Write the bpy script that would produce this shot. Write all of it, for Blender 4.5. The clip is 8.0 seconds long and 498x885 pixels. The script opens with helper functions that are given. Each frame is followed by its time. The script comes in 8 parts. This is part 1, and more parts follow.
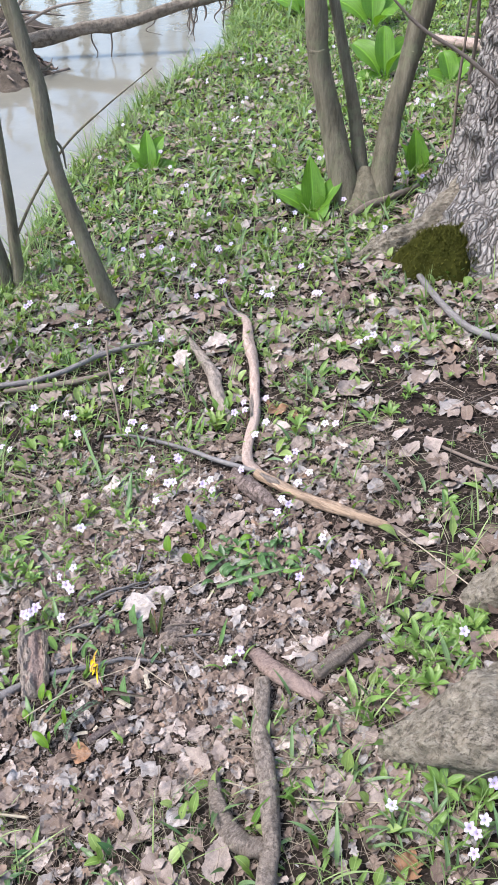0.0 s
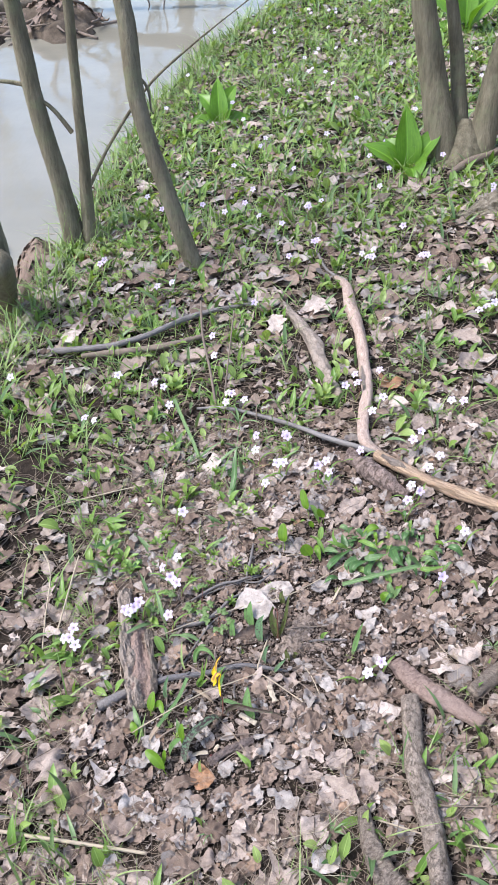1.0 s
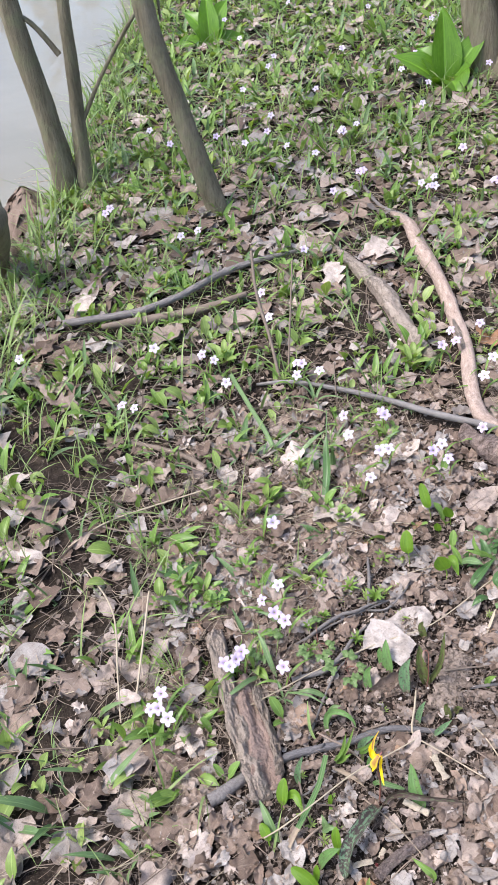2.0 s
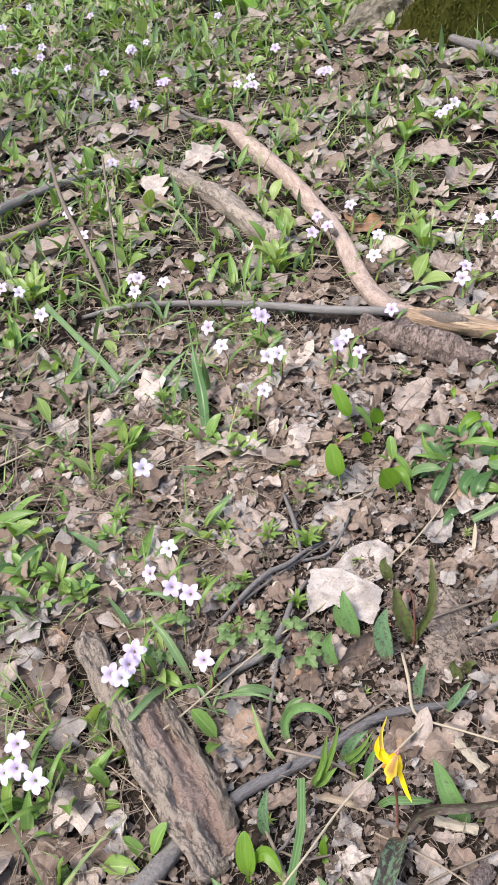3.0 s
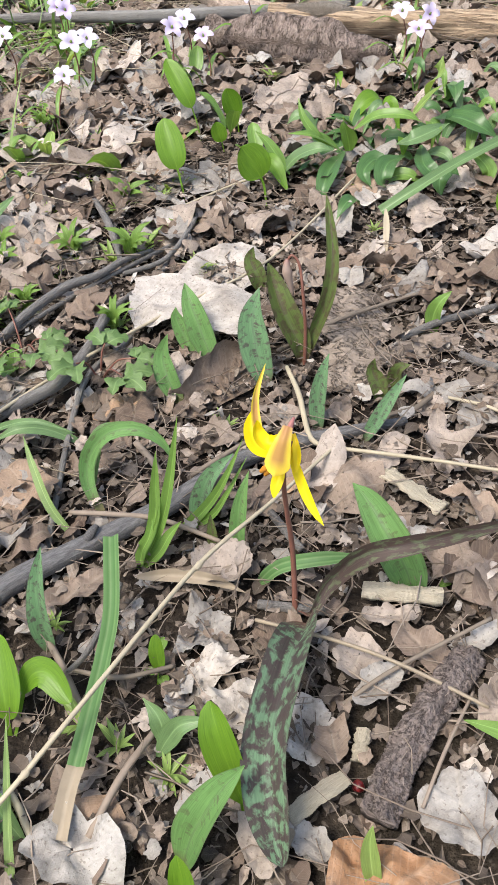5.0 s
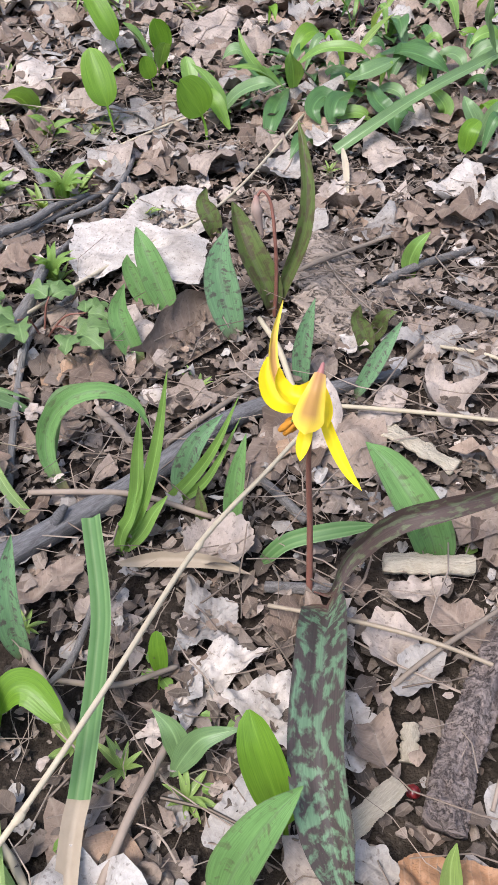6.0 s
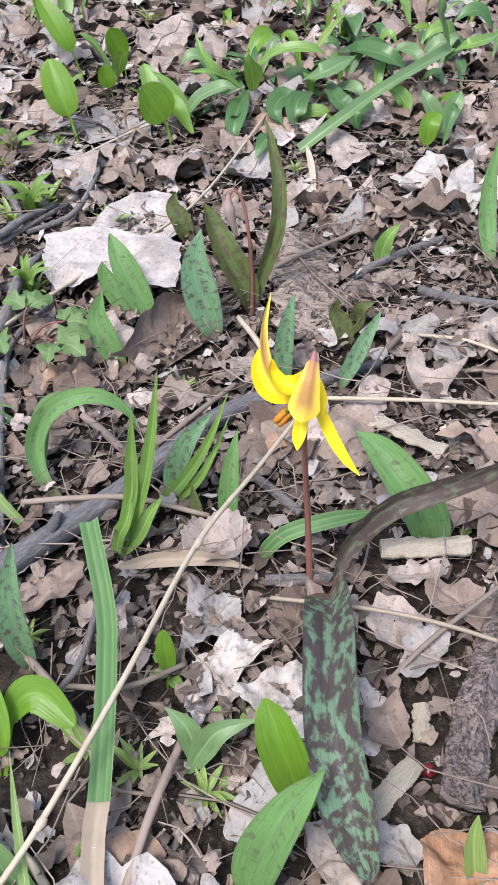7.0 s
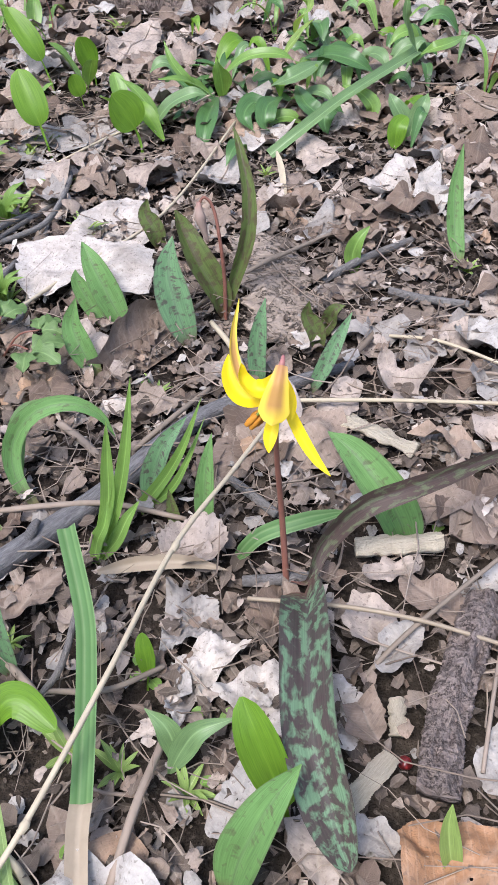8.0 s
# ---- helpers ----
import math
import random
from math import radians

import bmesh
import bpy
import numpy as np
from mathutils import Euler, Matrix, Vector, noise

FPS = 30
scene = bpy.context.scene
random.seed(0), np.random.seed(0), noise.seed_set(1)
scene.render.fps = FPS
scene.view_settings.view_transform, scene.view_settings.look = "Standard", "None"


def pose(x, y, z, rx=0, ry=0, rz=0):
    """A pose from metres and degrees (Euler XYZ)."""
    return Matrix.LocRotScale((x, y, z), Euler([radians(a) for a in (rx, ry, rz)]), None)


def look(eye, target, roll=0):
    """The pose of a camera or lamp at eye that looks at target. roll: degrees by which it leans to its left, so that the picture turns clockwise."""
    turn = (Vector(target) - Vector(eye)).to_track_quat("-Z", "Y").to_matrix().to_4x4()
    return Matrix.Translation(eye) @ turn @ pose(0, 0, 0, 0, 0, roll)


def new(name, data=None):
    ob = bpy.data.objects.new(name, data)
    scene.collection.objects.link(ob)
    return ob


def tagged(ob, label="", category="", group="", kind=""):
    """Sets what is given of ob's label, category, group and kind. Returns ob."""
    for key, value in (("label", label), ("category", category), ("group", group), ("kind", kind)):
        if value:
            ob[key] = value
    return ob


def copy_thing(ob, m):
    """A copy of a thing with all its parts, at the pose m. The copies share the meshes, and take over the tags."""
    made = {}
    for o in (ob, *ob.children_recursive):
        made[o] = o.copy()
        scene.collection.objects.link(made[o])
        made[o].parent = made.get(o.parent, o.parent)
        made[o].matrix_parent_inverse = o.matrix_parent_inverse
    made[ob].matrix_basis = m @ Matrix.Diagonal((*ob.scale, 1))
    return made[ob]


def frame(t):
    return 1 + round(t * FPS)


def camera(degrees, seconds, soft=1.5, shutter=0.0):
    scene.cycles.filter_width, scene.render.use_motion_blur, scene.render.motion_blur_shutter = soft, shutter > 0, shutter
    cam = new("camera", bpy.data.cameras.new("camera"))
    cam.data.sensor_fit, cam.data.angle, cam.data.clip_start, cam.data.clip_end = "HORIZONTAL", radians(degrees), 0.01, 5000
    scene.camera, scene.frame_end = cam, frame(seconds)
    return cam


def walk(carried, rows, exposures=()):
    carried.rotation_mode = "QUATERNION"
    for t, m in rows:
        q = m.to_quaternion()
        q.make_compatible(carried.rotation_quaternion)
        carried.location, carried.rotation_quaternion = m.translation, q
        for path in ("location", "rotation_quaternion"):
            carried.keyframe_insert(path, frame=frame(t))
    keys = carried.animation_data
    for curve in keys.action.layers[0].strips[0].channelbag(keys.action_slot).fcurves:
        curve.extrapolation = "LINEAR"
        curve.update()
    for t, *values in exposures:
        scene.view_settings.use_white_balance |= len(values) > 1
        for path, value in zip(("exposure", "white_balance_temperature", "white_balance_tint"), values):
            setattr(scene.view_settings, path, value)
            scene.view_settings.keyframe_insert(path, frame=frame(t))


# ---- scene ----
# ---- camera ----
cam = camera(31.701, 8.0, soft=1.5)
PATH = [
    (0, look((0.2988, -1.0487, 1.3032), (0.2891, -0.2329, 0.7249), -2.57)),
    (0.5, look((0.2536, -0.9934, 1.2249), (0.2342, -0.1735, 0.6528), -1.31)),
    (1, look((0.0919, -0.8566, 1.1805), (0.0582, -0.0591, 0.5780), -2.15)),
    (1.2, look((0.0041, -0.8122, 1.1565), (-0.0372, -0.0320, 0.5323), -2.52)),
    (2.3, look((-0.1606, -0.4124, 0.9246), (-0.1060, 0.3442, 0.2729), -4.33)),
    (2.5, look((-0.1828, -0.3642, 0.8495), (-0.0786, 0.3934, 0.2052), -3.56)),
    (3, look((-0.1861, -0.2969, 0.6434), (0.0320, 0.4543, 0.0205), -3.45)),
    (3.5, look((-0.1629, -0.2692, 0.4976), (0.1244, 0.4708, -0.1106), -3.75)),
    (4, look((-0.1611, -0.2591, 0.4251), (0.1668, 0.4500, -0.1991), -1.33)),
    (4.5, look((-0.1475, -0.2366, 0.3406), (0.1894, 0.4502, -0.3034), 0.05)),
    (5, look((-0.1231, -0.1988, 0.2760), (0.2239, 0.4865, -0.3643), 0.27)),
    (5.2, look((-0.1212, -0.1867, 0.2701), (0.2333, 0.4964, -0.3683), 0.46)),
    (6.3, look((-0.1483, -0.1440, 0.2311), (0.3169, 0.4440, -0.4306), 4.10)),
    (6.5, look((-0.1515, -0.1457, 0.2328), (0.3201, 0.4422, -0.4245), 3.52)),
    (7, look((-0.1483, -0.1471, 0.2342), (0.3266, 0.4461, -0.4159), 2.11)),
    (7.5, look((-0.1472, -0.1486, 0.2382), (0.3279, 0.4454, -0.4109), 1.34)),
    (8, look((-0.1479, -0.1518, 0.2376), (0.3433, 0.4308, -0.4099), 1.65)),
]
# seconds, stops, kelvin, tint: the film warms in the middle of the walk
TONE = [(0.0, 1.21, 6300, 12), (1.2, 1.22, 6300, 12), (2.5, 1.13, 6700, 13), (3.5, 1.11, 6800, 7), (5.0, 1.13, 6900, 5), (6.4, 1.17, 6250, 12), (8.0, 1.18, 6200, 11)]
walk(cam, PATH, TONE)
# ---- end camera ----
# ---- daylight: bright, hazy sky ----
SUN_EL, SUN_AZ = 58.0, -105.0  # azimuth from +y towards +x
world = bpy.data.worlds.new("sky")
scene.world = world
world.use_nodes = True
wn = world.node_tree
sky = wn.nodes.new("ShaderNodeTexSky")
sky.sky_type = "NISHITA"
sky.sun_disc = False
sky.sun_elevation, sky.sun_rotation = radians(SUN_EL), radians(SUN_AZ)
sky.air_density, sky.dust_density, sky.ozone_density = 1.0, 2.2, 1.0
wn.links.new(sky.outputs[0], wn.nodes["Background"].inputs[0])
wn.nodes["Background"].inputs[1].default_value = 0.15
sun = new("sun", bpy.data.lights.new("sun", "SUN"))
sun.data.energy, sun.data.angle, sun.data.color = 2.0, radians(22), (1.0, 0.965, 0.925)
_d = Vector((math.sin(radians(SUN_AZ)) * math.cos(radians(SUN_EL)), math.cos(radians(SUN_AZ)) * math.cos(radians(SUN_EL)), math.sin(radians(SUN_EL))))
sun.rotation_euler = _d.to_track_quat("Z", "Y").to_euler()


# ---- materials ----
class Mat:
    """A small wrapper to write node materials in few lines."""

    def __init__(self, name, rough=0.8, spec=0.3):
        self.m = bpy.data.materials.new(name)
        self.m.use_nodes = True
        self.t = self.m.node_tree
        self.b = self.t.nodes["Principled BSDF"]
        self.b.inputs["Roughness"].default_value = rough
        self.b.inputs["Specular IOR Level"].default_value = spec
        self.co = None

    def n(self, kind, **kw):
        nd = self.t.nodes.new("ShaderNode" + kind)
        for k, v in kw.items():
            if k in nd.inputs:
                nd.inputs[k].default_value = v
        return nd

    def link(self, a, b):
        self.t.links.new(a, b)

    def coord(self, kind="Object"):
        return self.n("TexCoord").outputs[kind]

    def noise(self, scale, detail=4.0, rough=0.6, stretch=None, kind="Object", dist=0.0):
        nd = self.n("TexNoise", Scale=scale, Detail=detail, Roughness=rough, Distortion=dist)
        src = self.coord(kind)
        if stretch:
            mp = self.n("Mapping")
            mp.inputs["Scale"].default_value = stretch
            self.link(src, mp.inputs[0])
            src = mp.outputs[0]
        self.link(src, nd.inputs["Vector"])
        return nd.outputs["Fac"]

    def ramp(self, fac, stops):
        r = self.n("ValToRGB")
        e = r.color_ramp.elements
        while len(e) < len(stops):
            e.new(0.5)
        for el, (p, c) in zip(e, stops):
            el.position = p
            el.color = (*c, 1) if len(c) == 3 else c
        self.link(fac, r.inputs[0])
        return r.outputs[0]

    def mix(self, fac, a, b, mode="MIX"):
        x = self.t.nodes.new("ShaderNodeMix")
        x.data_type, x.blend_type = "RGBA", mode
        for s, v in ((x.inputs[0], fac), (x.inputs[6], a), (x.inputs[7], b)):
            if isinstance(v, (int, float)):
                s.default_value = v
            elif isinstance(v, tuple):
                s.default_value = (*v, 1)
            else:
                self.link(v, s)
        return x.outputs[2]

    def math(self, op, a, b=0.0):
        x = self.t.nodes.new("ShaderNodeMath")
        x.operation = op
        for s, v in ((x.inputs[0], a), (x.inputs[1], b)):
            if isinstance(v, (int, float)):
                s.default_value = v
            else:
                self.link(v, s)
        return x.outputs[0]

    def island(self):
        return self.n("NewGeometry").outputs["Random Per Island"]

    def obrand(self):
        return self.n("ObjectInfo").outputs["Random"]

    def uv(self):
        sep = self.n("SeparateXYZ")
        self.link(self.coord("UV"), sep.inputs[0])
        return sep.outputs[0], sep.outputs[1]

    def color(self, c):
        if isinstance(c, tuple):
            self.b.inputs["Base Color"].default_value = (*c, 1)
        else:
            self.link(c, self.b.inputs["Base Color"])
        return self

    def bump(self, h, strength=0.5, dist=0.001):
        bp = self.n("Bump", Strength=strength, Distance=dist)
        self.link(h, bp.inputs["Height"])
        self.link(bp.outputs[0], self.b.inputs["Normal"])
        return self

    def glow_through(self, c, amount):
        """Light that comes through a thin leaf or petal."""
        tr = self.n("BsdfTranslucent")
        if isinstance(c, tuple):
            tr.inputs[0].default_value = (*c, 1)
        else:
            self.link(c, tr.inputs[0])
        mx = self.n("MixShader")
        mx.inputs[0].default_value = amount
        self.link(self.b.outputs[0], mx.inputs[1])
        self.link(tr.outputs[0], mx.inputs[2])
        self.link(mx.outputs[0], self.t.nodes["Material Output"].inputs[0])
        return self


def leaf_litter_mat(name, stops, gloss=0.65):
    """Dry leaf: hue by piece, a pale midrib and side veins, blotches, pin holes of dark rot."""
    m = Mat(name, gloss, 0.25)
    base = m.ramp(m.island(), stops)
    blot = m.noise(60, 5, 0.65)
    base = m.mix(m.math("MULTIPLY", m.ramp(blot, [(0.42, (0, 0, 0)), (0.72, (1, 1, 1))]), 0.6), base, (0.11, 0.082, 0.062), "MIX")
    fine = m.noise(420, 3, 0.6)
    base = m.mix(0.35, base, m.ramp(fine, [(0.25, (0.28, 0.265, 0.25)), (0.75, (0.74, 0.73, 0.72))]), "OVERLAY")
    net = m.n("TexVoronoi", Scale=300.0)
    net.feature = "DISTANCE_TO_EDGE"
    warp = m.n("TexNoise", Scale=90.0, Detail=2.0)
    m.link(m.coord(), warp.inputs["Vector"])
    m.link(m.mix(0.03, m.coord(), warp.outputs["Color"], "ADD"), net.inputs["Vector"])
    lines = m.ramp(net.outputs["Distance"], [(0.0, (1, 1, 1)), (0.10, (0, 0, 0))])
    base = m.mix(m.math("MULTIPLY", m.math("MULTIPLY", lines, blot), 0.2), base, (0.10, 0.075, 0.06))
    u, v = m.uv()
    mid = m.ramp(m.math("ABSOLUTE", m.math("SUBTRACT", v, 0.5)), [(0.0, (1, 1, 1)), (0.035, (0, 0, 0))])
    w = m.n("TexWave", Scale=2.3, Distortion=1.0)
    w.wave_profile = "SIN"
    cx = m.n("CombineXYZ")
    m.link(m.math("ADD", m.math("MULTIPLY", u, 2.0), m.math("MULTIPLY", m.math("ABSOLUTE", m.math("SUBTRACT", v, 0.5)), -1.6)), cx.inputs[0])
    m.link(cx.outputs[0], w.inputs["Vector"])
    vein = m.ramp(w.outputs["Fac"], [(0.86, (0, 0, 0)), (0.98, (1, 1, 1))])
    base = m.mix(m.math("MULTIPLY", m.math("MULTIPLY", m.math("MAXIMUM", mid, m.math("MULTIPLY", vein, 0.5)), 0.3), m.noise(200, 2)), base, (0.50, 0.43, 0.35))
    base = m.mix(m.math("MULTIPLY", m.ramp(m.noise(650, 2, 0.5), [(0.60, (0, 0, 0)), (0.68, (1, 1, 1))]), 0.5), base, (0.09, 0.065, 0.05))
    m.color(base)
    h = m.math("ADD", m.math("MULTIPLY", m.noise(160, 5), 1.0), m.math("MULTIPLY", m.math("MAXIMUM", mid, m.math("MULTIPLY", vein, 0.3)), 0.2))
    m.bump(m.math("SUBTRACT", h, m.math("MULTIPLY", lines, 0.07)), 0.5, 0.0014)
    return m.m


def green_mat(name, c1, c2, thru=0.35, rough=0.42, vein=0.35, stripe=0.12):
    """Fresh leaf: two greens by piece, parallel veins, light through the blade."""
    m = Mat(name, rough, 0.4)
    base = m.ramp(m.island(), [(0.0, c1), (1.0, c2)])
    base = m.mix(m.math("MULTIPLY", m.noise(90, 3), 0.5), base, tuple(x * 0.55 for x in c1))
    base = m.mix(0.55, base, m.ramp(m.noise(1.0, 4, 0.6, (3.5, 26, 1), "UV"), [(0.3, (0.30, 0.30, 0.30)), (0.72, (0.72, 0.72, 0.68))]), "OVERLAY")
    u, v = m.uv()
    st = m.n("TexWave", Scale=3.2, Distortion=0.3)
    cx = m.n("CombineXYZ")
    m.link(v, cx.inputs[0])
    m.link(cx.outputs[0], st.inputs["Vector"])
    mid = m.ramp(m.math("ABSOLUTE", m.math("SUBTRACT", v, 0.5)), [(0.0, (1, 1, 1)), (0.05, (0, 0, 0))])
    base = m.mix(m.math("MULTIPLY", mid, vein), base, tuple(min(1, x * 1.7 + 0.02) for x in c2))
    m.color(base)
    m.bump(m.math("ADD", m.math("MULTIPLY", st.outputs["Fac"], stripe), m.noise(150, 2)), 0.3, 0.0006)
    m.glow_through(m.mix(1.0, base, (1.0, 1.0, 0.35), "MULTIPLY"), thru)
    return m.m


def bark_mat(name, dark, light, scale=30, stretch=(1, 1, 0.2), lichen=None, bump=0.9, dist=0.006, rough=0.9, crack=0.0, kind="Object", lo=0.3, hi=0.7, gap_wide=0.018):
    m = Mat(name, rough, 0.15)
    big = m.noise(scale, 6, 0.65, stretch, kind)
    fine = m.noise(scale * (7 if kind == "Object" else 4), 4, 0.6, stretch, kind)
    c = m.ramp(big, [(lo, dark), (hi, light)])
    c = m.mix(m.math("MULTIPLY", m.ramp(m.noise(9, 4, 0.6), [(0.4, (0, 0, 0)), (0.7, (1, 1, 1))]), 0.35), c, tuple(0.55 * v for v in light))
    c = m.mix(0.5, c, m.ramp(fine, [(0.2, (0.25, 0.25, 0.25)), (0.8, (0.75, 0.75, 0.75))]), "OVERLAY")
    if lichen:
        c = m.mix(m.ramp(m.noise(scale * 0.5, 4, 0.7), [(0.5, (0, 0, 0)), (0.68, (0.8, 0.8, 0.8))]), c, lichen)
    h = m.math("ADD", big, m.math("MULTIPLY", fine, 0.35))
    if crack:
        fold = m.math("ABSOLUTE", m.math("SUBTRACT", m.noise(crack, 5, 0.7, stretch, kind), 0.5))
        gap = m.ramp(fold, [(0.0, (0, 0, 0)), (gap_wide, (1, 1, 1))])
        c = m.mix(gap, m.mix(0.6, c, (0.035, 0.027, 0.022)), c)
        h = m.math("ADD", h, m.math("MULTIPLY", gap, 0.5))
    m.color(c)
    m.bump(h, bump, dist)
    return m.m


def plate_bark_mat(name, dark, light, scale, stretch, wobble=0.03, depth=0.012):
    """Old bark: long pale plates parted by dark furrows."""
    m = Mat(name, 0.9, 0.15)
    mp = m.n("Mapping")
    mp.inputs["Scale"].default_value = stretch
    warp = m.n("TexNoise", Scale=14.0, Detail=4.0)
    m.link(m.coord(), warp.inputs["Vector"])
    m.link(m.mix(wobble, m.coord(), warp.outputs["Color"], "ADD"), mp.inputs[0])
    v = m.n("TexVoronoi", Scale=scale)
    v.feature = "DISTANCE_TO_EDGE"
    m.link(mp.outputs[0], v.inputs["Vector"])
    gap = m.ramp(v.outputs["Distance"], [(0.0, (0, 0, 0)), (0.12, (0.45, 0.45, 0.45)), (0.42, (1, 1, 1))])
    fine = m.noise(scale * 5, 5, 0.65, stretch)
    c = m.mix(gap, dark, m.ramp(m.noise(scale * 0.8, 4, 0.6), [(0.3, tuple(0.62 * x for x in light)), (0.7, light)]))
    c = m.mix(0.55, c, m.ramp(fine, [(0.25, (0.24, 0.24, 0.24)), (0.75, (0.78, 0.78, 0.78))]), "OVERLAY")
    m.color(c)
    m.bump(m.math("ADD", gap, m.math("MULTIPLY", fine, 0.4)), 1.0, depth)
    return m.m


def straw_mat(name, c1, c2, rough=0.55):
    m = Mat(name, rough, 0.3)
    c = m.ramp(m.island(), [(0.0, c1), (1.0, c2)])
    c = m.mix(m.math("MULTIPLY", m.noise(130, 4), 0.6), c, tuple(x * 0.45 for x in c1))
    m.color(c)
    m.bump(m.noise(500, 2), 0.3, 0.0005)
    return m.m


def soil_mat():
    m = Mat("soil", 0.95, 0.1)
    c = m.ramp(m.noise(45, 6, 0.7), [(0.3, (0.010, 0.007, 0.006)), (0.52, (0.028, 0.021, 0.017)), (0.76, (0.085, 0.065, 0.052))])
    c = m.mix(m.ramp(m.noise(350, 3), [(0.55, (0, 0, 0)), (0.7, (0.6, 0.6, 0.6))]), c, (0.11, 0.088, 0.07))
    c = m.mix(m.ramp(m.noise(1.3, 3), [(0.45, (0, 0, 0)), (0.7, (0.2, 0.2, 0.2))]), c, (0.09, 0.075, 0.055))
    m.color(c)
    m.bump(m.math("ADD", m.noise(60, 6, 0.7), m.math("MULTIPLY", m.noise(500, 3), 0.3)), 0.9, 0.008)
    return m.m


SOIL = soil_mat()
LITTER_PALE = leaf_litter_mat("dry_leaf_pale", [(0.0, (0.20, 0.152, 0.126)), (0.4, (0.305, 0.247, 0.213)), (0.75, (0.38, 0.317, 0.28)), (1.0, (0.53, 0.46, 0.415))])
LITTER_BROWN = leaf_litter_mat("dry_leaf_brown", [(0.0, (0.10, 0.068, 0.052)), (0.45, (0.18, 0.13, 0.103)), (0.94, (0.265, 0.20, 0.16)), (1.0, (0.32, 0.20, 0.125))])
LITTER_GREY = leaf_litter_mat("dry_leaf_grey", [(0.0, (0.19, 0.172, 0.162)), (1.0, (0.40, 0.372, 0.352))])
PALE_LEAF = leaf_litter_mat("bleached_leaf", [(0.0, (0.40, 0.355, 0.325)), (1.0, (0.49, 0.445, 0.415))])
LITTER_CRUMB = leaf_litter_mat("leaf_crumb", [(0.0, (0.04, 0.03, 0.024)), (0.6, (0.105, 0.08, 0.066)), (1.0, (0.22, 0.175, 0.145))])
ORANGE_LEAF = leaf_litter_mat("rust_leaf", [(0.0, (0.27, 0.135, 0.068)), (1.0, (0.33, 0.18, 0.095))], 0.5)
GREEN = green_mat("fresh_leaf", (0.14, 0.27, 0.05), (0.27, 0.42, 0.12), rough=0.36)
GREEN_YELLOW = green_mat("yellow_green_leaf", (0.21, 0.34, 0.07), (0.40, 0.51, 0.19), 0.4, rough=0.36)
GREEN_DEEP = green_mat("deep_green_leaf", (0.055, 0.13, 0.042), (0.115, 0.22, 0.075), 0.25, rough=0.34)
GREEN_GREY = green_mat("grey_green_leaf", (0.105, 0.195, 0.075), (0.22, 0.325, 0.15), 0.25, rough=0.38)
GREEN_LIVELY = green_mat("lively_green_leaf", (0.115, 0.245, 0.022), (0.19, 0.335, 0.035), vein=0.15)
GRASS = green_mat("grass_blade", (0.17, 0.28, 0.085), (0.36, 0.46, 0.20), 0.3, stripe=0.6)
def sedge_mat():
    """Ribbed blade: pale and dark bands along its length."""
    m = Mat("sedge_green", 0.5, 0.3)
    u, v = m.uv()
    band = m.ramp(v, [(0.0, (0.22, 0.31, 0.15)), (0.10, (0.075, 0.16, 0.05)), (0.28, (0.16, 0.26, 0.10)), (0.36, (0.065, 0.145, 0.045)), (0.55, (0.09, 0.19, 0.06)), (0.64, (0.20, 0.29, 0.13)), (0.76, (0.075, 0.165, 0.05)), (1.0, (0.15, 0.25, 0.10))])
    c = m.mix(m.math("MULTIPLY", m.noise(120, 4, 0.6), 0.7), band, (0.07, 0.14, 0.045))
    m.color(c)
    m.bump(m.math("ADD", band, m.noise(300, 2)), 0.4, 0.0006)
    m.glow_through(c, 0.15)
    return m.m


SEDGE_GREEN = sedge_mat()
DRY_SHEATH = straw_mat("dry_sheath", (0.27, 0.21, 0.15), (0.36, 0.29, 0.215))
STRAW = straw_mat("straw", (0.36, 0.29, 0.20), (0.55, 0.475, 0.36))
TWIG = straw_mat("twig", (0.14, 0.105, 0.08), (0.30, 0.245, 0.20), 0.85)
NEEDLE = straw_mat("dead_stalk", (0.17, 0.125, 0.097), (0.40, 0.32, 0.26), 0.75)
BARK_TREE = bark_mat("sapling_bark", (0.095, 0.083, 0.056), (0.27, 0.24, 0.172), 34, (1, 1, 0.16), (0.19, 0.195, 0.12), 1.0, 0.008)
BARK_BIG = plate_bark_mat("old_tree_bark", (0.13, 0.112, 0.10), (0.53, 0.495, 0.46), 58, (1, 1, 0.17), 0.06, 0.012)
BARK_ROOT = bark_mat("wet_log_bark", (0.06, 0.048, 0.038), (0.30, 0.255, 0.205), 30, (1, 1, 1), (0.20, 0.17, 0.13), 1.0, 0.01)
BARK_LOG = bark_mat("rotten_bark", (0.20, 0.158, 0.13), (0.52, 0.44, 0.375), 5.0, (7.0, 2.0, 1), (0.41, 0.338, 0.285), 1.0, 0.006, 0.9, 3.5, "UV", gap_wide=0.012)
BARK_RED = bark_mat("red_rotten_bark", (0.17, 0.112, 0.09), (0.47, 0.35, 0.295), 5.0, (6.0, 2.0, 1), (0.36, 0.265, 0.225), 1.0, 0.006, 0.9, 0.0, "UV")
ROT_LOG = bark_mat("pitted_rotten_wood", (0.13, 0.092, 0.078), (0.45, 0.35, 0.305), 4.0, (7.0, 2.0, 1), (0.34, 0.255, 0.225), 1.0, 0.008, 0.95, 3.0, "UV", gap_wide=0.02)
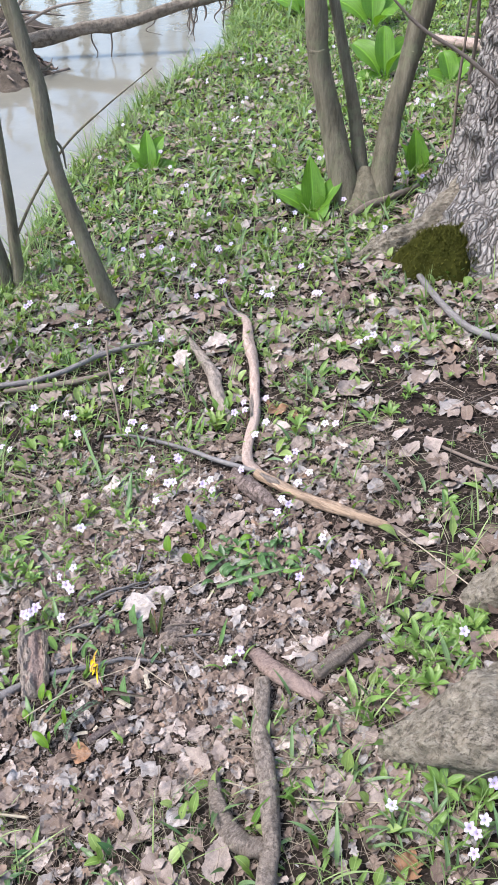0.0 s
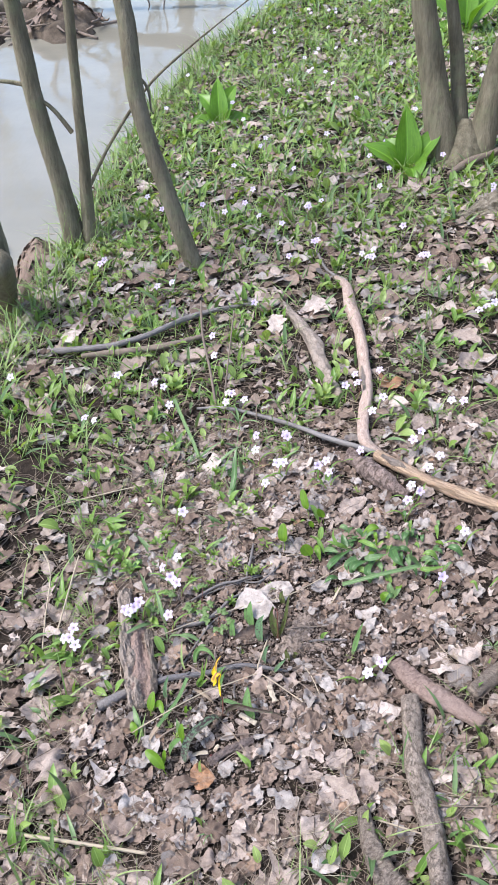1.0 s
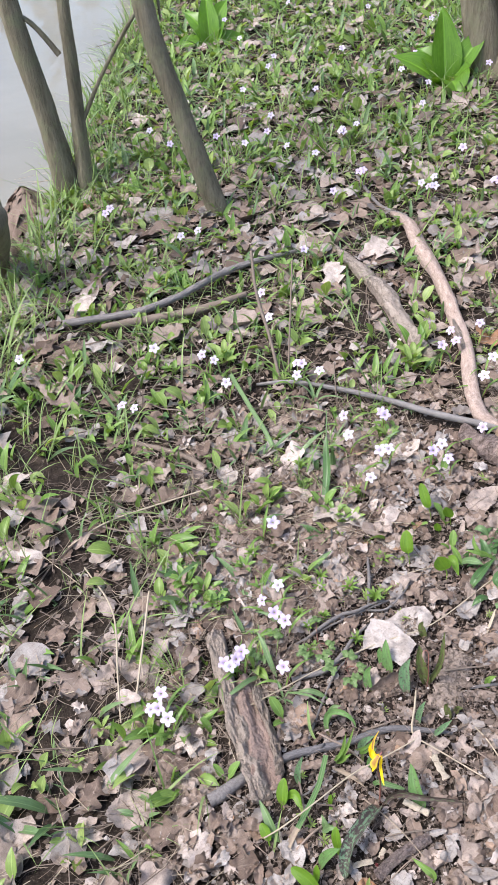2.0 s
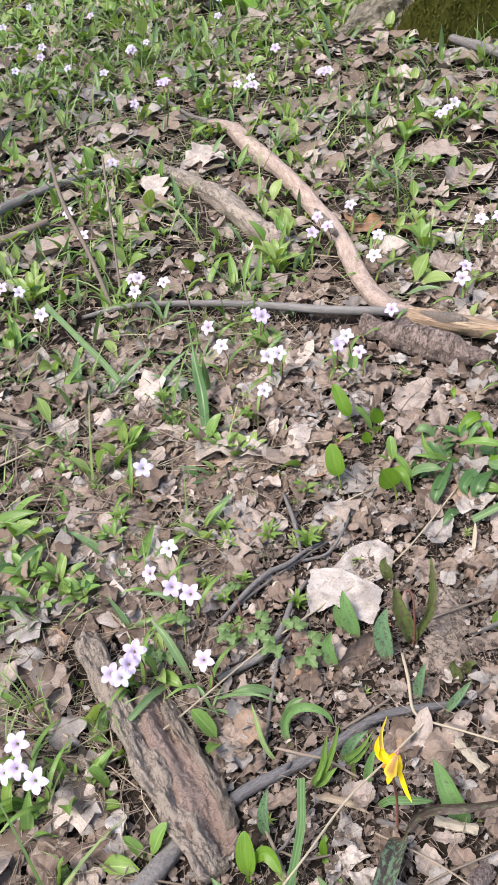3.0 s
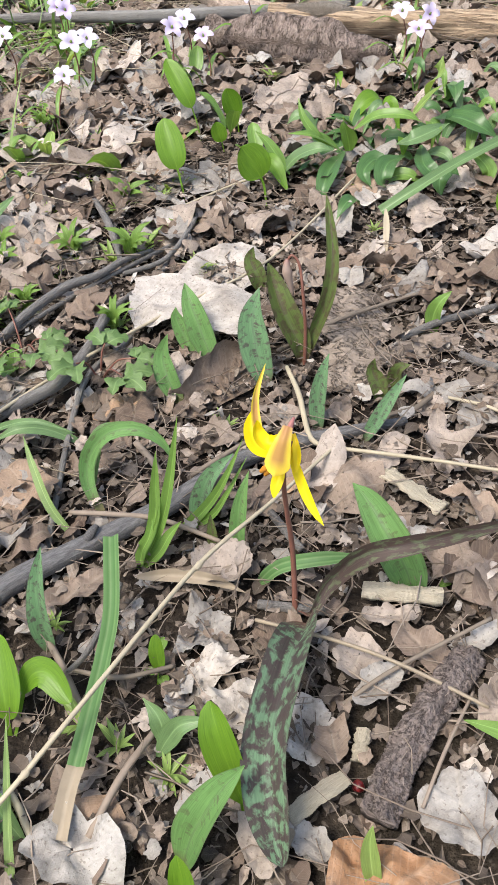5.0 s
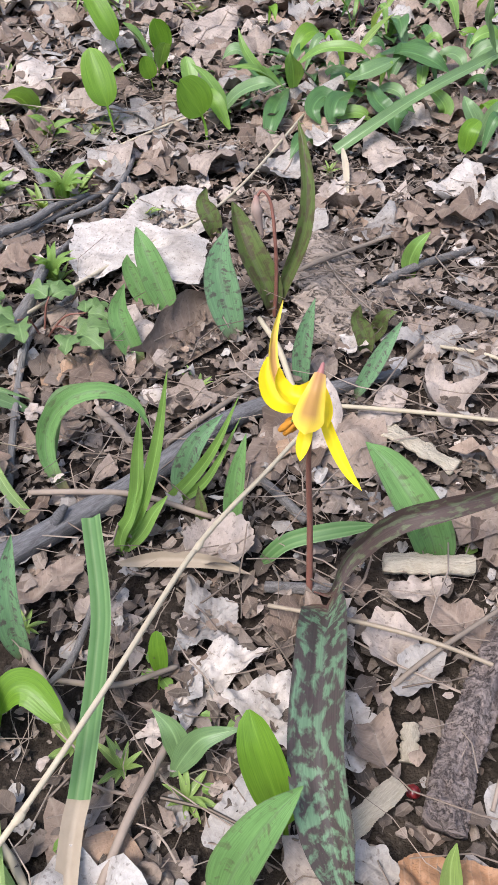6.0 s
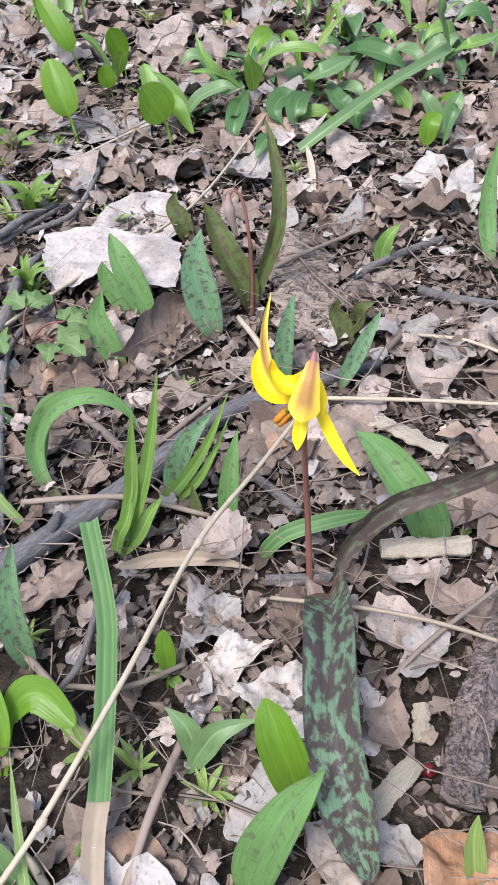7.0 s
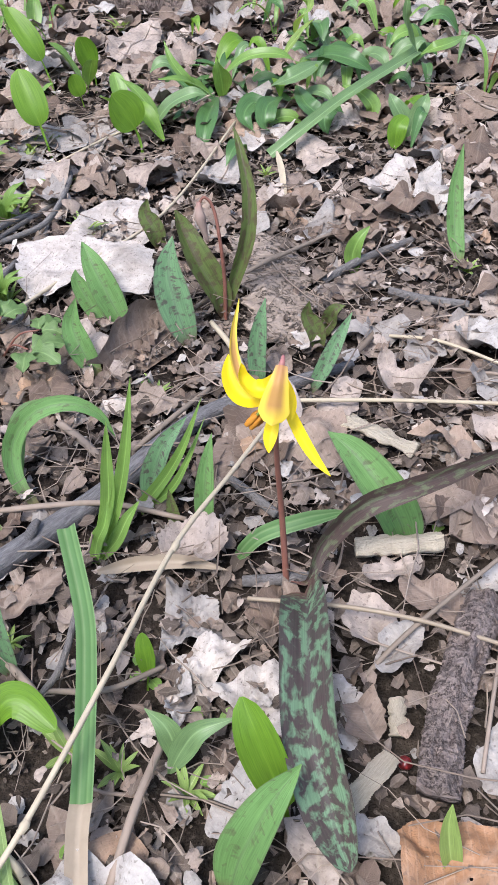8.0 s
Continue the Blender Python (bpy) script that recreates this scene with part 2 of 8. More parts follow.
BARK_DARK = bark_mat("dark_bark", (0.145, 0.112, 0.103), (0.27, 0.218, 0.20), 3.0, (4.0, 1.4, 1), (0.22, 0.175, 0.162), 1.0, 0.004, 0.9, 3.5, "UV")
BARK_PALE = bark_mat("pale_weathered_bark", (0.16, 0.122, 0.098), (0.36, 0.29, 0.24), 2.0, (3.0, 1.6, 1), (0.29, 0.23, 0.186), 1.0, 0.004, 0.9, 3.5, "UV")
BARK_GREY = bark_mat("grey_branch_bark", (0.115, 0.103, 0.098), (0.27, 0.25, 0.24), 8.0, (3.0, 1.5, 1), (0.30, 0.285, 0.27), 0.8, 0.002, kind="UV")
BARK_BLUE = bark_mat("smooth_branch_bark", (0.085, 0.079, 0.08), (0.21, 0.20, 0.205), 8.0, (3.0, 1.5, 1), (0.23, 0.222, 0.22), 0.8, 0.002, kind="UV")
BARE_WOOD = bark_mat("bare_wood", (0.25, 0.175, 0.145), (0.57, 0.45, 0.38), 6.0, (8.0, 2.0, 1), (0.47, 0.365, 0.31), 0.9, 0.004, 0.8, 0.0, "UV")
SPLIT_WOOD = bark_mat("split_wood", (0.29, 0.185, 0.12), (0.64, 0.48, 0.345), 6.0, (1.4, 5.0, 1), (0.55, 0.40, 0.275), 0.9, 0.004, 0.8, 3.0, "UV")
CHIP_WOOD = bark_mat("chip_wood", (0.50, 0.41, 0.30), (0.74, 0.65, 0.52), 4.0, (1, 9, 1), None, 0.9, 0.002, 0.8, kind="UV")
ROOT_BARK = bark_mat("root_bark", (0.115, 0.095, 0.07), (0.37, 0.325, 0.255), 75, (0.55, 1, 1), (0.25, 0.222, 0.165), 1.0, 0.010, 0.9, 55.0, lo=0.34, hi=0.66, gap_wide=0.012)
BARK_FORE = bark_mat("broken_bark", (0.14, 0.107, 0.086), (0.44, 0.365, 0.30), 5.0, (9.0, 2.0, 1), (0.35, 0.285, 0.232), 1.0, 0.006, 0.9, 4.0, "UV")


def moss_mat():
    m = Mat("moss", 0.95, 0.1)
    c = m.ramp(m.island(), [(0.0, (0.028, 0.033, 0.005)), (0.6, (0.062, 0.069, 0.010)), (1.0, (0.13, 0.13, 0.026))])
    m.color(m.mix(m.math("MULTIPLY", m.noise(16, 3), 0.5), c, (0.05, 0.042, 0.012)))
    m.glow_through((0.10, 0.11, 0.015), 0.12)
    return m.m


MOSS = moss_mat()
MUD = bark_mat("mud", (0.06, 0.048, 0.038), (0.15, 0.12, 0.09), 20, (1, 1, 1), None, 0.9, 0.01)
CABBAGE = green_mat("cabbage_leaf", (0.115, 0.27, 0.03), (0.19, 0.37, 0.045), 0.35, 0.35, 0.5)


def water_mat():
    m = Mat("creek_water", 0.03, 0.5)
    c = m.ramp(m.noise(1.2, 4, 0.6), [(0.3, (0.20, 0.19, 0.15)), (0.75, (0.265, 0.252, 0.205))])
    m.color(c)
    m.b.inputs["IOR"].default_value = 1.33
    m.bump(m.noise(6.0, 4, 0.55, (1, 0.45, 1)), 0.2, 0.02)
    return m.m


WATER = water_mat()


# ---- the lie of the land ----
BANK_Y = (-60, -3, 0.0, 1.3, 1.9, 2.7, 3.4, 4.2, 4.9, 5.3, 6.5, 9.0, 14.0, 60.0)
BANK_X = (-6, -1.5, -0.98, -0.68, -0.60, -0.55, -0.48, -0.30, 0.04, 0.19, 0.22, 0.25, 0.0, -4.0)
FAR_Y = (-60, 0, 2.0, 4.0, 5.3, 6.5, 9.0, 14.0, 60.0)
FAR_X = (-11, -4.5, -3.2, -2.2, -1.65, -2.1, -2.6, -3.6, -9.0)
WATER_Z = -0.16
_rng = np.random.default_rng(7)
_K = _rng.normal(size=(26, 2)) * np.repeat([1.2, 5.0, 16.0], [6, 8, 12])[:, None]
_PH = _rng.uniform(0, 6.28, 26)
_AM = np.repeat([0.010, 0.004, 0.0014], [6, 8, 12])


def smooth(a, b, v):
    s = np.clip((v - a) / (b - a), 0, 1)
    return s * s * (3 - 2 * s)


def ground_z(x, y):
    """Height of the forest floor: a slope that rises from the creek, with small bumps."""
    x, y = np.asarray(x, float), np.asarray(y, float)
    z = -0.010 + 0.085 * np.clip(x, -1.2, 2.5) + 0.035 * np.clip(y, -1.0, 2.2)
    far = smooth(0.6, 2.5, np.hypot(x - 0.1, y - 0.4))
    for k, p, a in zip(_K, _PH, _AM):
        z = z + a * np.sin(k[0] * x + k[1] * y + p) * (0.04 + 0.96 * far)
    z = z - 0.009 * np.exp(-((x - 0.18) ** 2 + (y - 0.2) ** 2) / 0.04)  # a shallow dip beside the lily
    d = x - np.interp(y, BANK_Y, BANK_X)
    e = np.interp(y, FAR_Y, FAR_X) - x
    bed = -0.45 + 0.0 * z
    z = bed + (z - bed) * np.maximum(smooth(-0.16, 0.06, d), smooth(-0.3, 0.2, e))
    return z


def gz(x, y):
    return float(ground_z(x, y))


# ---- value noise, for relief ----
def vnoise(p, seed=0):
    """Smooth noise from -1 to 1 at places p (..., 3)."""
    p = np.asarray(p, float) + seed * 17.3
    i = np.floor(p).astype(np.int64)
    f = p - i
    f = f * f * (3 - 2 * f)
    out = 0.0
    for a in (0, 1):
        for b in (0, 1):
            for c in (0, 1):
                n = ((i[..., 0] + a) * 73856093) ^ ((i[..., 1] + b) * 19349663) ^ ((i[..., 2] + c) * 83492791)
                n = ((n ^ (n >> 13)) * 1274126177) & 0x7FFFFFFF
                n = ((n ^ (n >> 15)) & 0xFFFF) / 32767.5 - 1.0
                w = (f[..., 0] if a else 1 - f[..., 0]) * (f[..., 1] if b else 1 - f[..., 1]) * (f[..., 2] if c else 1 - f[..., 2])
                out = out + n * w
    return out


def fbm(p, octaves=4, seed=0):
    p = np.asarray(p, float)
    return sum(vnoise(p * 2.03**k, seed + k) * 0.5**k for k in range(octaves))


PATCH = ((0.22, 0.66), (0.58, 0.35), (0.02, -0.22), (-0.21, -0.06))  # the ground just round the lily


def in_patch(x, y, margin=0.0):
    """1 inside the clearing round the lily, 0 outside."""
    x, y = np.asarray(x, float), np.asarray(y, float)
    ok = np.ones(np.broadcast(x, y).shape, bool)
    for (ax, ay), (bx, by) in zip(PATCH, PATCH[1:] + PATCH[:1]):
        ok &= (bx - ax) * (y - ay) - (by - ay) * (x - ax) < margin * math.hypot(bx - ax, by - ay)
    return ok


# ---- mesh tools ----
def mesh_from(name, verts, faces, uvs=None, flat=False):
    """A mesh from arrays: verts (N, 3), faces (M, 4) or (M, 3), uvs (N, 2) by vertex."""
    me = bpy.data.meshes.new(name)
    verts, faces = np.asarray(verts, np.float32).reshape(-1, 3), np.asarray(faces, np.int32)
    k = faces.shape[1]
    me.vertices.add(len(verts))
    me.vertices.foreach_set("co", verts.ravel())
    me.loops.add(faces.size)
    me.loops.foreach_set("vertex_index", faces.ravel())
    me.polygons.add(len(faces))
    me.polygons.foreach_set("loop_start", np.arange(0, faces.size, k, dtype=np.int32))
    me.update(calc_edges=True)
    if uvs is not None:
        layer = me.uv_layers.new(name="UVMap")
        layer.data.foreach_set("uv", np.asarray(uvs, np.float32)[faces.ravel()].ravel())
    me.polygons.foreach_set("use_smooth", np.full(len(faces), not flat))
    me.validate()
    return me


def grid_faces(n, m, ring=False):
    i, j = np.meshgrid(np.arange(n - 1), np.arange(m if ring else m - 1), indexing="ij")
    a, b = i * m + j, i * m + (j + 1) % m
    return np.stack([a, b, b + m, a + m], -1).reshape(-1, 4)


def part(name, me, material, parent=None, label=""):
    """Links a mesh as one object, under a thing or a part."""
    ob = new(name, me)
    if material and not me.materials:
        me.materials.append(material)
    if parent:
        ob.parent = parent
    if label:
        ob["label"] = label
    return ob


def thing(name, label, category, group="", kind="", at=(0, 0, 0)):
    """An Empty that carries the parts of one thing."""
    ob = new(name)
    ob.empty_display_size = 0.01
    ob.location = at
    return tagged(ob, label, category, group, kind)


def spline(pts, n):
    """A smooth line through points, as n places."""
    p = np.asarray(pts, float)
    if len(p) == 2:
        return p[0] + (p[1] - p[0]) * np.linspace(0, 1, n)[:, None]
    q = np.vstack([2 * p[0] - p[1], p, 2 * p[-1] - p[-2]])
    seg = np.linspace(0, len(p) - 1 - 1e-6, n)
    k = seg.astype(int)
    t = (seg - k)[:, None]
    a, b, c, d = q[k], q[k + 1], q[k + 2], q[k + 3]
    return 0.5 * (2 * b + (c - a) * t + (2 * a - 5 * b + 4 * c - d) * t**2 + (3 * b - a - 3 * c + d) * t**3)


def frames_along(c):
    t = np.gradient(c, axis=0)
    t /= np.linalg.norm(t, axis=1, keepdims=True) + 1e-9
    ref = np.array([0.0, 0.0, 1.0]) if abs(t[0][2]) < 0.9 else np.array([1.0, 0, 0])
    n = np.zeros_like(c)
    v = np.cross(t[0], ref)
    for i in range(len(c)):
        v = v - t[i] * (v @ t[i])
        v /= np.linalg.norm(v) + 1e-9
        n[i] = v
    return t, n, np.cross(t, n)


def tube_mesh(name, pts, radii, rings=24, sides=10, rough=0.0, seed=0, freq=6.0, flatten=1.0, furrow=0.0, lobes=11, grain=None):
    """A tapered, uneven tube along a line: stems, sticks, trunks. Ends are closed."""
    c = spline(pts, rings)
    r = np.interp(np.linspace(0, 1, rings), np.linspace(0, 1, len(radii)), radii)
    t, n, b = frames_along(c)
    a = np.linspace(0, 2 * np.pi, sides, endpoint=False)
    g = np.random.default_rng(seed)
    k1, k2, ph = g.integers(1, 4, 8), g.uniform(0.5, 1.6, 8) * freq, g.uniform(0, 6.28, 8)
    s = np.linspace(0, 1, rings)
    wob = sum(np.sin(k1[i] * a[None] + k2[i] * s[:, None] * (1 + i) + ph[i]) / (1 + 0.5 * i) for i in range(8)) / 3.0
    if furrow:
        drift = sum(np.sin(s * q * freq + p) for q, p in ((3.1, 0.4), (7.3, 2.0)))[:, None] * 0.35
        ridge = np.abs(np.sin(lobes * 0.5 * a[None] + drift + 0.8 * np.sin(s[:, None] * freq * 11 + 3 * a[None])))
        wob = wob + furrow * (ridge - 0.6)
    rr = r[:, None] * (1 + rough * wob)
    if grain:
        ax, ay = np.cos(a)[None] * r[:, None], np.sin(a)[None] * r[:, None]
        run = np.concatenate([[0], np.cumsum(np.linalg.norm(np.diff(c, axis=0), axis=1))])
        q = np.stack([ax + 0 * ay, ay + 0 * ax, 0.35 * run[:, None] + 0 * ax], -1) * grain[0]
        rr = rr + r.mean() * grain[1] * fbm(q, 4, seed)
    v = c[:, None] + n[:, None] * (np.cos(a)[None, :, None] * rr[..., None]) + b[:, None] * (np.sin(a)[None, :, None] * rr[..., None] * flatten)
    v = np.concatenate([c[:1][None].repeat(sides, 1), v, c[-1:][None].repeat(sides, 1)], 0)
    f = grid_faces(rings + 2, sides, True)
    uv = np.stack(np.meshgrid(np.linspace(0, 1, rings + 2), np.linspace(0, 1, sides), indexing="ij"), -1)
    return mesh_from(name, v.reshape(-1, 3), f, uv.reshape(-1, 2))


def on_ground(pts):
    """(x, y, h) with the height over the floor, as places."""
    p = np.array([(q[0], q[1], q[2] if len(q) > 2 else 0.0) for q in pts], float)
    p[:, 2] += ground_z(p[:, 0], p[:, 1])
    return p


# ---- ground: one sheet to the horizon ----
def build_ground():
    u = np.linspace(-1, 1, 321)
    gx = 0.15 + 0.42 * np.sinh(6.3 * u)
    gy = 1.1 + 0.55 * np.sinh(6.1 * u)
    x, y = np.meshgrid(gx, gy, indexing="ij")
    z = ground_z(x, y)
    v = np.stack([x, y, z], -1).reshape(-1, 3)
    ob = part("ground", mesh_from("ground", v, grid_faces(321, 321)[:, ::-1]), SOIL)
    tagged(ob, "dark brown forest soil sloping down to a creek", "ground", kind="structure")
    gy = np.concatenate([np.linspace(-60, -4, 12), np.linspace(-3, 12, 120), np.linspace(13, 60, 12)])
    a, b = np.interp(gy, FAR_Y, FAR_X) - 0.6, np.interp(gy, BANK_Y, BANK_X) + 0.3
    s = np.linspace(0, 1, 24)
    v = np.stack([a[:, None] + (b - a)[:, None] * s, np.repeat(gy[:, None], 24, 1), np.full((len(gy), 24), WATER_Z)], -1)
    ob = part("water", mesh_from("water", v.reshape(-1, 3), grid_faces(len(gy), 24)[:, ::-1]), WATER)
    tagged(ob, "calm muddy creek water with pale sky reflections", "creek", kind="structure")


build_ground()


# ---- loose cover, made in batches ----
def scatter(rng, n, x0, x1, y0, y1, keep=None):
    """Random places in a field; keep(x, y) gives the chance that one stays."""
    x, y = rng.uniform(x0, x1, n), rng.uniform(y0, y1, n)
    ok = (x - np.interp(y, BANK_Y, BANK_X)) > 0.0
    if keep is not None:
        ok &= rng.random(n) < keep(x, y)
    return x[ok], y[ok]


def rot_batch(yaw, pitch, roll):
    cy, sy, cp, sp, cr, sr = np.cos(yaw), np.sin(yaw), np.cos(pitch), np.sin(pitch), np.cos(roll), np.sin(roll)
    z = np.zeros_like(yaw)
    o = z + 1
    rz = np.stack([np.stack([cy, -sy, z], -1), np.stack([sy, cy, z], -1), np.stack([z, z, o], -1)], -2)
    ry = np.stack([np.stack([cp, z, sp], -1), np.stack([z, o, z], -1), np.stack([-sp, z, cp], -1)], -2)
    rx = np.stack([np.stack([o, z, z], -1), np.stack([z, cr, -sr], -1), np.stack([z, sr, cr], -1)], -2)
    return rz @ ry @ rx


def dead_leaf_batch(rng, x, y, size, kind, nu, nv, lift=0.012, calm=1.0):
    """Dry leaves on the floor: kind 0 ovate, 1 oak lobes, 2 maple points, 3 torn scraps,
    4 broken pieces and 5 whole round leaves on nu rings of nv points. Returns verts, faces, uvs."""
    n = len(x)
    if kind >= 4:
        return place_leaves(rng, x, y, size, *round_leaf(rng, n, nu, nv, kind, calm), lift, True)
    u = np.linspace(0, 1, nu)
    v = np.linspace(-1, 1, nv)
    if kind == 0:
        w = 0.36 * np.sin(np.pi * u**0.8) ** 0.8 * (1 + 0 * u)
        wob, fr = 0.10, 5
    elif kind == 1:
        w = 0.34 * np.sin(np.pi * u**0.75) ** 0.7 * (0.78 + 0.22 * np.cos(u * 2 * np.pi * 3.0 + 0.5))
        wob, fr = 0.15, 6
    elif kind == 2:
        w = 0.48 * np.sin(np.pi * u**0.65) ** 0.75 * (0.75 + 0.25 * np.cos(u * np.pi * 4.2))
        wob, fr = 0.16, 5
    else:
        w = 0.36 * np.sin(np.pi * np.clip(u, 0.03, 0.97)) ** 0.45
        wob, fr = 0.26, 5
    w = np.maximum(w, 0.03)
    ph, fq = rng.uniform(0, 6.28, (n, 4, 2)), rng.uniform(2, fr * 3.2, (n, 4, 2))
    edge = 1 + wob * sum(np.sin(fq[:, i, None, :] * u[None, :, None] * 2 + ph[:, i, None, :]) for i in range(4))
    jag = rng.normal(0, 1, edge.shape)
    jag = (jag + np.roll(jag, 1, 1) + np.roll(jag, 2, 1) * (nu > 20) + np.roll(jag, 3, 1) * (nu > 20)) * (0.5 if nu <= 20 else 0.32)
    edge = np.clip(edge + jag * (0.07 + 0.09 * (kind > 0)), 0.3, 1.5)
    edge = 1 + (edge - 1) * calm
    side = np.where(v[None, None] < 0, edge[..., :1], edge[..., 1:])
    wide = rng.uniform(0.75, 1.25, n)[:, None, None]
    X = (u[None, :, None] - 0.5) + 0 * side
    Y = w[None, :, None] * side * v[None, None] * wide
    # curl across and along, and crumple
    c1 = (rng.normal(0.0, 0.5, n) + (rng.random(n) < 0.25) * rng.uniform(0.5, 1.8, n))[:, None, None]
    c2 = rng.normal(0.08, 0.3, n)[:, None, None]
    Z = c1 * Y**2 * 1.5 + c2 * X**2 * 0.8 + rng.normal(0, 0.12, n)[:, None, None] * X * Y * 2
    q = rng.uniform(5, 16, (n, 3, 2))
    qp = rng.uniform(0, 6.28, (n, 3))
    for i in range(3):
        Z = Z + 0.022 * np.sin(q[:, i, 0, None, None] * X + q[:, i, 1, None, None] * Y + qp[:, i, None, None])
    Z = Z + rng.uniform(-0.03, 0.14, n)[:, None, None] * np.abs(v) ** 3 * np.sin(u * 9 + rng.uniform(0, 6, n)[:, None])[..., None]
    Z = Z + 0.15 * fbm(np.stack([X, Y, 0 * X], -1) * 4.0 + rng.uniform(0, 50, n)[:, None, None, None], 3)
    Z = Z - 0.02 * np.exp(-((Y / 0.06) ** 2))
    uv = np.stack([np.broadcast_to(u[:, None], (nu, nv)), np.broadcast_to((v[None] + 1) / 2, (nu, nv))], -1)
    return place_leaves(rng, x, y, size, X, Y, Z, np.broadcast_to(uv, (n, nu, nv, 2)), lift, False)


def round_leaf(rng, n, nu, nv, kind, calm):
    """Leaf pieces as rings round a middle: broken off along straight tears (4) or whole with fine teeth (5)."""
    a = np.linspace(0, 2 * np.pi, nv, endpoint=False)[None]
    col = lambda lo, hi: rng.uniform(lo, hi, n)[:, None]
    shred = nv < 10  # the smallest pieces are narrow shreds
    asp = (col(0.09, 0.5) if shred else col(0.26, 0.85)) if kind == 4 else col(0.62, 0.85)
    low = 1.0 if kind == 4 else 0.4
    r = 0.5 / np.sqrt(np.cos(a) ** 2 + (np.sin(a) / asp) ** 2)
    r = r * (1 + low * (0.10 * np.sin(2 * a + col(0, 6.28)) + 0.08 * np.sin(3 * a + col(0, 6.28)) + 0.07 * np.sin(5 * a + col(0, 6.28)) + 0.06 * np.sin(8 * a + col(0, 6.28))))
    if kind == 4:
        for lo, hi in ((0.3, 0.7), (0.4, 0.8)) if shred else ((0.18, 0.48), (0.26, 0.65)):
            c = np.cos(a - col(0, 6.28))
            r = np.minimum(r, np.where(c > 0.05, col(lo, hi) / np.maximum(c, 0.05), 9.0))
        r = r * 1.15
    else:
        r = r * (1 + 0.10 * np.exp(-((np.angle(np.exp(1j * a)) / 0.3) ** 2)))
        r = r * (1 + 0.022 * np.sign(np.sin(a * (nv // 3.2))))
    jag = rng.normal(0, 1, (n, nv))
    r = r * (1 + np.clip(0.6 * jag + 0.6 * np.roll(jag, 1, 1), -2, 2) * (0.085 if 10 <= nv < 40 else 0.05) * calm)
    s = np.linspace(0, 1, nu)[None, :, None] ** 0.85
    s = np.maximum(s, 0.03)
    X, Y = s * (r * np.cos(a))[:, None], s * (r * np.sin(a))[:, None]
    k = lambda v: v[:, :, None]
    Z = k(col(-0.6, 0.9) + (col(0, 1) < 0.3) * col(0.3, 1.4)) * Y**2 * 1.2 + k(col(-0.5, 0.7)) * X**2 + k(col(-0.5, 0.5)) * X * Y
    Z = Z + 0.30 * fbm(np.stack([X, Y, 0 * X], -1) * 3.2 + rng.uniform(0, 50, n)[:, None, None, None], 3) * (0.15 + calm * 0.65)
    for _ in range(3):  # sharp creases
        w = col(0, 6.28)
        Z = Z + k(col(-0.25, 0.25) * calm) * np.abs(X * k(np.cos(w)) + Y * k(np.sin(w)) - k(col(-0.15, 0.15)))
    Z = Z + s**4 * 0.05 * np.sin(k(a + 0 * asp).transpose(0, 2, 1) * 4 + k(col(0, 6.28))) - 0.025 * np.exp(-((Y / 0.05) ** 2))
    return X, Y, Z, np.stack([X + 0.5, np.clip(0.5 + 0.75 * Y, 0, 1)], -1)


def place_leaves(rng, x, y, size, X, Y, Z, uv, lift, ring):
    """Turns, tilts and lays leaf shapes on the floor."""
    n, nu, nv = X.shape
    P = np.stack([X, Y, Z], -1) * size[:, None, None, None]
    sl = 0.085
    tall = np.ptp(P[..., 2], axis=(1, 2))
    P[..., 2] *= np.minimum(1, (0.011 + 0.16 * size) / (tall + 1e-6))[:, None, None]
    R = rot_batch(rng.uniform(0, 6.28, n), rng.normal(0, 0.08, n), rng.normal(0, 0.09, n))
    P = np.einsum("nij,nabj->nabi", R, P)
    low = P[..., 2].min((1, 2))
    P[..., 2] -= low[:, None, None] * 0.75
    P[..., 2] += P[..., 0] * sl
    P[..., 0] += x[:, None, None]
    P[..., 1] += y[:, None, None]
    P[..., 2] += (ground_z(x, y) + rng.uniform(-0.003, lift, n) * 0.6)[:, None, None]
    f = grid_faces(nu, nv, True)[None] if ring else grid_faces(nu, nv)[None]
    f = f + (np.arange(n) * nu * nv)[:, None, None]
    return P.reshape(-1, 3), f.reshape(-1, 4), np.asarray(uv).reshape(-1, 2)


def join_batches(items):
    V, F, U, o = [], [], [], 0
    for v, f, u in items:
        V.append(v), F.append(f + o), U.append(u)
        o += len(v)
    return np.concatenate(V), np.concatenate(F), np.concatenate(U)


def near(x, y, cx, cy, r):
    return np.exp(-(((x - cx) ** 2 + (y - cy) ** 2) / (r * r)))


def leafiness(x, y):
    """Where dry leaves lie thick: everywhere under the trees, thinner in the green strip along the creek."""
    g = smooth(1.5, 3.2, y) * (1 - smooth(0.7, 1.4, x))
    return np.clip(1.0 - 0.15 * g - 0.4 * near(x, y, -0.108, -0.013, 0.03) - 0.4 * near(x, y, -0.095, 0.017, 0.03) - 0.25 * near(x, y, 0.130, 0.035, 0.05) - 0.9 * near(x, y, 0.002, -0.062, 0.02) - 0.8 * near(x, y, 0.030, -0.022, 0.022) - 0.85 * near(x, y, -0.45, 0.72, 0.26) - 0.72 * near(x, y, 0.84, 0.76, 0.34) - 0.55 * near(x, y, 0.60, 0.24, 0.26) - 0.4 * near(x, y, 0.45, -0.06, 0.2), 0.08, 1) * (1 - 0.75 * smooth(2.2, 4.5, np.hypot(x - 0.5, y - 1.5)))


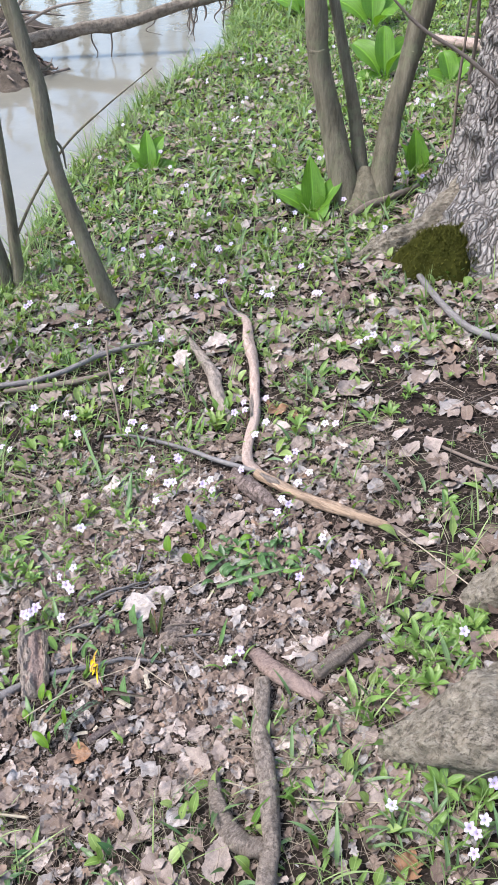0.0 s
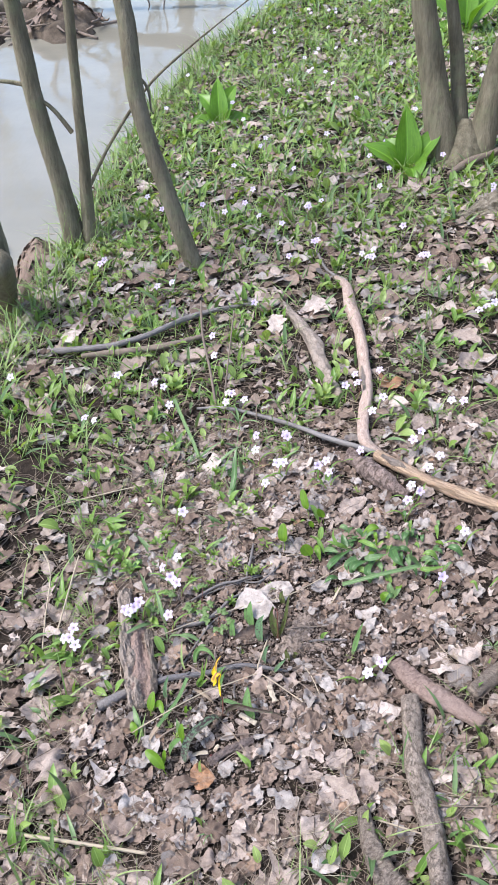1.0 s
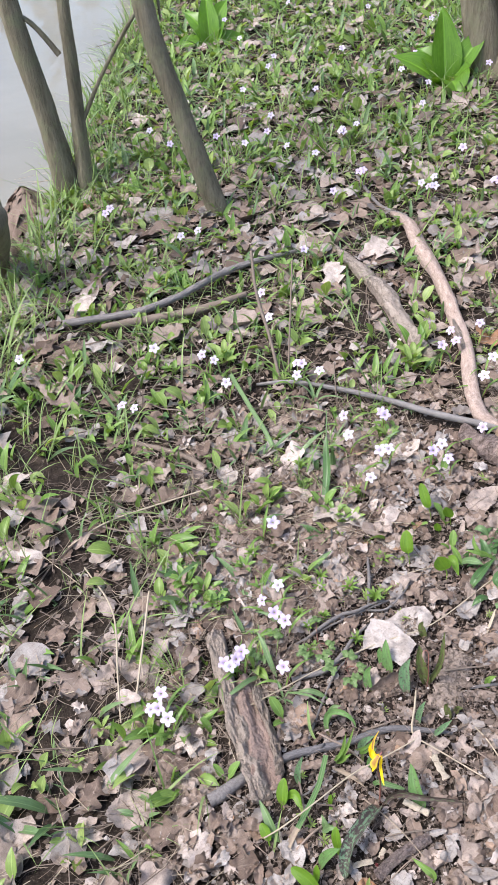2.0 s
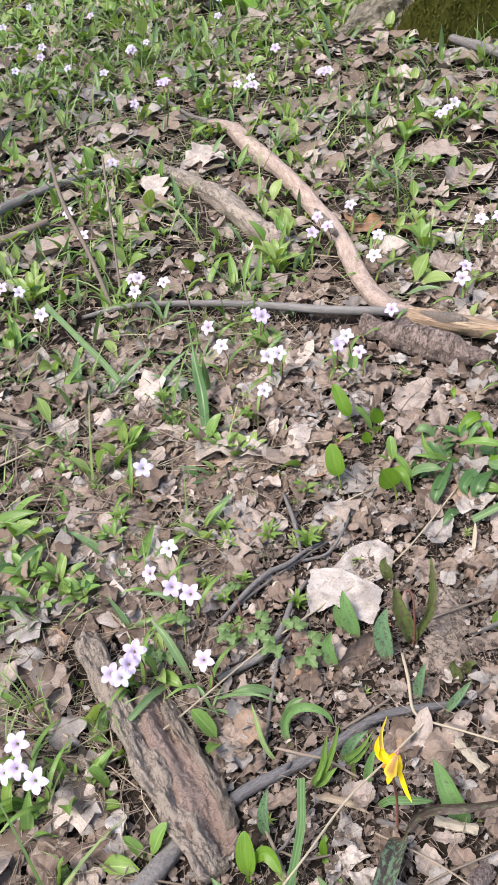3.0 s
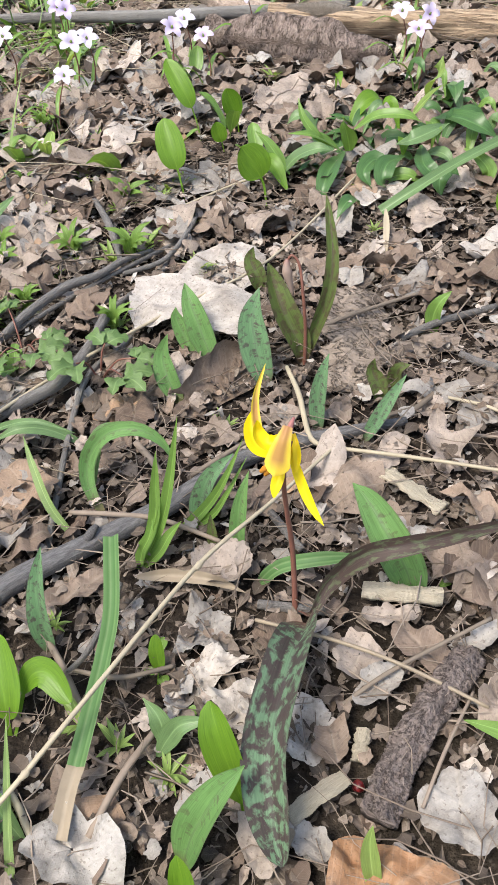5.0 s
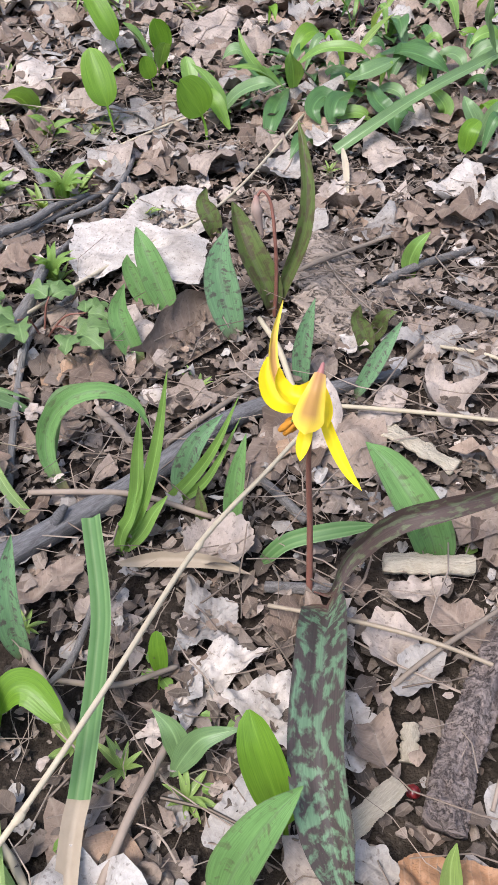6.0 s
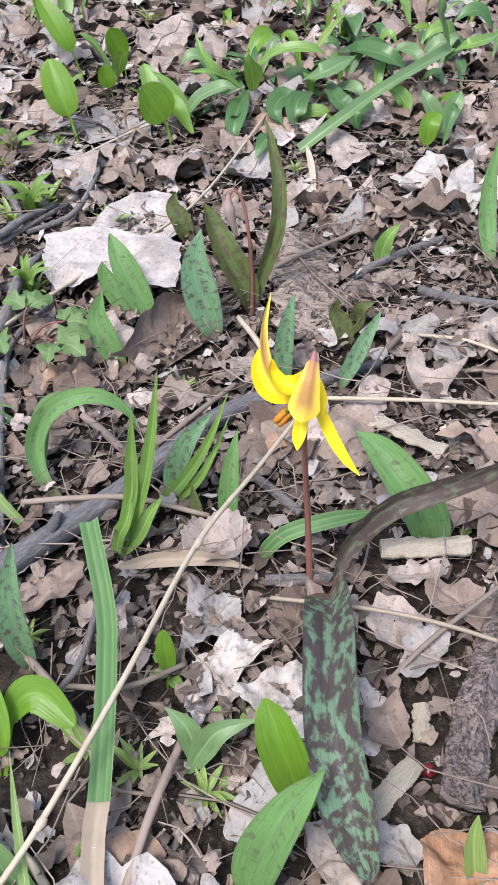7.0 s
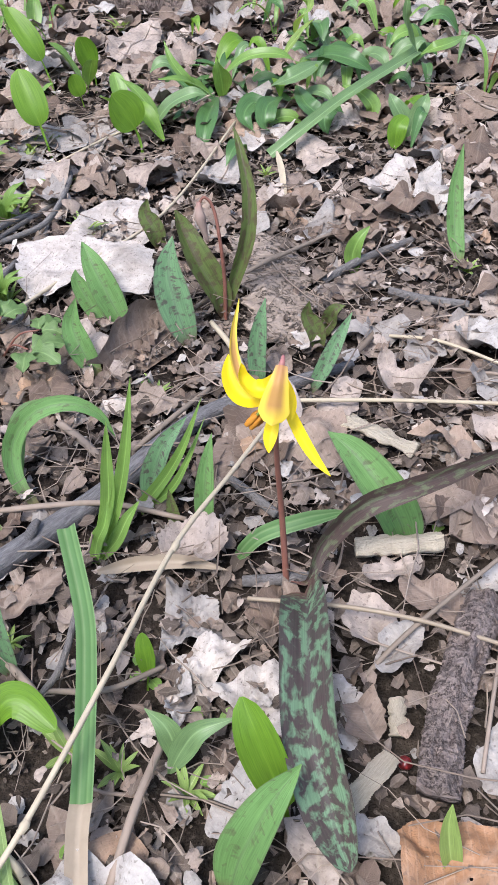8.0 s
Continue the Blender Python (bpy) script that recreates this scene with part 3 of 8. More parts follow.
def greenness(x, y):
    g = 0.42 + 0.58 * smooth(1.2, 2.3, y) + 0.12 * smooth(-0.13, -0.25, x) + 0.35 * near(x, y, 0.6, 1.15, 0.3) + 0.3 * near(x, y, 0.62, -0.25, 0.2) + 0.3 * near(x, y, -0.45, 1.25, 0.4) + 0.25 * near(x, y, 0.35, 0.42, 0.15)
    g = g - 0.45 * in_patch(x, y)
    g = g - 0.5 * near(x, y, 0.75, 0.75, 0.35) - 0.2 * near(x, y, 0.3, 1.4, 0.3)
    return np.clip(g, 0.015, 1) * (1 - 0.85 * smooth(1.6, 3.0, x) * (1 - smooth(4.5, 6, y)))


CLEAR = []  # places that larger pieces cover


def clear_map():
    grid = np.zeros((700, 900), bool)
    if CLEAR:
        p = np.concatenate(CLEAR)
        i, j = ((p[:, 0] + 1.2) / 0.004).astype(int), ((p[:, 1] + 0.9) / 0.004).astype(int)
        ok = (i > 0) & (i < 699) & (j > 0) & (j < 899)
        for a, b in ((0, 0), (1, 0), (-1, 0), (0, 1), (0, -1)):
            grid[i[ok] + a, j[ok] + b] = True
    return grid


def free_of(grid, x, y, size, rng):
    """Which pieces would hide nothing of what lies there."""
    ok = np.ones(len(x), bool)
    for k in range(9):
        a = rng.uniform(0, 6.28, len(x)) if k else 0
        r = size * (0.22 if k < 5 else 0.42) if k else 0 * size
        i = np.clip(((x + r * np.cos(a) + 1.2) / 0.004).astype(int), 0, 699)
        j = np.clip(((y + r * np.sin(a) + 0.9) / 0.004).astype(int), 0, 899)
        ok &= ~grid[i, j]
    return ok


def build_litter():
    grid = clear_map()
    rng = np.random.default_rng(11)
    zones = [  # x0, x1, y0, y1, count, size, nu, nv
        (-0.42, 0.72, -0.38, 0.88, 13500, (0.007, 0.052), 15, 5),
        (-0.22, 0.42, -0.18, 0.48, 30000, (0.0025, 0.013), 6, 3),
        (-0.34, 0.58, -0.32, 0.70, 5600, (0.006, 0.050), 14, 5),
        (-1.1, 1.6, -0.95, 2.2, 14500, (0.018, 0.095), 9, 5),
        (-0.95, 1.4, -0.75, 1.89, 20000, (0.006, 0.02), 5, 3),
        (-1.0, 3.0, 1.5, 5.9, 11000, (0.035, 0.09), 8, 3),
        (0.0, 5.0, 4.8, 12.0, 5000, (0.05, 0.12), 6, 3),
        (-3.0, 5.0, -4.0, -0.5, 5500, (0.05, 0.11), 6, 3),
        (1.0, 5.0, -1.2, 3.0, 4500, (0.05, 0.1), 6, 3),
        (-7.0, 12.0, -9.0, 14.0, 16000, (0.09, 0.2), 6, 3),
    ]
    mats = [("leaf_crumbs", LITTER_CRUMB, "dark brown crumbled leaf scraps on the soil", 1.0),
            ("dry_leaves", LITTER_PALE, "pale tan and beige dry leaves lying over the soil", 0.45),
            ("brown_leaves", LITTER_BROWN, "dark and rusty brown dry leaves, curled and torn", 0.34),
            ("grey_leaves", LITTER_GREY, "grey weathered dry leaves lying flat on the soil", 0.21)]
    for name, mat, label, share in mats:
        items = []
        for x0, x1, y0, y1, cnt, (s0, s1), nu, nv in zones:
            for kind, part_of in ((0, 0.22), (4, 0.78)) if nu in (14, 6) else ((0, 0.16), (1, 0.15), (2, 0.09), (4, 0.60)):
                tiny = nu <= 6 and y1 < 1.9
                many = (1.0 if tiny else 0.0) if name == "leaf_crumbs" else 0.25 if tiny else 1.0
                many *= {"dry_leaves": 0.62, "brown_leaves": 1.45, "grey_leaves": 0.8}.get(name, 1.0) if nu > 12 else 1.0
                x, y = scatter(rng, int(cnt * many * share * part_of), x0, x1, y0, y1, leafiness)
                rim = np.minimum(np.minimum(x - x0, x1 - x), np.minimum(y - y0, y1 - y)) / (0.22 * min(x1 - x0, y1 - y0))
                inside = rng.random(len(x)) < np.clip(rim, 0.05, 1)
                x, y = x[inside], y[inside]
                sz = s0 + (s1 - s0) * rng.random(len(x)) ** (1.6 if nu < 9 else 2.1)
                if kind == 4:
                    sz = sz * 0.75
                if y0 < -8:
                    clear = np.hypot(x - 0.5, y - 1.6) > 3.6
                    x, y, sz = x[clear], y[clear], sz[clear]
                ok = (free_of(grid, x, y, sz, rng) | (sz < 0.011)) & ~((sz > (0.036 if name == "dry_leaves" else 0.046)) & in_patch(x, y))
                ok &= ~((sz > (0.062 if name == "dry_leaves" else 0.046)) & (y < 1.0) & (x > -0.45) & (x < 0.7))
                x, y, sz = x[ok], y[ok], sz[ok]
                if kind < 4:
                    items.append(dead_leaf_batch(rng, x, y, sz, kind, nu, nv))
                    continue
                for big in (False, True):  # larger pieces get a finer outline
                    w = (sz > 0.02) == big
                    items.append(dead_leaf_batch(rng, x[w], y[w], sz[w], kind, *((5, 26) if big and nu > 12 else (4, 15) if nu > 12 else (3, 14 if big else 10) if nu > 6 else (2, 7))))
        ob = part(name, mesh_from(name, *join_batches(items)), mat)
        tagged(ob, label, "leaf litter", kind="stuff")


def stalk_batch(rng, x, y, length, rad, sides=3, rings=4, rise=0.04, bend=0.25):
    """Thin dead stalks and twigs lying about. Returns verts, faces, uvs."""
    n = len(x)
    s = np.linspace(-0.5, 0.5, rings)
    yaw = rng.uniform(0, 6.28, n)
    d = np.stack([np.cos(yaw), np.sin(yaw)], -1)
    e = np.stack([-d[:, 1], d[:, 0]], -1)
    b1, b2 = rng.normal(0, bend, n), rng.normal(0, bend * 1.5, n)
    off = (b1[:, None] * s**2 + b2[:, None] * s**3) * length[:, None]
    cx = x[:, None] + d[:, :1] * s * length[:, None] + e[:, :1] * off
    cy = y[:, None] + d[:, 1:] * s * length[:, None] + e[:, 1:] * off
    tilt = rng.normal(0, rise, n)
    cz = ground_z(x, y)[:, None] + 0.085 * (cx - x[:, None]) + 0.003 + rng.uniform(0, 0.011, n)[:, None] + np.minimum(np.abs(tilt), 0.12)[:, None] * (s + 0.5) * length[:, None]
    r = rad[:, None] * (1 - 0.45 * (s + 0.5))
    a = np.linspace(0, 2 * np.pi, sides, endpoint=False)
    ca, sa = np.cos(a), np.sin(a)
    P = np.stack([cx[..., None] + e[:, 0, None, None] * r[..., None] * ca, cy[..., None] + e[:, 1, None, None] * r[..., None] * ca, cz[..., None] + r[..., None] * sa], -1)
    f = grid_faces(rings, sides, True)[None] + (np.arange(n) * rings * sides)[:, None, None]
    uv = np.zeros((n * rings * sides, 2))
    return P.reshape(-1, 3), f.reshape(-1, 4), uv


def build_stalks():
    rng = np.random.default_rng(21)
    for name, mat, label, cnt, L, R, patch in (
        ("dead_stalks", NEEDLE, "thin brown dead stalks and leaf stems strewn on the floor", 2.3, (0.02, 0.11), (0.0003, 0.0009), 0.8),
        ("twigs", TWIG, "small dark fallen twigs among the dry leaves", 0.24, (0.04, 0.20), (0.0009, 0.0024), 0.12),
        ("dry_grass", STRAW, "bleached straw-coloured dry grass stems", 0.5, (0.06, 0.24), (0.0005, 0.0011), 0.05),
    ):
        items = []
        for x0, x1, y0, y1, c, k in ((-0.32, 0.62, -0.3, 0.75, 3000, 0.5), (-0.95, 1.15, -0.75, 1.9, 4200, 0.9), (-1, 3, 1.7, 6.5, 4200, 1.6)):
            x, y = scatter(rng, int(c * cnt), x0, x1, y0, y1, leafiness if name == "dry_grass" else None)
            l = (L[0] + (L[1] - L[0]) * rng.random(len(x)) ** 1.5) * k**0.7
            r = rng.uniform(*R, len(x)) * min(k, 1.3)
            ok = ~in_patch(x, y, 0.03) | (rng.random(len(x)) < patch * np.where(l > 0.05, 0.15, 1.0))
            x, y, l, r = x[ok], y[ok], l[ok], r[ok]
            items.append(stalk_batch(rng, x, y, l, r, bend=0.5))
        ob = part(name, mesh_from(name, *join_batches(items)), mat)
        tagged(ob, label, "twigs", kind="stuff")


def blade_batch(rng, x, y, length, width, nu=6, nv=3, up=0.9, shape=1.0, fold=0.5, z0=0.0, spread=None, stalk=0.0):
    """Standing leaf blades that rise and arch over. shape: 0 grass, 1 lance, 2 spoon."""
    n = len(x)
    u = np.linspace(0, 1, nu)
    if shape == 0:
        w = 1 - u**1.8
    elif shape == 1:
        w = np.sin(np.pi * (0.06 + 0.94 * u) ** 0.8) ** 0.9
    else:
        w = 0.12 + np.sin(np.pi * np.clip((u - 0.3) / 0.7, 0, 1) ** 0.85) ** 0.75
    w = np.maximum(w, 0.03)
    yaw = rng.uniform(0, 6.28, n) if spread is None else spread
    d = np.stack([np.cos(yaw), np.sin(yaw)], -1)
    e = np.stack([-d[:, 1], d[:, 0]], -1)
    a0 = np.clip(rng.normal(up, 0.3, n), 0.05, 1.5)
    a1 = a0 - rng.uniform(0.1, 1.2, n)
    ang = a0[:, None] + (a1 - a0)[:, None] * u**1.4
    du = np.diff(u, prepend=0)
    hx = np.cumsum(np.cos(ang) * du, 1) * length[:, None]
    hz = np.cumsum(np.sin(ang) * du, 1) * length[:, None]
    v = np.linspace(-1, 1, nv)
    tw = rng.normal(0, 0.5, n)
    lat = width[:, None, None] * 0.5 * w[None, :, None] * v
    roll = tw[:, None, None] * u[None, :, None]
    up_off = fold * np.abs(lat) + lat * np.sin(roll)
    lat = lat * np.cos(roll)
    nx, nzv = -np.sin(ang), np.cos(ang)
    P = np.stack([
        x[:, None, None] + d[:, 0, None, None] * (hx[..., None] + nx[..., None] * up_off) + e[:, 0, None, None] * lat,
        y[:, None, None] + d[:, 1, None, None] * (hx[..., None] + nx[..., None] * up_off) + e[:, 1, None, None] * lat,
        (ground_z(x, y) + z0)[:, None, None] + hz[..., None] + nzv[..., None] * up_off,
    ], -1)
    f = grid_faces(nu, nv)[None] + (np.arange(n) * nu * nv)[:, None, None]
    uv = np.stack([np.broadcast_to(u[:, None], (nu, nv)), np.broadcast_to((v[None] + 1) / 2, (nu, nv))], -1)
    return P.reshape(-1, 3), f.reshape(-1, 4), np.broadcast_to(uv, (n, nu, nv, 2)).reshape(-1, 2)


def tufts(rng, x, y, per, r):
    """Several blades from each place."""
    k = rng.integers(per[0], per[1] + 1, len(x))
    i = np.repeat(np.arange(len(x)), k)
    return x[i] + rng.normal(0, r, len(i)), y[i] + rng.normal(0, r, len(i))


def build_greens():
    rng = np.random.default_rng(31)
    spec = [  # name, material, label, shape, length, width, lift, per tuft, spread, weight
        ("spring_leaves", GREEN, "small bright green spring leaves sprouting through the litter", 1, (0.03, 0.085), (0.17, 0.29), 1.0, (2, 5), 0.014, 0.85),
        ("spoon_leaves", GREEN_YELLOW, "yellow-green spoon-shaped young leaves", 2, (0.03, 0.075), (0.26, 0.40), 1.1, (1, 4), 0.014, 0.9),
        ("deep_leaves", GREEN_DEEP, "darker green low leaves near the floor", 1, (0.02, 0.06), (0.25, 0.4), 0.6, (2, 5), 0.012, 0.25),
        ("grey_green_leaves", GREEN_GREY, "dull grey-green lance-shaped leaves standing upright", 1, (0.04, 0.12), (0.09, 0.16), 1.0, (1, 3), 0.012, 0.7),
        ("grass", GRASS, "fine green grass blades", 0, (0.05, 0.17), (0.02, 0.04), 1.0, (3, 8), 0.016, 1.0),
    ]
    for name, mat, label, shape, L, W, up, per, r, weight in spec:
        items = []
        for x0, x1, y0, y1, c, k, nu in ((-0.32, 0.62, -0.3, 0.75, 240, 0.5, 8), (-0.95, 1.2, -0.75, 1.9, 2000, 0.72, 7), (-0.9, 3.0, 1.6, 6.8, 5600, 0.85, 5), (0.2, 6, 5.5, 13, 1700, 1.6, 4)):
            x, y = scatter(rng, int(c * weight), x0, x1, y0, y1, greenness)
            x, y = tufts(rng, x, y, per, r * k)
            ok = ~in_patch(x, y, 0.07) | (rng.random(len(x)) < 0.04)
            x, y = x[ok], y[ok]
            l = rng.uniform(*L, len(x)) * k * rng.uniform(0.6, 1.15, len(x))
            items.append(blade_batch(rng, x, y, l, l * rng.uniform(*W, len(x)), nu, 2 if shape == 0 else 3, up - 0.15 * (y0 > 1), shape))
        if name == "grass":  # the grassy lip of the bank
            y = rng.uniform(0.6, 6.5, 360)
            x = np.interp(y, BANK_Y, BANK_X) + np.abs(rng.normal(0.03, 0.09, 360))
            x, y = tufts(rng, x, y, (3, 9), 0.02)
            l = rng.uniform(0.05, 0.19, len(x))
            items.append(blade_batch(rng, x, y, l, l * rng.uniform(0.02, 0.04, len(x)), 6, 2, 1.0, 0))
        ob = part(name, mesh_from(name, *join_batches(items)), mat)
        tagged(ob, label, "undergrowth", kind="stuff")


# ---- trees and large wood ----
def tree(name, label, stems, base, group="", bark=BARK_TREE, sides=14, rough=0.09, seed=0):
    """stems: (part name, line, radii) each; lines are places in the world."""
    top = thing(name, label, "tree", group, at=(base[0], base[1], gz(*base)))
    for i, (pn, pts, radii) in enumerate(stems):
        p = np.asarray(pts, float) - np.array([base[0], base[1], gz(*base)])
        part(pn, tube_mesh(pn, p, radii, 110, sides * 2, rough, seed + i, 5.0, grain=(22.0, 0.10)), bark, top)
    return top


def grow(pts, height):
    """Carries a stem on to a height, in the direction of its last stretch."""
    p = [np.array(q, float) for q in pts]
    d = p[-1] - p[-2]
    d = d / max(d[2], 0.05)
    p.append(p[-1] + d * (height - p[-1][2]) * 0.5 + np.array([0, 0, 0]))
    p.append(p[-1] + np.array([d[0] * 0.3, d[1] * 0.3, 1.0]) * (height - p[-1][2]))
    return p


CB = (0.7266, 2.1053)
tree("multi_stem_tree", "grey-brown slender tree with three stems from one stump", [
    ("trunk", grow([(CB[0] - 0.05, CB[1], gz(*CB) - 0.04), (0.608, 2.160, 0.408), (0.559, 2.160, 0.636), (0.548, 2.160, 0.811)], 3.4), (0.056, 0.043, 0.038, 0.036, 0.032, 0.022)),
    ("trunk", grow([(CB[0] + 0.01, CB[1] + 0.05, gz(*CB) - 0.04), (0.693, 2.210, 0.430), (0.653, 2.210, 0.622), (0.609, 2.210, 0.810)], 3.2), (0.034, 0.023, 0.019, 0.018, 0.015, 0.01)),
    ("trunk", grow([(CB[0] + 0.05, CB[1], gz(*CB) - 0.04), (0.819, 2.160, 0.409), (0.875, 2.160, 0.624), (0.911, 2.160, 0.797)], 3.4), (0.048, 0.038, 0.035, 0.034, 0.03, 0.022)),
    ("stump", [(CB[0] - 0.01, CB[1] + 0.01, gz(*CB) - 0.06), (CB[0] - 0.005, CB[1] + 0.02, gz(*CB) + 0.01), (CB[0], CB[1] + 0.03, gz(*CB) + 0.07), (CB[0] + 0.005, CB[1] + 0.04, gz(*CB) + 0.12)], (0.115, 0.085, 0.052, 0.015)),
], CB, seed=3)
SB = (-0.1407, 1.5065)
tree("leaning_sapling", "grey-brown bare sapling leaning over the bank", [
    ("trunk", grow([(SB[0], SB[1], gz(*SB) - 0.03), (-0.210, 1.520, 0.261), (-0.272, 1.550, 0.497), (-0.288, 1.580, 0.713), (-0.330, 1.600, 0.915)], 3.0), (0.026, 0.024, 0.023, 0.022, 0.021, 0.015, 0.01)),
    ("branch", [(-0.286, 1.570, 0.582), (-0.247, 1.570, 0.537), (-0.241, 1.570, 0.473)], (0.005, 0.004, 0.002)),
    ("branch", [(-0.294, 1.600, 0.755), (-0.266, 1.600, 0.750), (-0.241, 1.600, 0.764)], (0.005, 0.003, 0.002)),
], SB, seed=9)
LB = (-0.5218, 1.7424)
tree("creekside_tree", "dark grey double-stemmed sapling at the water's edge", [
    ("trunk", grow([(LB[0] - 0.02, LB[1], gz(*LB) - 0.05), (-0.567, 1.750, 0.223), (-0.600, 1.750, 0.457), (-0.617, 1.750, 0.711)], 3.2), (0.036, 0.029, 0.027, 0.025, 0.02, 0.012)),
    ("trunk", grow([(LB[0] + 0.02, LB[1], gz(*LB) - 0.05), (-0.489, 1.750, 0.203), (-0.479, 1.750, 0.390), (-0.466, 1.750, 0.707)], 3.0), (0.024, 0.018, 0.016, 0.014, 0.012, 0.008)),
    ("branch", [(-0.492, 1.750, 0.176), (-0.398, 1.750, 0.330), (-0.272, 1.750, 0.488), (-0.135, 1.750, 0.598), (0.025, 1.750, 0.708)], (0.0055, 0.005, 0.004, 0.003, 0.0018)),
    ("branch", [(-0.506, 1.750, 0.366), (-0.550, 1.750, 0.432), (-0.593, 1.750, 0.470)], (0.007, 0.006, 0.005)),
    ("branch", [(-0.604, 1.750, 0.501), (-0.659, 1.750, 0.512), (-0.754, 1.750, 0.523)], (0.008, 0.006, 0.005)),
], LB, seed=14)
TB = (-0.9154, 1.9943)
tree("thick_sapling", "grey-brown sapling trunk rising from the bank", [
    ("trunk", grow([(TB[0], TB[1], gz(*TB) - 0.05), (-0.641, 1.260, 0.162), (-0.652, 1.260, 0.319)], 3.0), (0.042, 0.038, 0.036, 0.03, 0.02)),
], TB, seed=19)


def big_tree():
    base = (1.44, 1.80)
    z0 = gz(*base)
    top = thing("large_tree", "large old tree with pale grey furrowed bark and flaring roots", "tree", at=(*base, z0))
    rings, sides = 250, 280
    h = np.concatenate([np.linspace(-0.25, 1.6, 220), np.linspace(1.65, 5.0, 30)])
    a = np.linspace(0, 2 * np.pi, sides, endpoint=False)
    r0 = 0.40 + 0.19 * np.exp(-np.maximum(h, -0.1) / 0.22) - 0.03 * np.clip(h, 0, 4)
    g = np.random.default_rng(5)
    H, A = np.meshgrid(h, a, indexing="ij")
    flare = 0.09 * np.exp(-np.maximum(H, 0) / 0.2) * (np.cos(3 * (A - 3.35)) + 0.5 * np.cos(5 * A + 1))
    q = np.stack([np.cos(A) * 0.42, np.sin(A) * 0.42, H * 0.3], -1)
    rid = 1 - np.clip(np.abs(fbm(q * 17, 3, 3)) * 3.2, 0, 1.6)
    fur = 0.9 * rid + 0.35 * fbm(q * np.array([40, 40, 90.0]), 3, 8)
    R = r0[:, None] * (1 + flare) + 0.034 * (fur - 0.5)
    v = np.stack([R * np.cos(A), R * np.sin(A), H], -1)
    part("trunk", mesh_from("trunk", v.reshape(-1, 3), grid_faces(rings, sides, True)), BARK_BIG, top)
    o = np.array([*base, z0])
    for pts, rad in (
        ([(1.15, 1.75, 0.17), (0.95, 1.68, 0.07), (0.76, 1.66, 0.02), (0.58, 1.66, -0.04)], (0.105, 0.08, 0.05, 0.02)),
        ([(1.2, 1.5, 0.12), (1.12, 1.33, 0.0), (1.1, 1.2, -0.06)], (0.12, 0.08, 0.04)),
    ):
        part("root", tube_mesh("root", on_ground(pts) - o, rad, 180, 100, 0.12, 4, 7.0, grain=(22.0, 0.42)), ROOT_BARK, top, "brown exposed root running into the soil")
    return top


big_tree()


def cushion(name, label, cx, cy, rx, ry, h, yaw=0.0):
    """A mound of moss: a low dome with fine shoots all over."""
    rng = np.random.default_rng(3)
    top = thing(name, label, "moss", at=(cx, cy, gz(cx, cy)))
    n, m = 30, 70
    r, a = np.meshgrid(np.linspace(0.02, 1, n), np.linspace(0, 2 * np.pi, m, endpoint=False), indexing="ij")
    bump = 1 + 0.10 * np.sin(3 * a + 1) + 0.07 * np.sin(7 * a) + 0.05 * np.sin(13 * a + 2)
    X, Y = rx * r * np.cos(a) * bump, ry * r * np.sin(a) * bump
    Z = h * np.clip(1 - r**2.2, 0, 1) ** 0.7 + 0.010 * fbm(np.stack([X, Y, 0 * X], -1) * 26, 3)
    v = np.stack([X * math.cos(yaw) - Y * math.sin(yaw), X * math.sin(yaw) + Y * math.cos(yaw), Z], -1).reshape(-1, 3)
    part("cushion", mesh_from("cushion", v, grid_faces(n, m, True)), MOSS, top)
    k = 19000
    i = rng.integers(0, len(v), k)
    p = v[i] + rng.normal(0, 0.006, (k, 3))
    x, y = p[:, 0] + cx, p[:, 1] + cy
    z0 = p[:, 2] + gz(cx, cy) - ground_z(x, y) - 0.004
    l = rng.uniform(0.005, 0.012, k)
    bv, bf, bu = blade_batch(rng, x, y, l, l * 0.3, 3, 2, 1.1, 1, z0=z0)
    bv = bv - np.array([cx, cy, gz(cx, cy)])
    ob = part("moss_cover", mesh_from("moss_cover", bv, bf, bu), MOSS, top)
    ob["kind"] = "stuff"
    return top


cushion("moss_cushion", "dark olive green moss mound on the tree root", 0.925, 1.53, 0.175, 0.11, 0.125)


def stick(name, label, pts, radii, mat, rough=0.12, rings=30, sides=10, seed=0, flat=1.0, category="stick", group=""):
    """One lying stick. pts: (x, y, height of its middle over the floor)."""
    p = on_ground(pts)
    o = p[len(p) // 2].copy()
    big = max(radii) > 0.006
    ob = part(name, tube_mesh(name, p - o, radii, rings * (3 if big else 1), sides * (2 if big else 1), rough, seed, 7.0, flat, grain=(0.9 / max(radii), 0.28 if mat is BARK_LOG else 0.40 if mat is ROT_LOG else 0.14) if big else None), mat)
    ob.location = o
    q = spline(p, 80)
    r = np.interp(np.linspace(0, 1, 80), np.linspace(0, 1, len(radii)), radii)
    low = (q[:, 2] - ground_z(q[:, 0], q[:, 1])) < 0.03
    if max(radii) > 0.0017:
        CLEAR.extend([q[low][:, :2] + np.stack([np.cos(w) * r[low] * s, np.sin(w) * r[low] * s], -1) for w in np.linspace(0, 6.28, 9) for s in (0.0, 0.7)])
    return tagged(ob, label, category, group)


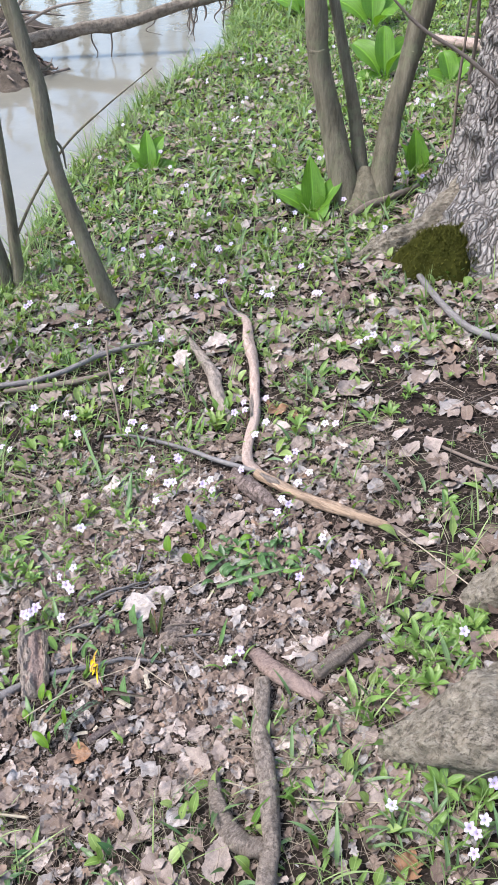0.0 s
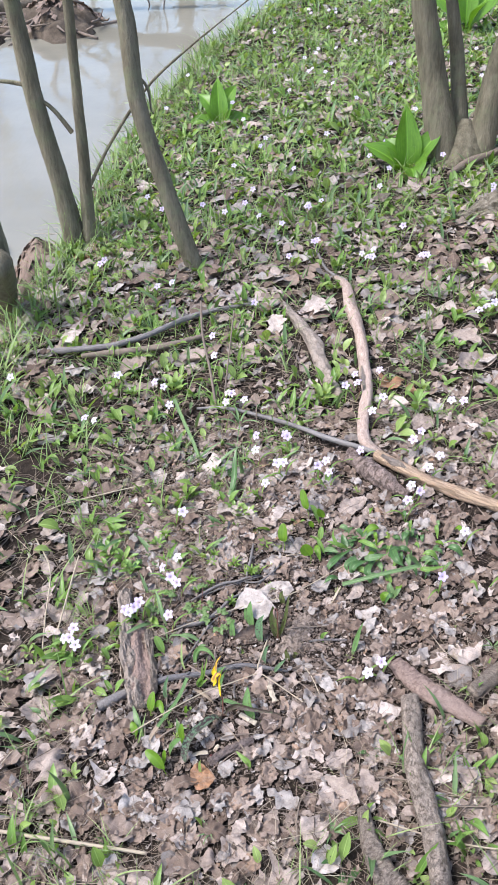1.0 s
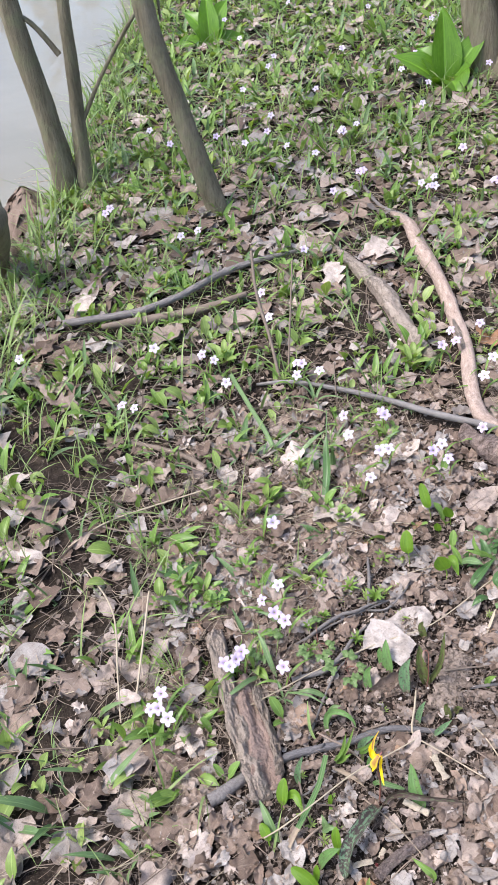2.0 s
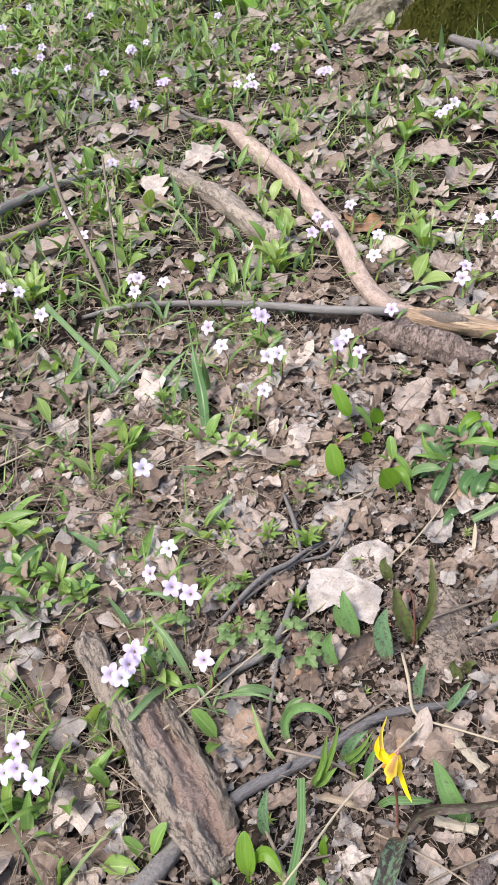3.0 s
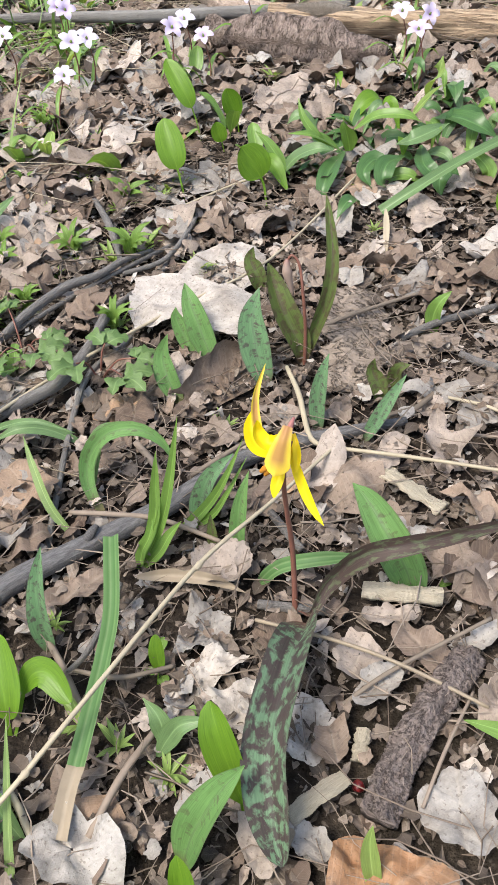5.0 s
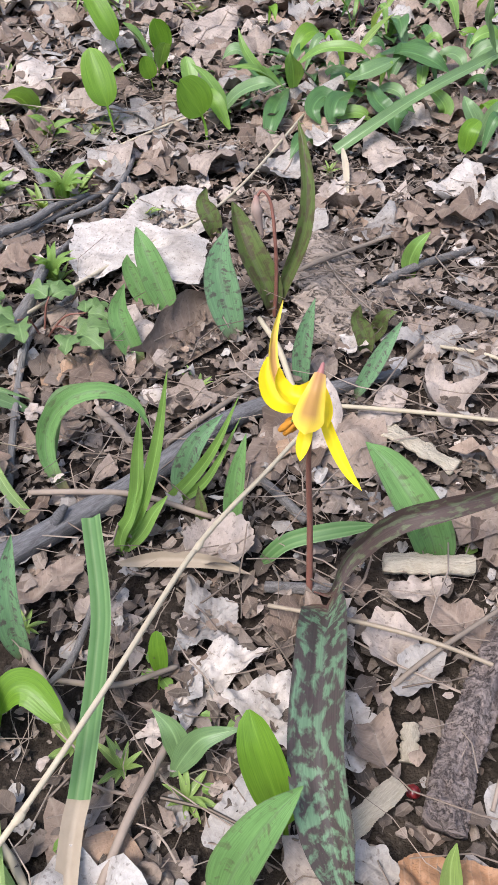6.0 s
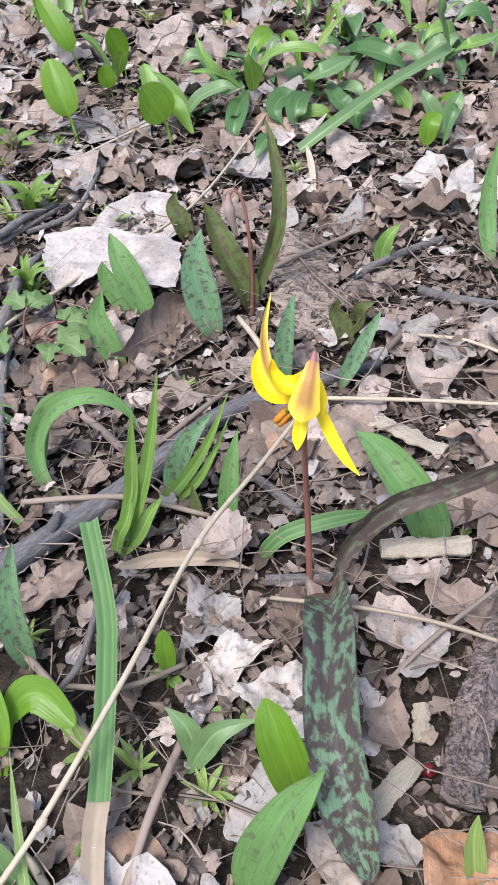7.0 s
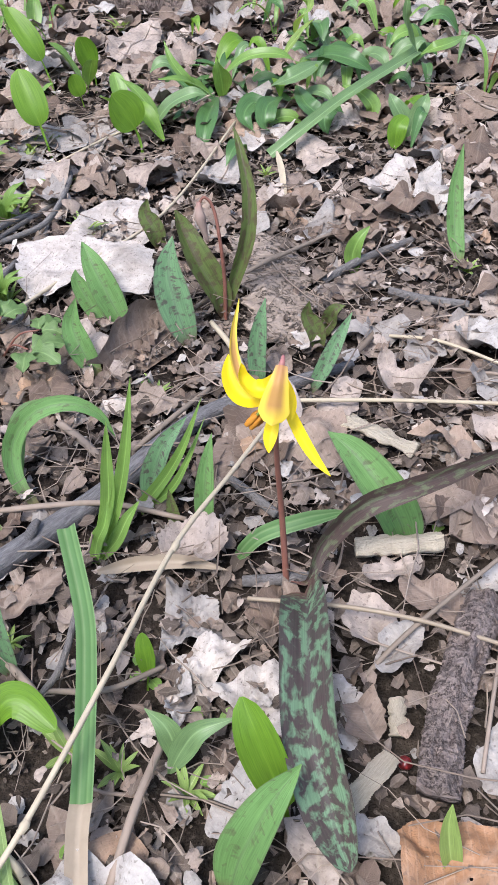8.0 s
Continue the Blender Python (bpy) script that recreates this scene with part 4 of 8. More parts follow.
def stub(name, parent, pts, radii, mat, seed=0):
    """A broken side shoot, knot or bark remnant on a stick."""
    p = on_ground(pts)
    o = np.array(parent.location)
    return part(name, tube_mesh(name, p - o, radii, 16, 10, 0.15, seed, 7.0, grain=(0.8 / max(radii), 0.2)), mat, parent)


# the bare forked stick in the middle, and the wood round it
BS = stick("bare_stick", "bare tan stick with its bark stripped off, lying on the leaves", [(0.2551, 1.3668, 0.0100), (0.2792, 1.2961, 0.0160), (0.2844, 1.1782, 0.0200), (0.2964, 1.0646, 0.0200), (0.2972, 0.9247, 0.0200), (0.2947, 0.8055, 0.0200), (0.2766, 0.7088, 0.0200), (0.2760, 0.6260, 0.0210), (0.3020, 0.5830, 0.0200)], (0.005, 0.014, 0.0175, 0.0145, 0.0138, 0.0135, 0.0128, 0.0132, 0.0105), BARE_WOOD, 0.16, 50, 14, 2)
stub("knot", BS, [(0.2896, 1.1690, 0.0160), (0.2833, 1.1387, 0.0140), (0.2849, 1.1197, 0.0100)], (0.012, 0.009, 0.005), BARK_LOG, 1)
stub("broken_end", BS, [(0.2803, 1.2717, 0.0160), (0.2779, 1.3092, 0.0180), (0.2772, 1.3399, 0.0160)], (0.008, 0.007, 0.002), BARE_WOOD, 2)
stub("bark_remnant", BS, [(0.2905, 0.8958, 0.0280), (0.2888, 0.8459, 0.0290), (0.2885, 0.8018, 0.0280)], (0.004, 0.0075, 0.004), BARK_LOG, 3)
SP = stick("split_stick", "pale split stick with broken orange-brown end", [(0.2946, 0.5849, 0.0200), (0.3637, 0.5131, 0.0200), (0.4480, 0.4500, 0.0180), (0.5173, 0.4043, 0.0160), (0.5681, 0.3745, 0.0120)], (0.012, 0.0125, 0.013, 0.0115, 0.007), SPLIT_WOOD, 0.2, 40, 12, 5)
stub("broken_end", SP, [(0.5535, 0.3832, 0.0140), (0.5712, 0.3712, 0.0130), (0.5867, 0.3617, 0.0100)], (0.008, 0.006, 0.002), SPLIT_WOOD, 7)
stub("bark_remnant", SP, [(0.3037, 0.5693, 0.0280), (0.3265, 0.5440, 0.0290), (0.3513, 0.5193, 0.0280)], (0.004, 0.008, 0.004), BARK_LOG, 8)
stick("rotten_log", "short rotten dark brown log under the stick", [(0.2380, 0.6050, 0.0120), (0.2700, 0.5530, 0.0150), (0.3080, 0.5060, 0.0150), (0.3460, 0.4660, 0.0090)], (0.011, 0.0185, 0.019, 0.007), ROT_LOG, 0.34, 44, 14, 6)
stick("rotten_branch", "rotten brown branch half sunk in leaves", [(0.1115, 1.2476, 0.0100), (0.1539, 1.1277, 0.0120), (0.1848, 1.0308, 0.0130), (0.2081, 0.8875, 0.0120), (0.2361, 0.8165, 0.0080)], (0.008, 0.016, 0.018, 0.017, 0.01), BARK_LOG, 0.2, 40, 12, 7)
LT = stick("long_twig", "long thin grey twig lying across the leaves", [(-0.0978, 0.8187, 0.0040), (-0.0345, 0.7990, 0.0140), (0.0492, 0.7515, 0.0200), (0.1281, 0.7017, 0.0210), (0.2005, 0.6455, 0.0230), (0.3000, 0.5837, 0.0240)], (0.003, 0.004, 0.0045, 0.005, 0.006, 0.006), BARK_GREY, 0.1, 50, 8, 8)
stub("side_shoot", LT, [(0.0489, 0.7502, 0.0130), (0.0634, 0.7531, 0.0160), (0.0788, 0.7523, 0.0170)], (0.002, 0.0016, 0.0007), BARK_GREY, 5)
stub("side_shoot", LT, [(0.1858, 0.6549, 0.0130), (0.1971, 0.6584, 0.0180), (0.2070, 0.6680, 0.0220)], (0.002, 0.0016, 0.0007), BARK_GREY, 6)
stick("thin_branch", "thin grey-brown branch lying in green sprouts", [(-0.4943, 1.0909, 0.0240), (-0.3474, 1.0887, 0.0270), (-0.2507, 1.1208, 0.0280), (-0.1583, 1.1883, 0.0260), (-0.0639, 1.2284, 0.0240), (0.0197, 1.2509, 0.0180)], (0.007, 0.008, 0.008, 0.007, 0.006, 0.004), BARK_GREY, 0.1, 50, 8, 9)
stick("thin_branch", "dark thin branch lying beside another", [(-0.4100, 1.0643, 0.0200), (-0.3059, 1.0643, 0.0220), (-0.2004, 1.0720, 0.0220), (-0.1009, 1.1070, 0.0200)], (0.006, 0.009, 0.009, 0.006), TWIG, 0.12, 40, 8, 10)
# wood by the lily
FB = stick("fallen_branch", "smooth grey fallen branch on the dry leaves", [(-0.1382, 0.0513, 0.0000), (-0.1065, 0.0660, 0.0070), (-0.0668, 0.0720, 0.0070), (-0.0303, 0.0759, 0.0070), (0.0086, 0.0857, 0.0070), (0.0339, 0.0875, 0.0070), (0.0682, 0.0810, 0.0070), (0.1024, 0.0725, 0.0070)], (0.0053, 0.0053, 0.0051, 0.0049, 0.0046, 0.0043, 0.0036, 0.002), BARK_BLUE, 0.09, 60, 12, 11)
stub("twig_stub", FB, [(-0.0667, 0.0720, 0.0080), (-0.0634, 0.0723, 0.0130), (-0.0595, 0.0737, 0.0150)], (0.0028, 0.0022, 0.0012), BARK_BLUE, 4)
stub("twig_stub", FB, [(0.0100, 0.0855, 0.0080), (0.0152, 0.0838, 0.0110), (0.0199, 0.0812, 0.0120)], (0.0026, 0.002, 0.001), BARK_BLUE, 5)
# logs in the foreground
stick("lying_log", "weathered grey-brown log lying on the leaves", [(0.2915, -0.0026, 0.0200), (0.2856, -0.1146, 0.0200), (0.2947, -0.2203, 0.0200), (0.2980, -0.3054, 0.0200), (0.2858, -0.3651, 0.0200), (0.2758, -0.4286, 0.0200)], (0.0125, 0.0145, 0.016, 0.0155, 0.016, 0.013), BARK_FORE, 0.2, 60, 14, 12)
stick("crooked_root", "crooked grey-brown dead wood beside the log", [(0.2048, -0.1778, 0.0140), (0.2169, -0.2485, 0.0140), (0.2438, -0.2974, 0.0140), (0.2913, -0.3193, 0.0140)], (0.009, 0.0145, 0.017, 0.015), BARK_FORE, 0.22, 40, 12, 13)
stick("bark_strip", "reddish brown strip of rotten bark", [(0.2751, 0.0741, 0.0100), (0.3179, 0.0215, 0.0100), (0.3950, -0.0499, 0.0100)], (0.014, 0.02, 0.012), BARK_RED, 0.2, 30, 12, 14, 0.45)
stick("short_branch", "short weathered branch on the litter", [(0.3891, 0.0044, 0.0120), (0.4332, 0.0374, 0.0120), (0.4927, 0.0832, 0.0120)], (0.012, 0.014, 0.011), BARK_FORE, 0.14, 30, 10, 15)


# ---- leaves, flowers and plants, one by one ----
FACE = Vector((-0.45, -0.45, 0.77))  # most blades turn their upper side to the light over the path


def profile(shape, u):
    if shape == "grass":
        return np.maximum(1 - u**2.2, 0.03)
    if shape == "lance":
        return np.maximum(np.sin(np.pi * (0.05 + 0.95 * u) ** 0.85) ** 0.85, 0.03)
    if shape == "lily":
        return np.maximum(np.sin(np.pi * (0.012 + 0.988 * u) ** 0.78) ** 0.85, 0.03)
    if shape == "stalked":
        return np.maximum(np.sin(np.pi * (0.012 + 0.988 * u) ** 0.9) ** 0.85 * np.clip(0.18 + 2.6 * u, 0, 1), 0.05)
    if shape == "spoon":
        return 0.12 + 0.88 * np.where(u > 0.25, np.sin(np.pi * np.clip((u - 0.25) / 0.75, 0, 1) ** 0.95) ** 0.52, 0) * (1 - 0.9 * np.clip((u - 0.97) / 0.03, 0, 1))
    if shape == "paddle":
        z = np.clip((u - 0.45) / 0.55, 0, 1)
        return np.maximum(0.07, np.sqrt(np.clip(1 - (2 * z - 1) ** 2, 0, 1)) * (u > 0.45))
    if shape == "ovate":
        return np.maximum(np.sin(np.pi * (0.04 + 0.96 * u) ** 0.95) ** 1.05, 0.06)
    if shape == "cut":
        return np.maximum(np.sin(np.pi * (0.04 + 0.94 * u) ** 0.8) ** 0.7 * (0.80 + 0.20 * np.cos(u * 6 * np.pi + 2.4)), 0.06)
    if shape == "blunt":
        return np.maximum(np.minimum(1, 0.55 + 5 * u) * np.clip((1 - u) / 0.22, 0, 1) ** 0.45 * (0.82 + 0.18 * np.sin(np.pi * u)), 0.05)
    if shape == "hood":
        return np.maximum((0.35 + 0.75 * u) * np.clip((1 - u) / 0.18, 0, 1) ** 0.5, 0.05)
    if shape == "tepal":
        return np.maximum(np.sin(np.pi * (0.12 + 0.88 * u) ** 1.1) ** 0.75, 0.04)
    return 0 * u + 1.0


def blade_mesh(name, pts, width, shape="lance", fold=0.35, n=18, m=7, face=None, wave=0.0, seed=0, thick=0.0):
    """A leaf blade along a line of places; its width follows the shape, its halves fold up by fold."""
    c = spline(pts, n)
    t = np.gradient(c, axis=0)
    t /= np.linalg.norm(t, axis=1, keepdims=True) + 1e-9
    f = np.array(face if face is not None else FACE, float)
    s = np.cross(f, t)
    s /= np.linalg.norm(s, axis=1, keepdims=True) + 1e-9
    nn = np.cross(t, s)
    u = np.linspace(0, 1, n)
    w = profile(shape, u) * width * 0.5
    v = np.linspace(-1, 1, m)
    g = np.random.default_rng(seed)
    lat = w[:, None] * v
    up = fold * np.abs(lat) - fold * 0.15 * width
    if wave:
        p = g.uniform(0, 6.28, 2)
        up = up + wave * width * v**2 * np.sin(u[:, None] * 11 + p[0] + (v > 0) * 2.0)
    V = c[:, None] + s[:, None] * lat[..., None] + nn[:, None] * up[..., None]
    uv = np.stack(np.meshgrid(u, (v + 1) / 2, indexing="ij"), -1)
    return mesh_from(name, V.reshape(-1, 3), grid_faces(n, m), uv.reshape(-1, 2))


def blade(name, label, pts, width, mat, shape="lance", fold=0.35, face=None, parent=None, wave=0.04, category="leaf", group="", n=18, origin=None):
    """One blade. pts: (x, y, height over the floor). With a parent it is a part of it."""
    p = on_ground(pts)
    o = np.array(origin if origin is not None else p[0])
    me = blade_mesh(name, p - o, width, shape, fold, n, 7, face, wave, int(abs(p[0][0]) * 1e4) % 97)
    ob = part(name, me, mat, parent)
    if parent is None:
        ob.location = o
        w = np.linspace(0, 6.28, 12)
        CLEAR.extend([p[0][:2] + (-0.004, -0.005) + r * np.stack([np.cos(w), np.sin(w)], -1) for r in (0.002, 0.005, 0.008)])
        tagged(ob, label, category, group)
    elif label:
        ob["label"] = label
    return ob


def mottled_mat(name, green, dark, amount=0.5, scale=90):
    m = Mat(name, 0.5, 0.22)
    a = m.noise(scale * 0.06, 3, 0.55, (3.2, 0.62, 1), "UV", 0.3)
    mask = m.ramp(a, [(amount - 0.07, (0, 0, 0)), (amount + 0.06, (1, 1, 1))])
    c = m.mix(mask, green, dark)
    c = m.mix(0.6, c, m.ramp(m.noise(1.0, 4, 0.6, (4.0, 24, 1), "UV"), [(0.3, (0.28, 0.28, 0.28)), (0.72, (0.74, 0.74, 0.70))]), "OVERLAY")
    u, v = m.uv()
    mid = m.ramp(m.math("ABSOLUTE", m.math("SUBTRACT", v, 0.5)), [(0.0, (1, 1, 1)), (0.06, (0, 0, 0))])
    c = m.mix(m.math("MULTIPLY", mid, 0.35), c, tuple(0.5 * x + 0.05 for x in dark))
    edge = m.ramp(m.math("ABSOLUTE", m.math("SUBTRACT", v, 0.5)), [(0.44, (0, 0, 0)), (0.5, (1, 1, 1))])
    c = m.mix(m.math("MULTIPLY", edge, 0.6), c, dark)
    c = m.mix(m.math("MULTIPLY", m.noise(400, 2), 0.3), c, tuple(0.6 * x for x in green))
    c = m.mix(m.ramp(u, [(0.0, (0.9, 0.9, 0.9)), (0.16, (0, 0, 0))]), c, (0.12, 0.05, 0.042))  # reddish foot
    m.color(c)
    w = m.n("TexWave", Scale=4.0)
    cx = m.n("CombineXYZ")
    m.link(v, cx.inputs[0])
    m.link(cx.outputs[0], w.inputs["Vector"])
    m.bump(m.math("ADD", m.math("MULTIPLY", w.outputs["Fac"], 0.05), m.noise(220, 2)), 0.25, 0.0005)
    m.glow_through(m.mix(1.0, c, (1, 1, 0.5), "MULTIPLY"), 0.15)
    return m.m


def petal_mat(name, inner, outer, thru=0.3, streak=None):
    m = Mat(name, 0.45, 0.3)
    u, v = m.uv()
    c = m.ramp(u, [(0.0, outer), (0.35, inner)])
    if streak:
        band = m.ramp(m.math("ABSOLUTE", m.math("SUBTRACT", v, 0.5)), [(0.2, (1, 1, 1)), (0.40, (0, 0, 0))])
        along = m.ramp(u, [(0.7, (1, 1, 1)), (0.92, (0.1, 0.1, 0.1))])
        c = m.mix(m.math("MULTIPLY", m.math("MULTIPLY", band, along), 0.85), c, streak)
    c = m.mix(m.math("MULTIPLY", m.noise(300, 2), 0.2), c, tuple(0.7 * x for x in inner))
    m.color(c)
    w = m.n("TexWave", Scale=5.0)
    cx = m.n("CombineXYZ")
    m.link(v, cx.inputs[0])
    m.link(cx.outputs[0], w.inputs["Vector"])
    m.bump(w.outputs["Fac"], 0.06, 0.0003)
    m.glow_through(c, thru)
    return m.m


LILY_LEAF = mottled_mat("mottled_lily_leaf", (0.145, 0.235, 0.145), (0.066, 0.038, 0.044), 0.48, 150)
LILY_STAND = mottled_mat("pale_mottled_leaf", (0.135, 0.245, 0.125), (0.085, 0.068, 0.066), 0.60, 110)
LILY_PALE = mottled_mat("faintly_mottled_leaf", (0.13, 0.245, 0.082), (0.10, 0.12, 0.06), 0.64, 100)
LILY_DARK = mottled_mat("purple_brown_leaf", (0.10, 0.115, 0.068), (0.064, 0.038, 0.038), 0.45, 130)
LILY_OLIVE = mottled_mat("olive_leaf", (0.10, 0.135, 0.042), (0.085, 0.068, 0.04), 0.55, 90)
YELLOW = petal_mat("lily_yellow", (0.84, 0.64, 0.012), (0.70, 0.48, 0.02), 0.25)
YELLOW_BACK = petal_mat("lily_yellow_flushed", (0.76, 0.55, 0.06), (0.46, 0.27, 0.13), 0.2, (0.34, 0.15, 0.075))
NECK = straw_mat("pink_neck", (0.36, 0.15, 0.14), (0.42, 0.18, 0.17), 0.5)
WHITE_PETAL = petal_mat("spring_beauty_petal", (0.69, 0.63, 0.77), (0.58, 0.46, 0.67), 0.3)
PINK_PETAL = petal_mat("pink_spring_beauty_petal", (0.64, 0.55, 0.74), (0.50, 0.34, 0.60), 0.3)
BUD = petal_mat("bud_skin", (0.36, 0.26, 0.22), (0.30, 0.15, 0.13), 0.15)
RED_STEM = straw_mat("red_stem", (0.19, 0.075, 0.058), (0.24, 0.11, 0.08), 0.45)
ANTHER = straw_mat("anther", (0.50, 0.19, 0.02), (0.58, 0.26, 0.03), 0.7)
BERRY = Mat("berry_skin", 0.3, 0.5)
BERRY.color(BERRY.ramp(BERRY.noise(500, 3), [(0.35, (0.05, 0.006, 0.008)), (0.65, (0.20, 0.02, 0.02))]))
BERRY = BERRY.m


# the flowering trout lily
def trout_lily():
    base = ((-0.0022, -0.0038, 0.0100))[:2]
    o = np.array([base[0], base[1], gz(*base)])
    top = thing("trout_lily", "yellow trout lily in flower with mottled leaves, rising from dry leaves", "flower", at=o)

    def tepal(label, mat, pts, width, face, fold=0.45, shape="tepal"):
        p = on_ground(pts) - o
        part("tepal", blade_mesh("tepal", p, width, shape, fold, 22, 9, face, 0.02), mat, top, label)

    scape = on_ground([(base[0], base[1], -0.005), (-0.0014, 0.0031, 0.0334), (-0.0051, 0.0029, 0.0594), (-0.0073, 0.0022, 0.0754), (-0.0070, 0.0022, 0.0863), (-0.0039, 0.0050, 0.0914)]) - o
    part("scape", tube_mesh("scape", scape, (0.0013, 0.0011, 0.00095, 0.0009, 0.0008, 0.0011), 40, 10, 0.05), RED_STEM, top, "reddish brown upright flower stem")
    head = on_ground([(-0.0014, 0.0072, 0.0990), (-0.0033, 0.0055, 0.0985), (-0.0042, 0.0051, 0.0965)]) - o
    part("receptacle", tube_mesh("receptacle", head, (0.0005, 0.0009, 0.0013), 12, 12, 0.03), NECK, top, "pink flower base")
    cam_side = (-0.55, -0.50, 0.65)
    tepal("brownish yellow petal curling upwards", YELLOW_BACK, [(-0.0034, 0.0070, 0.0925), (-0.0076, 0.0097, 0.0875), (-0.0105, 0.0144, 0.0895), (-0.0102, 0.0193, 0.0945), (-0.0079, 0.0232, 0.1015), (-0.0018, 0.0279, 0.1085)], 0.00357, (-0.2, -0.9, 0.1))
    tepal("bright yellow petal curling upwards", YELLOW, [(-0.0030, 0.0085, 0.0905), (-0.0075, 0.0108, 0.0845), (-0.0112, 0.0154, 0.0845), (-0.0115, 0.0204, 0.0885), (-0.0088, 0.0242, 0.0935)], 0.00714, (-0.2, -0.5, 0.8))
    tepal("yellow petal swept down and back", YELLOW, [(-0.0024, 0.0063, 0.0915), (-0.0039, 0.0007, 0.0845), (-0.0036, -0.0056, 0.0775), (-0.0030, -0.0119, 0.0725), (-0.0021, -0.0177, 0.0695)], 0.00378, cam_side)
    tepal("brown-flushed yellow petal facing out", YELLOW_BACK, [(-0.0069, 0.0017, 0.1015), (-0.0103, -0.0011, 0.0985), (-0.0127, -0.0025, 0.0935), (-0.0147, -0.0041, 0.0875)], 0.0098, (-0.62, -0.62, 0.3), -0.45, "hood")
    tepal("yellow petal tip pointing down", YELLOW, [(-0.0073, 0.0035, 0.0845), (-0.0096, 0.0016, 0.0805), (-0.0119, -0.0002, 0.0775), (-0.0136, -0.0019, 0.0745)], 0.00441, (-0.62, -0.62, 0.3), 0.4)
    tepal("yellow petal behind the others", YELLOW, [(-0.0034, 0.0063, 0.0935), (-0.0092, 0.0059, 0.0915), (-0.0124, 0.0086, 0.0915), (-0.0134, 0.0121, 0.0945), (-0.0126, 0.0126, 0.0985)], 0.00756, (0.3, -0.5, 0.8))
    tepal("yellow petal on the shaded side", YELLOW, [(-0.0016, 0.0065, 0.0925), (-0.0028, 0.0020, 0.0895), (-0.0039, -0.0008, 0.0865), (-0.0059, -0.0028, 0.0835)], 0.00294, cam_side)
    for dx, dy, h in ((-6, 0, 0), (2, 10, -0.001), (10, -4, 0.001), (20, 8, -0.001), (30, 0, 0.0005), (38, 10, 0)):
        p = np.array([on_ground([(-0.0067, 0.0064, 0.0845)])[0] - o, on_ground([(-0.0110, 0.0112, 0.0755)])[0] - o])
        side = np.array([0.00012 * dx, -0.00008 * dy, h])
        mid = (p[0] + p[1]) / 2 + side
        fil = part("stamen", tube_mesh("stamen", [p[0] + side * 0.5, p[0] * 0.7 + p[1] * 0.3 + side, mid], (0.0004, 0.0004, 0.0004), 8, 6), GREEN_YELLOW, top)
        part("anther", tube_mesh("anther", [mid, mid * 0.4 + (p[1] + side) * 0.6, p[1] + side * 1.3], (0.0007, 0.0013, 0.0007), 10, 8, 0.08), ANTHER, fil, "rust-orange anther")
    blade("leaf", "broad mottled green and purple leaf", [(-0.0040, -0.0120, 0.0135), (-0.0100, -0.0200, 0.0195), (-0.0242, -0.0355, 0.0290), (-0.0464, -0.0621, 0.0340), (-0.0541, -0.0790, 0.0260), (-0.0566, -0.0914, 0.0140)], 0.0158, LILY_LEAF, "blunt", 0.8, (-0.5, -0.3, 0.8), top, 0.03, origin=o, n=30)
    blade("leaf", "arching purple-brown leaf", [(base[0], base[1], 0.008), (0.0009, -0.0104, 0.0120), (0.0096, -0.0077, 0.0220), (0.0202, -0.0129, 0.0370), (0.0331, -0.0206, 0.0430), (0.0493, -0.0261, 0.0440), (0.0744, -0.0304, 0.0420), (0.0920, -0.0332, 0.0360)], 0.0082, LILY_DARK, "stalked", 0.6, (-0.3, -0.75, 0.6), top, 0.03, origin=o, n=30)


trout_lily()


def bud_lily():
    base = (0.0862, 0.1469)
    o = np.array([base[0], base[1], gz(*base)])
    top = thing("budding_trout_lily", "trout lily with a nodding pink bud on a red stem", "flower", at=o)
    pts = on_ground([(base[0], base[1], -0.004), (0.0872, 0.1492, 0.0200), (0.0860, 0.1513, 0.0410), (0.0863, 0.1570, 0.0560), (0.0838, 0.1607, 0.0610), (0.0813, 0.1618, 0.0580)]) - o
    part("scape", tube_mesh("scape", pts, (0.0011, 0.0010, 0.0009, 0.0008, 0.0007, 0.0007), 40, 8, 0.04), RED_STEM, top)
    pts = on_ground([(0.0814, 0.1620, 0.0590), (0.0810, 0.1606, 0.0520), (0.0835, 0.1579, 0.0390)]) - o
    part("bud", tube_mesh("bud", pts, (0.0010, 0.0028, 0.0007), 16, 12, 0.05), BUD, top, "closed pinkish brown bud")
    blade("leaf", "folded olive-brown leaf", [(base[0], base[1], 0.0), (0.0840, 0.1510, 0.0140), (0.0794, 0.1610, 0.0300), (0.0791, 0.1718, 0.0420), (0.0785, 0.1766, 0.0500)], 0.014, LILY_OLIVE, "lily", 0.9, (-0.2, -0.8, 0.5), top, origin=o)
    blade("leaf", "narrow upright olive leaf", [(base[0], base[1], 0.0), (0.0928, 0.1487, 0.0180), (0.0981, 0.1457, 0.0420), (0.1019, 0.1502, 0.0620), (0.1048, 0.1606, 0.0780), (0.1072, 0.1690, 0.0860)], 0.0075, LILY_OLIVE, "lily", 0.8, (-0.5, -0.7, 0.3), top, origin=o)


bud_lily()

# single trout lily leaves standing in the litter: base to tip, width, material
LL = "trout lily leaf standing in the dry leaves"
def lily_leaf(pts, w, mat, lab):
    blade("trout_lily_leaf", lab, pts, w, mat, "lily", 0.55, None, None, 0.04, "leaf", "trout lily leaves")


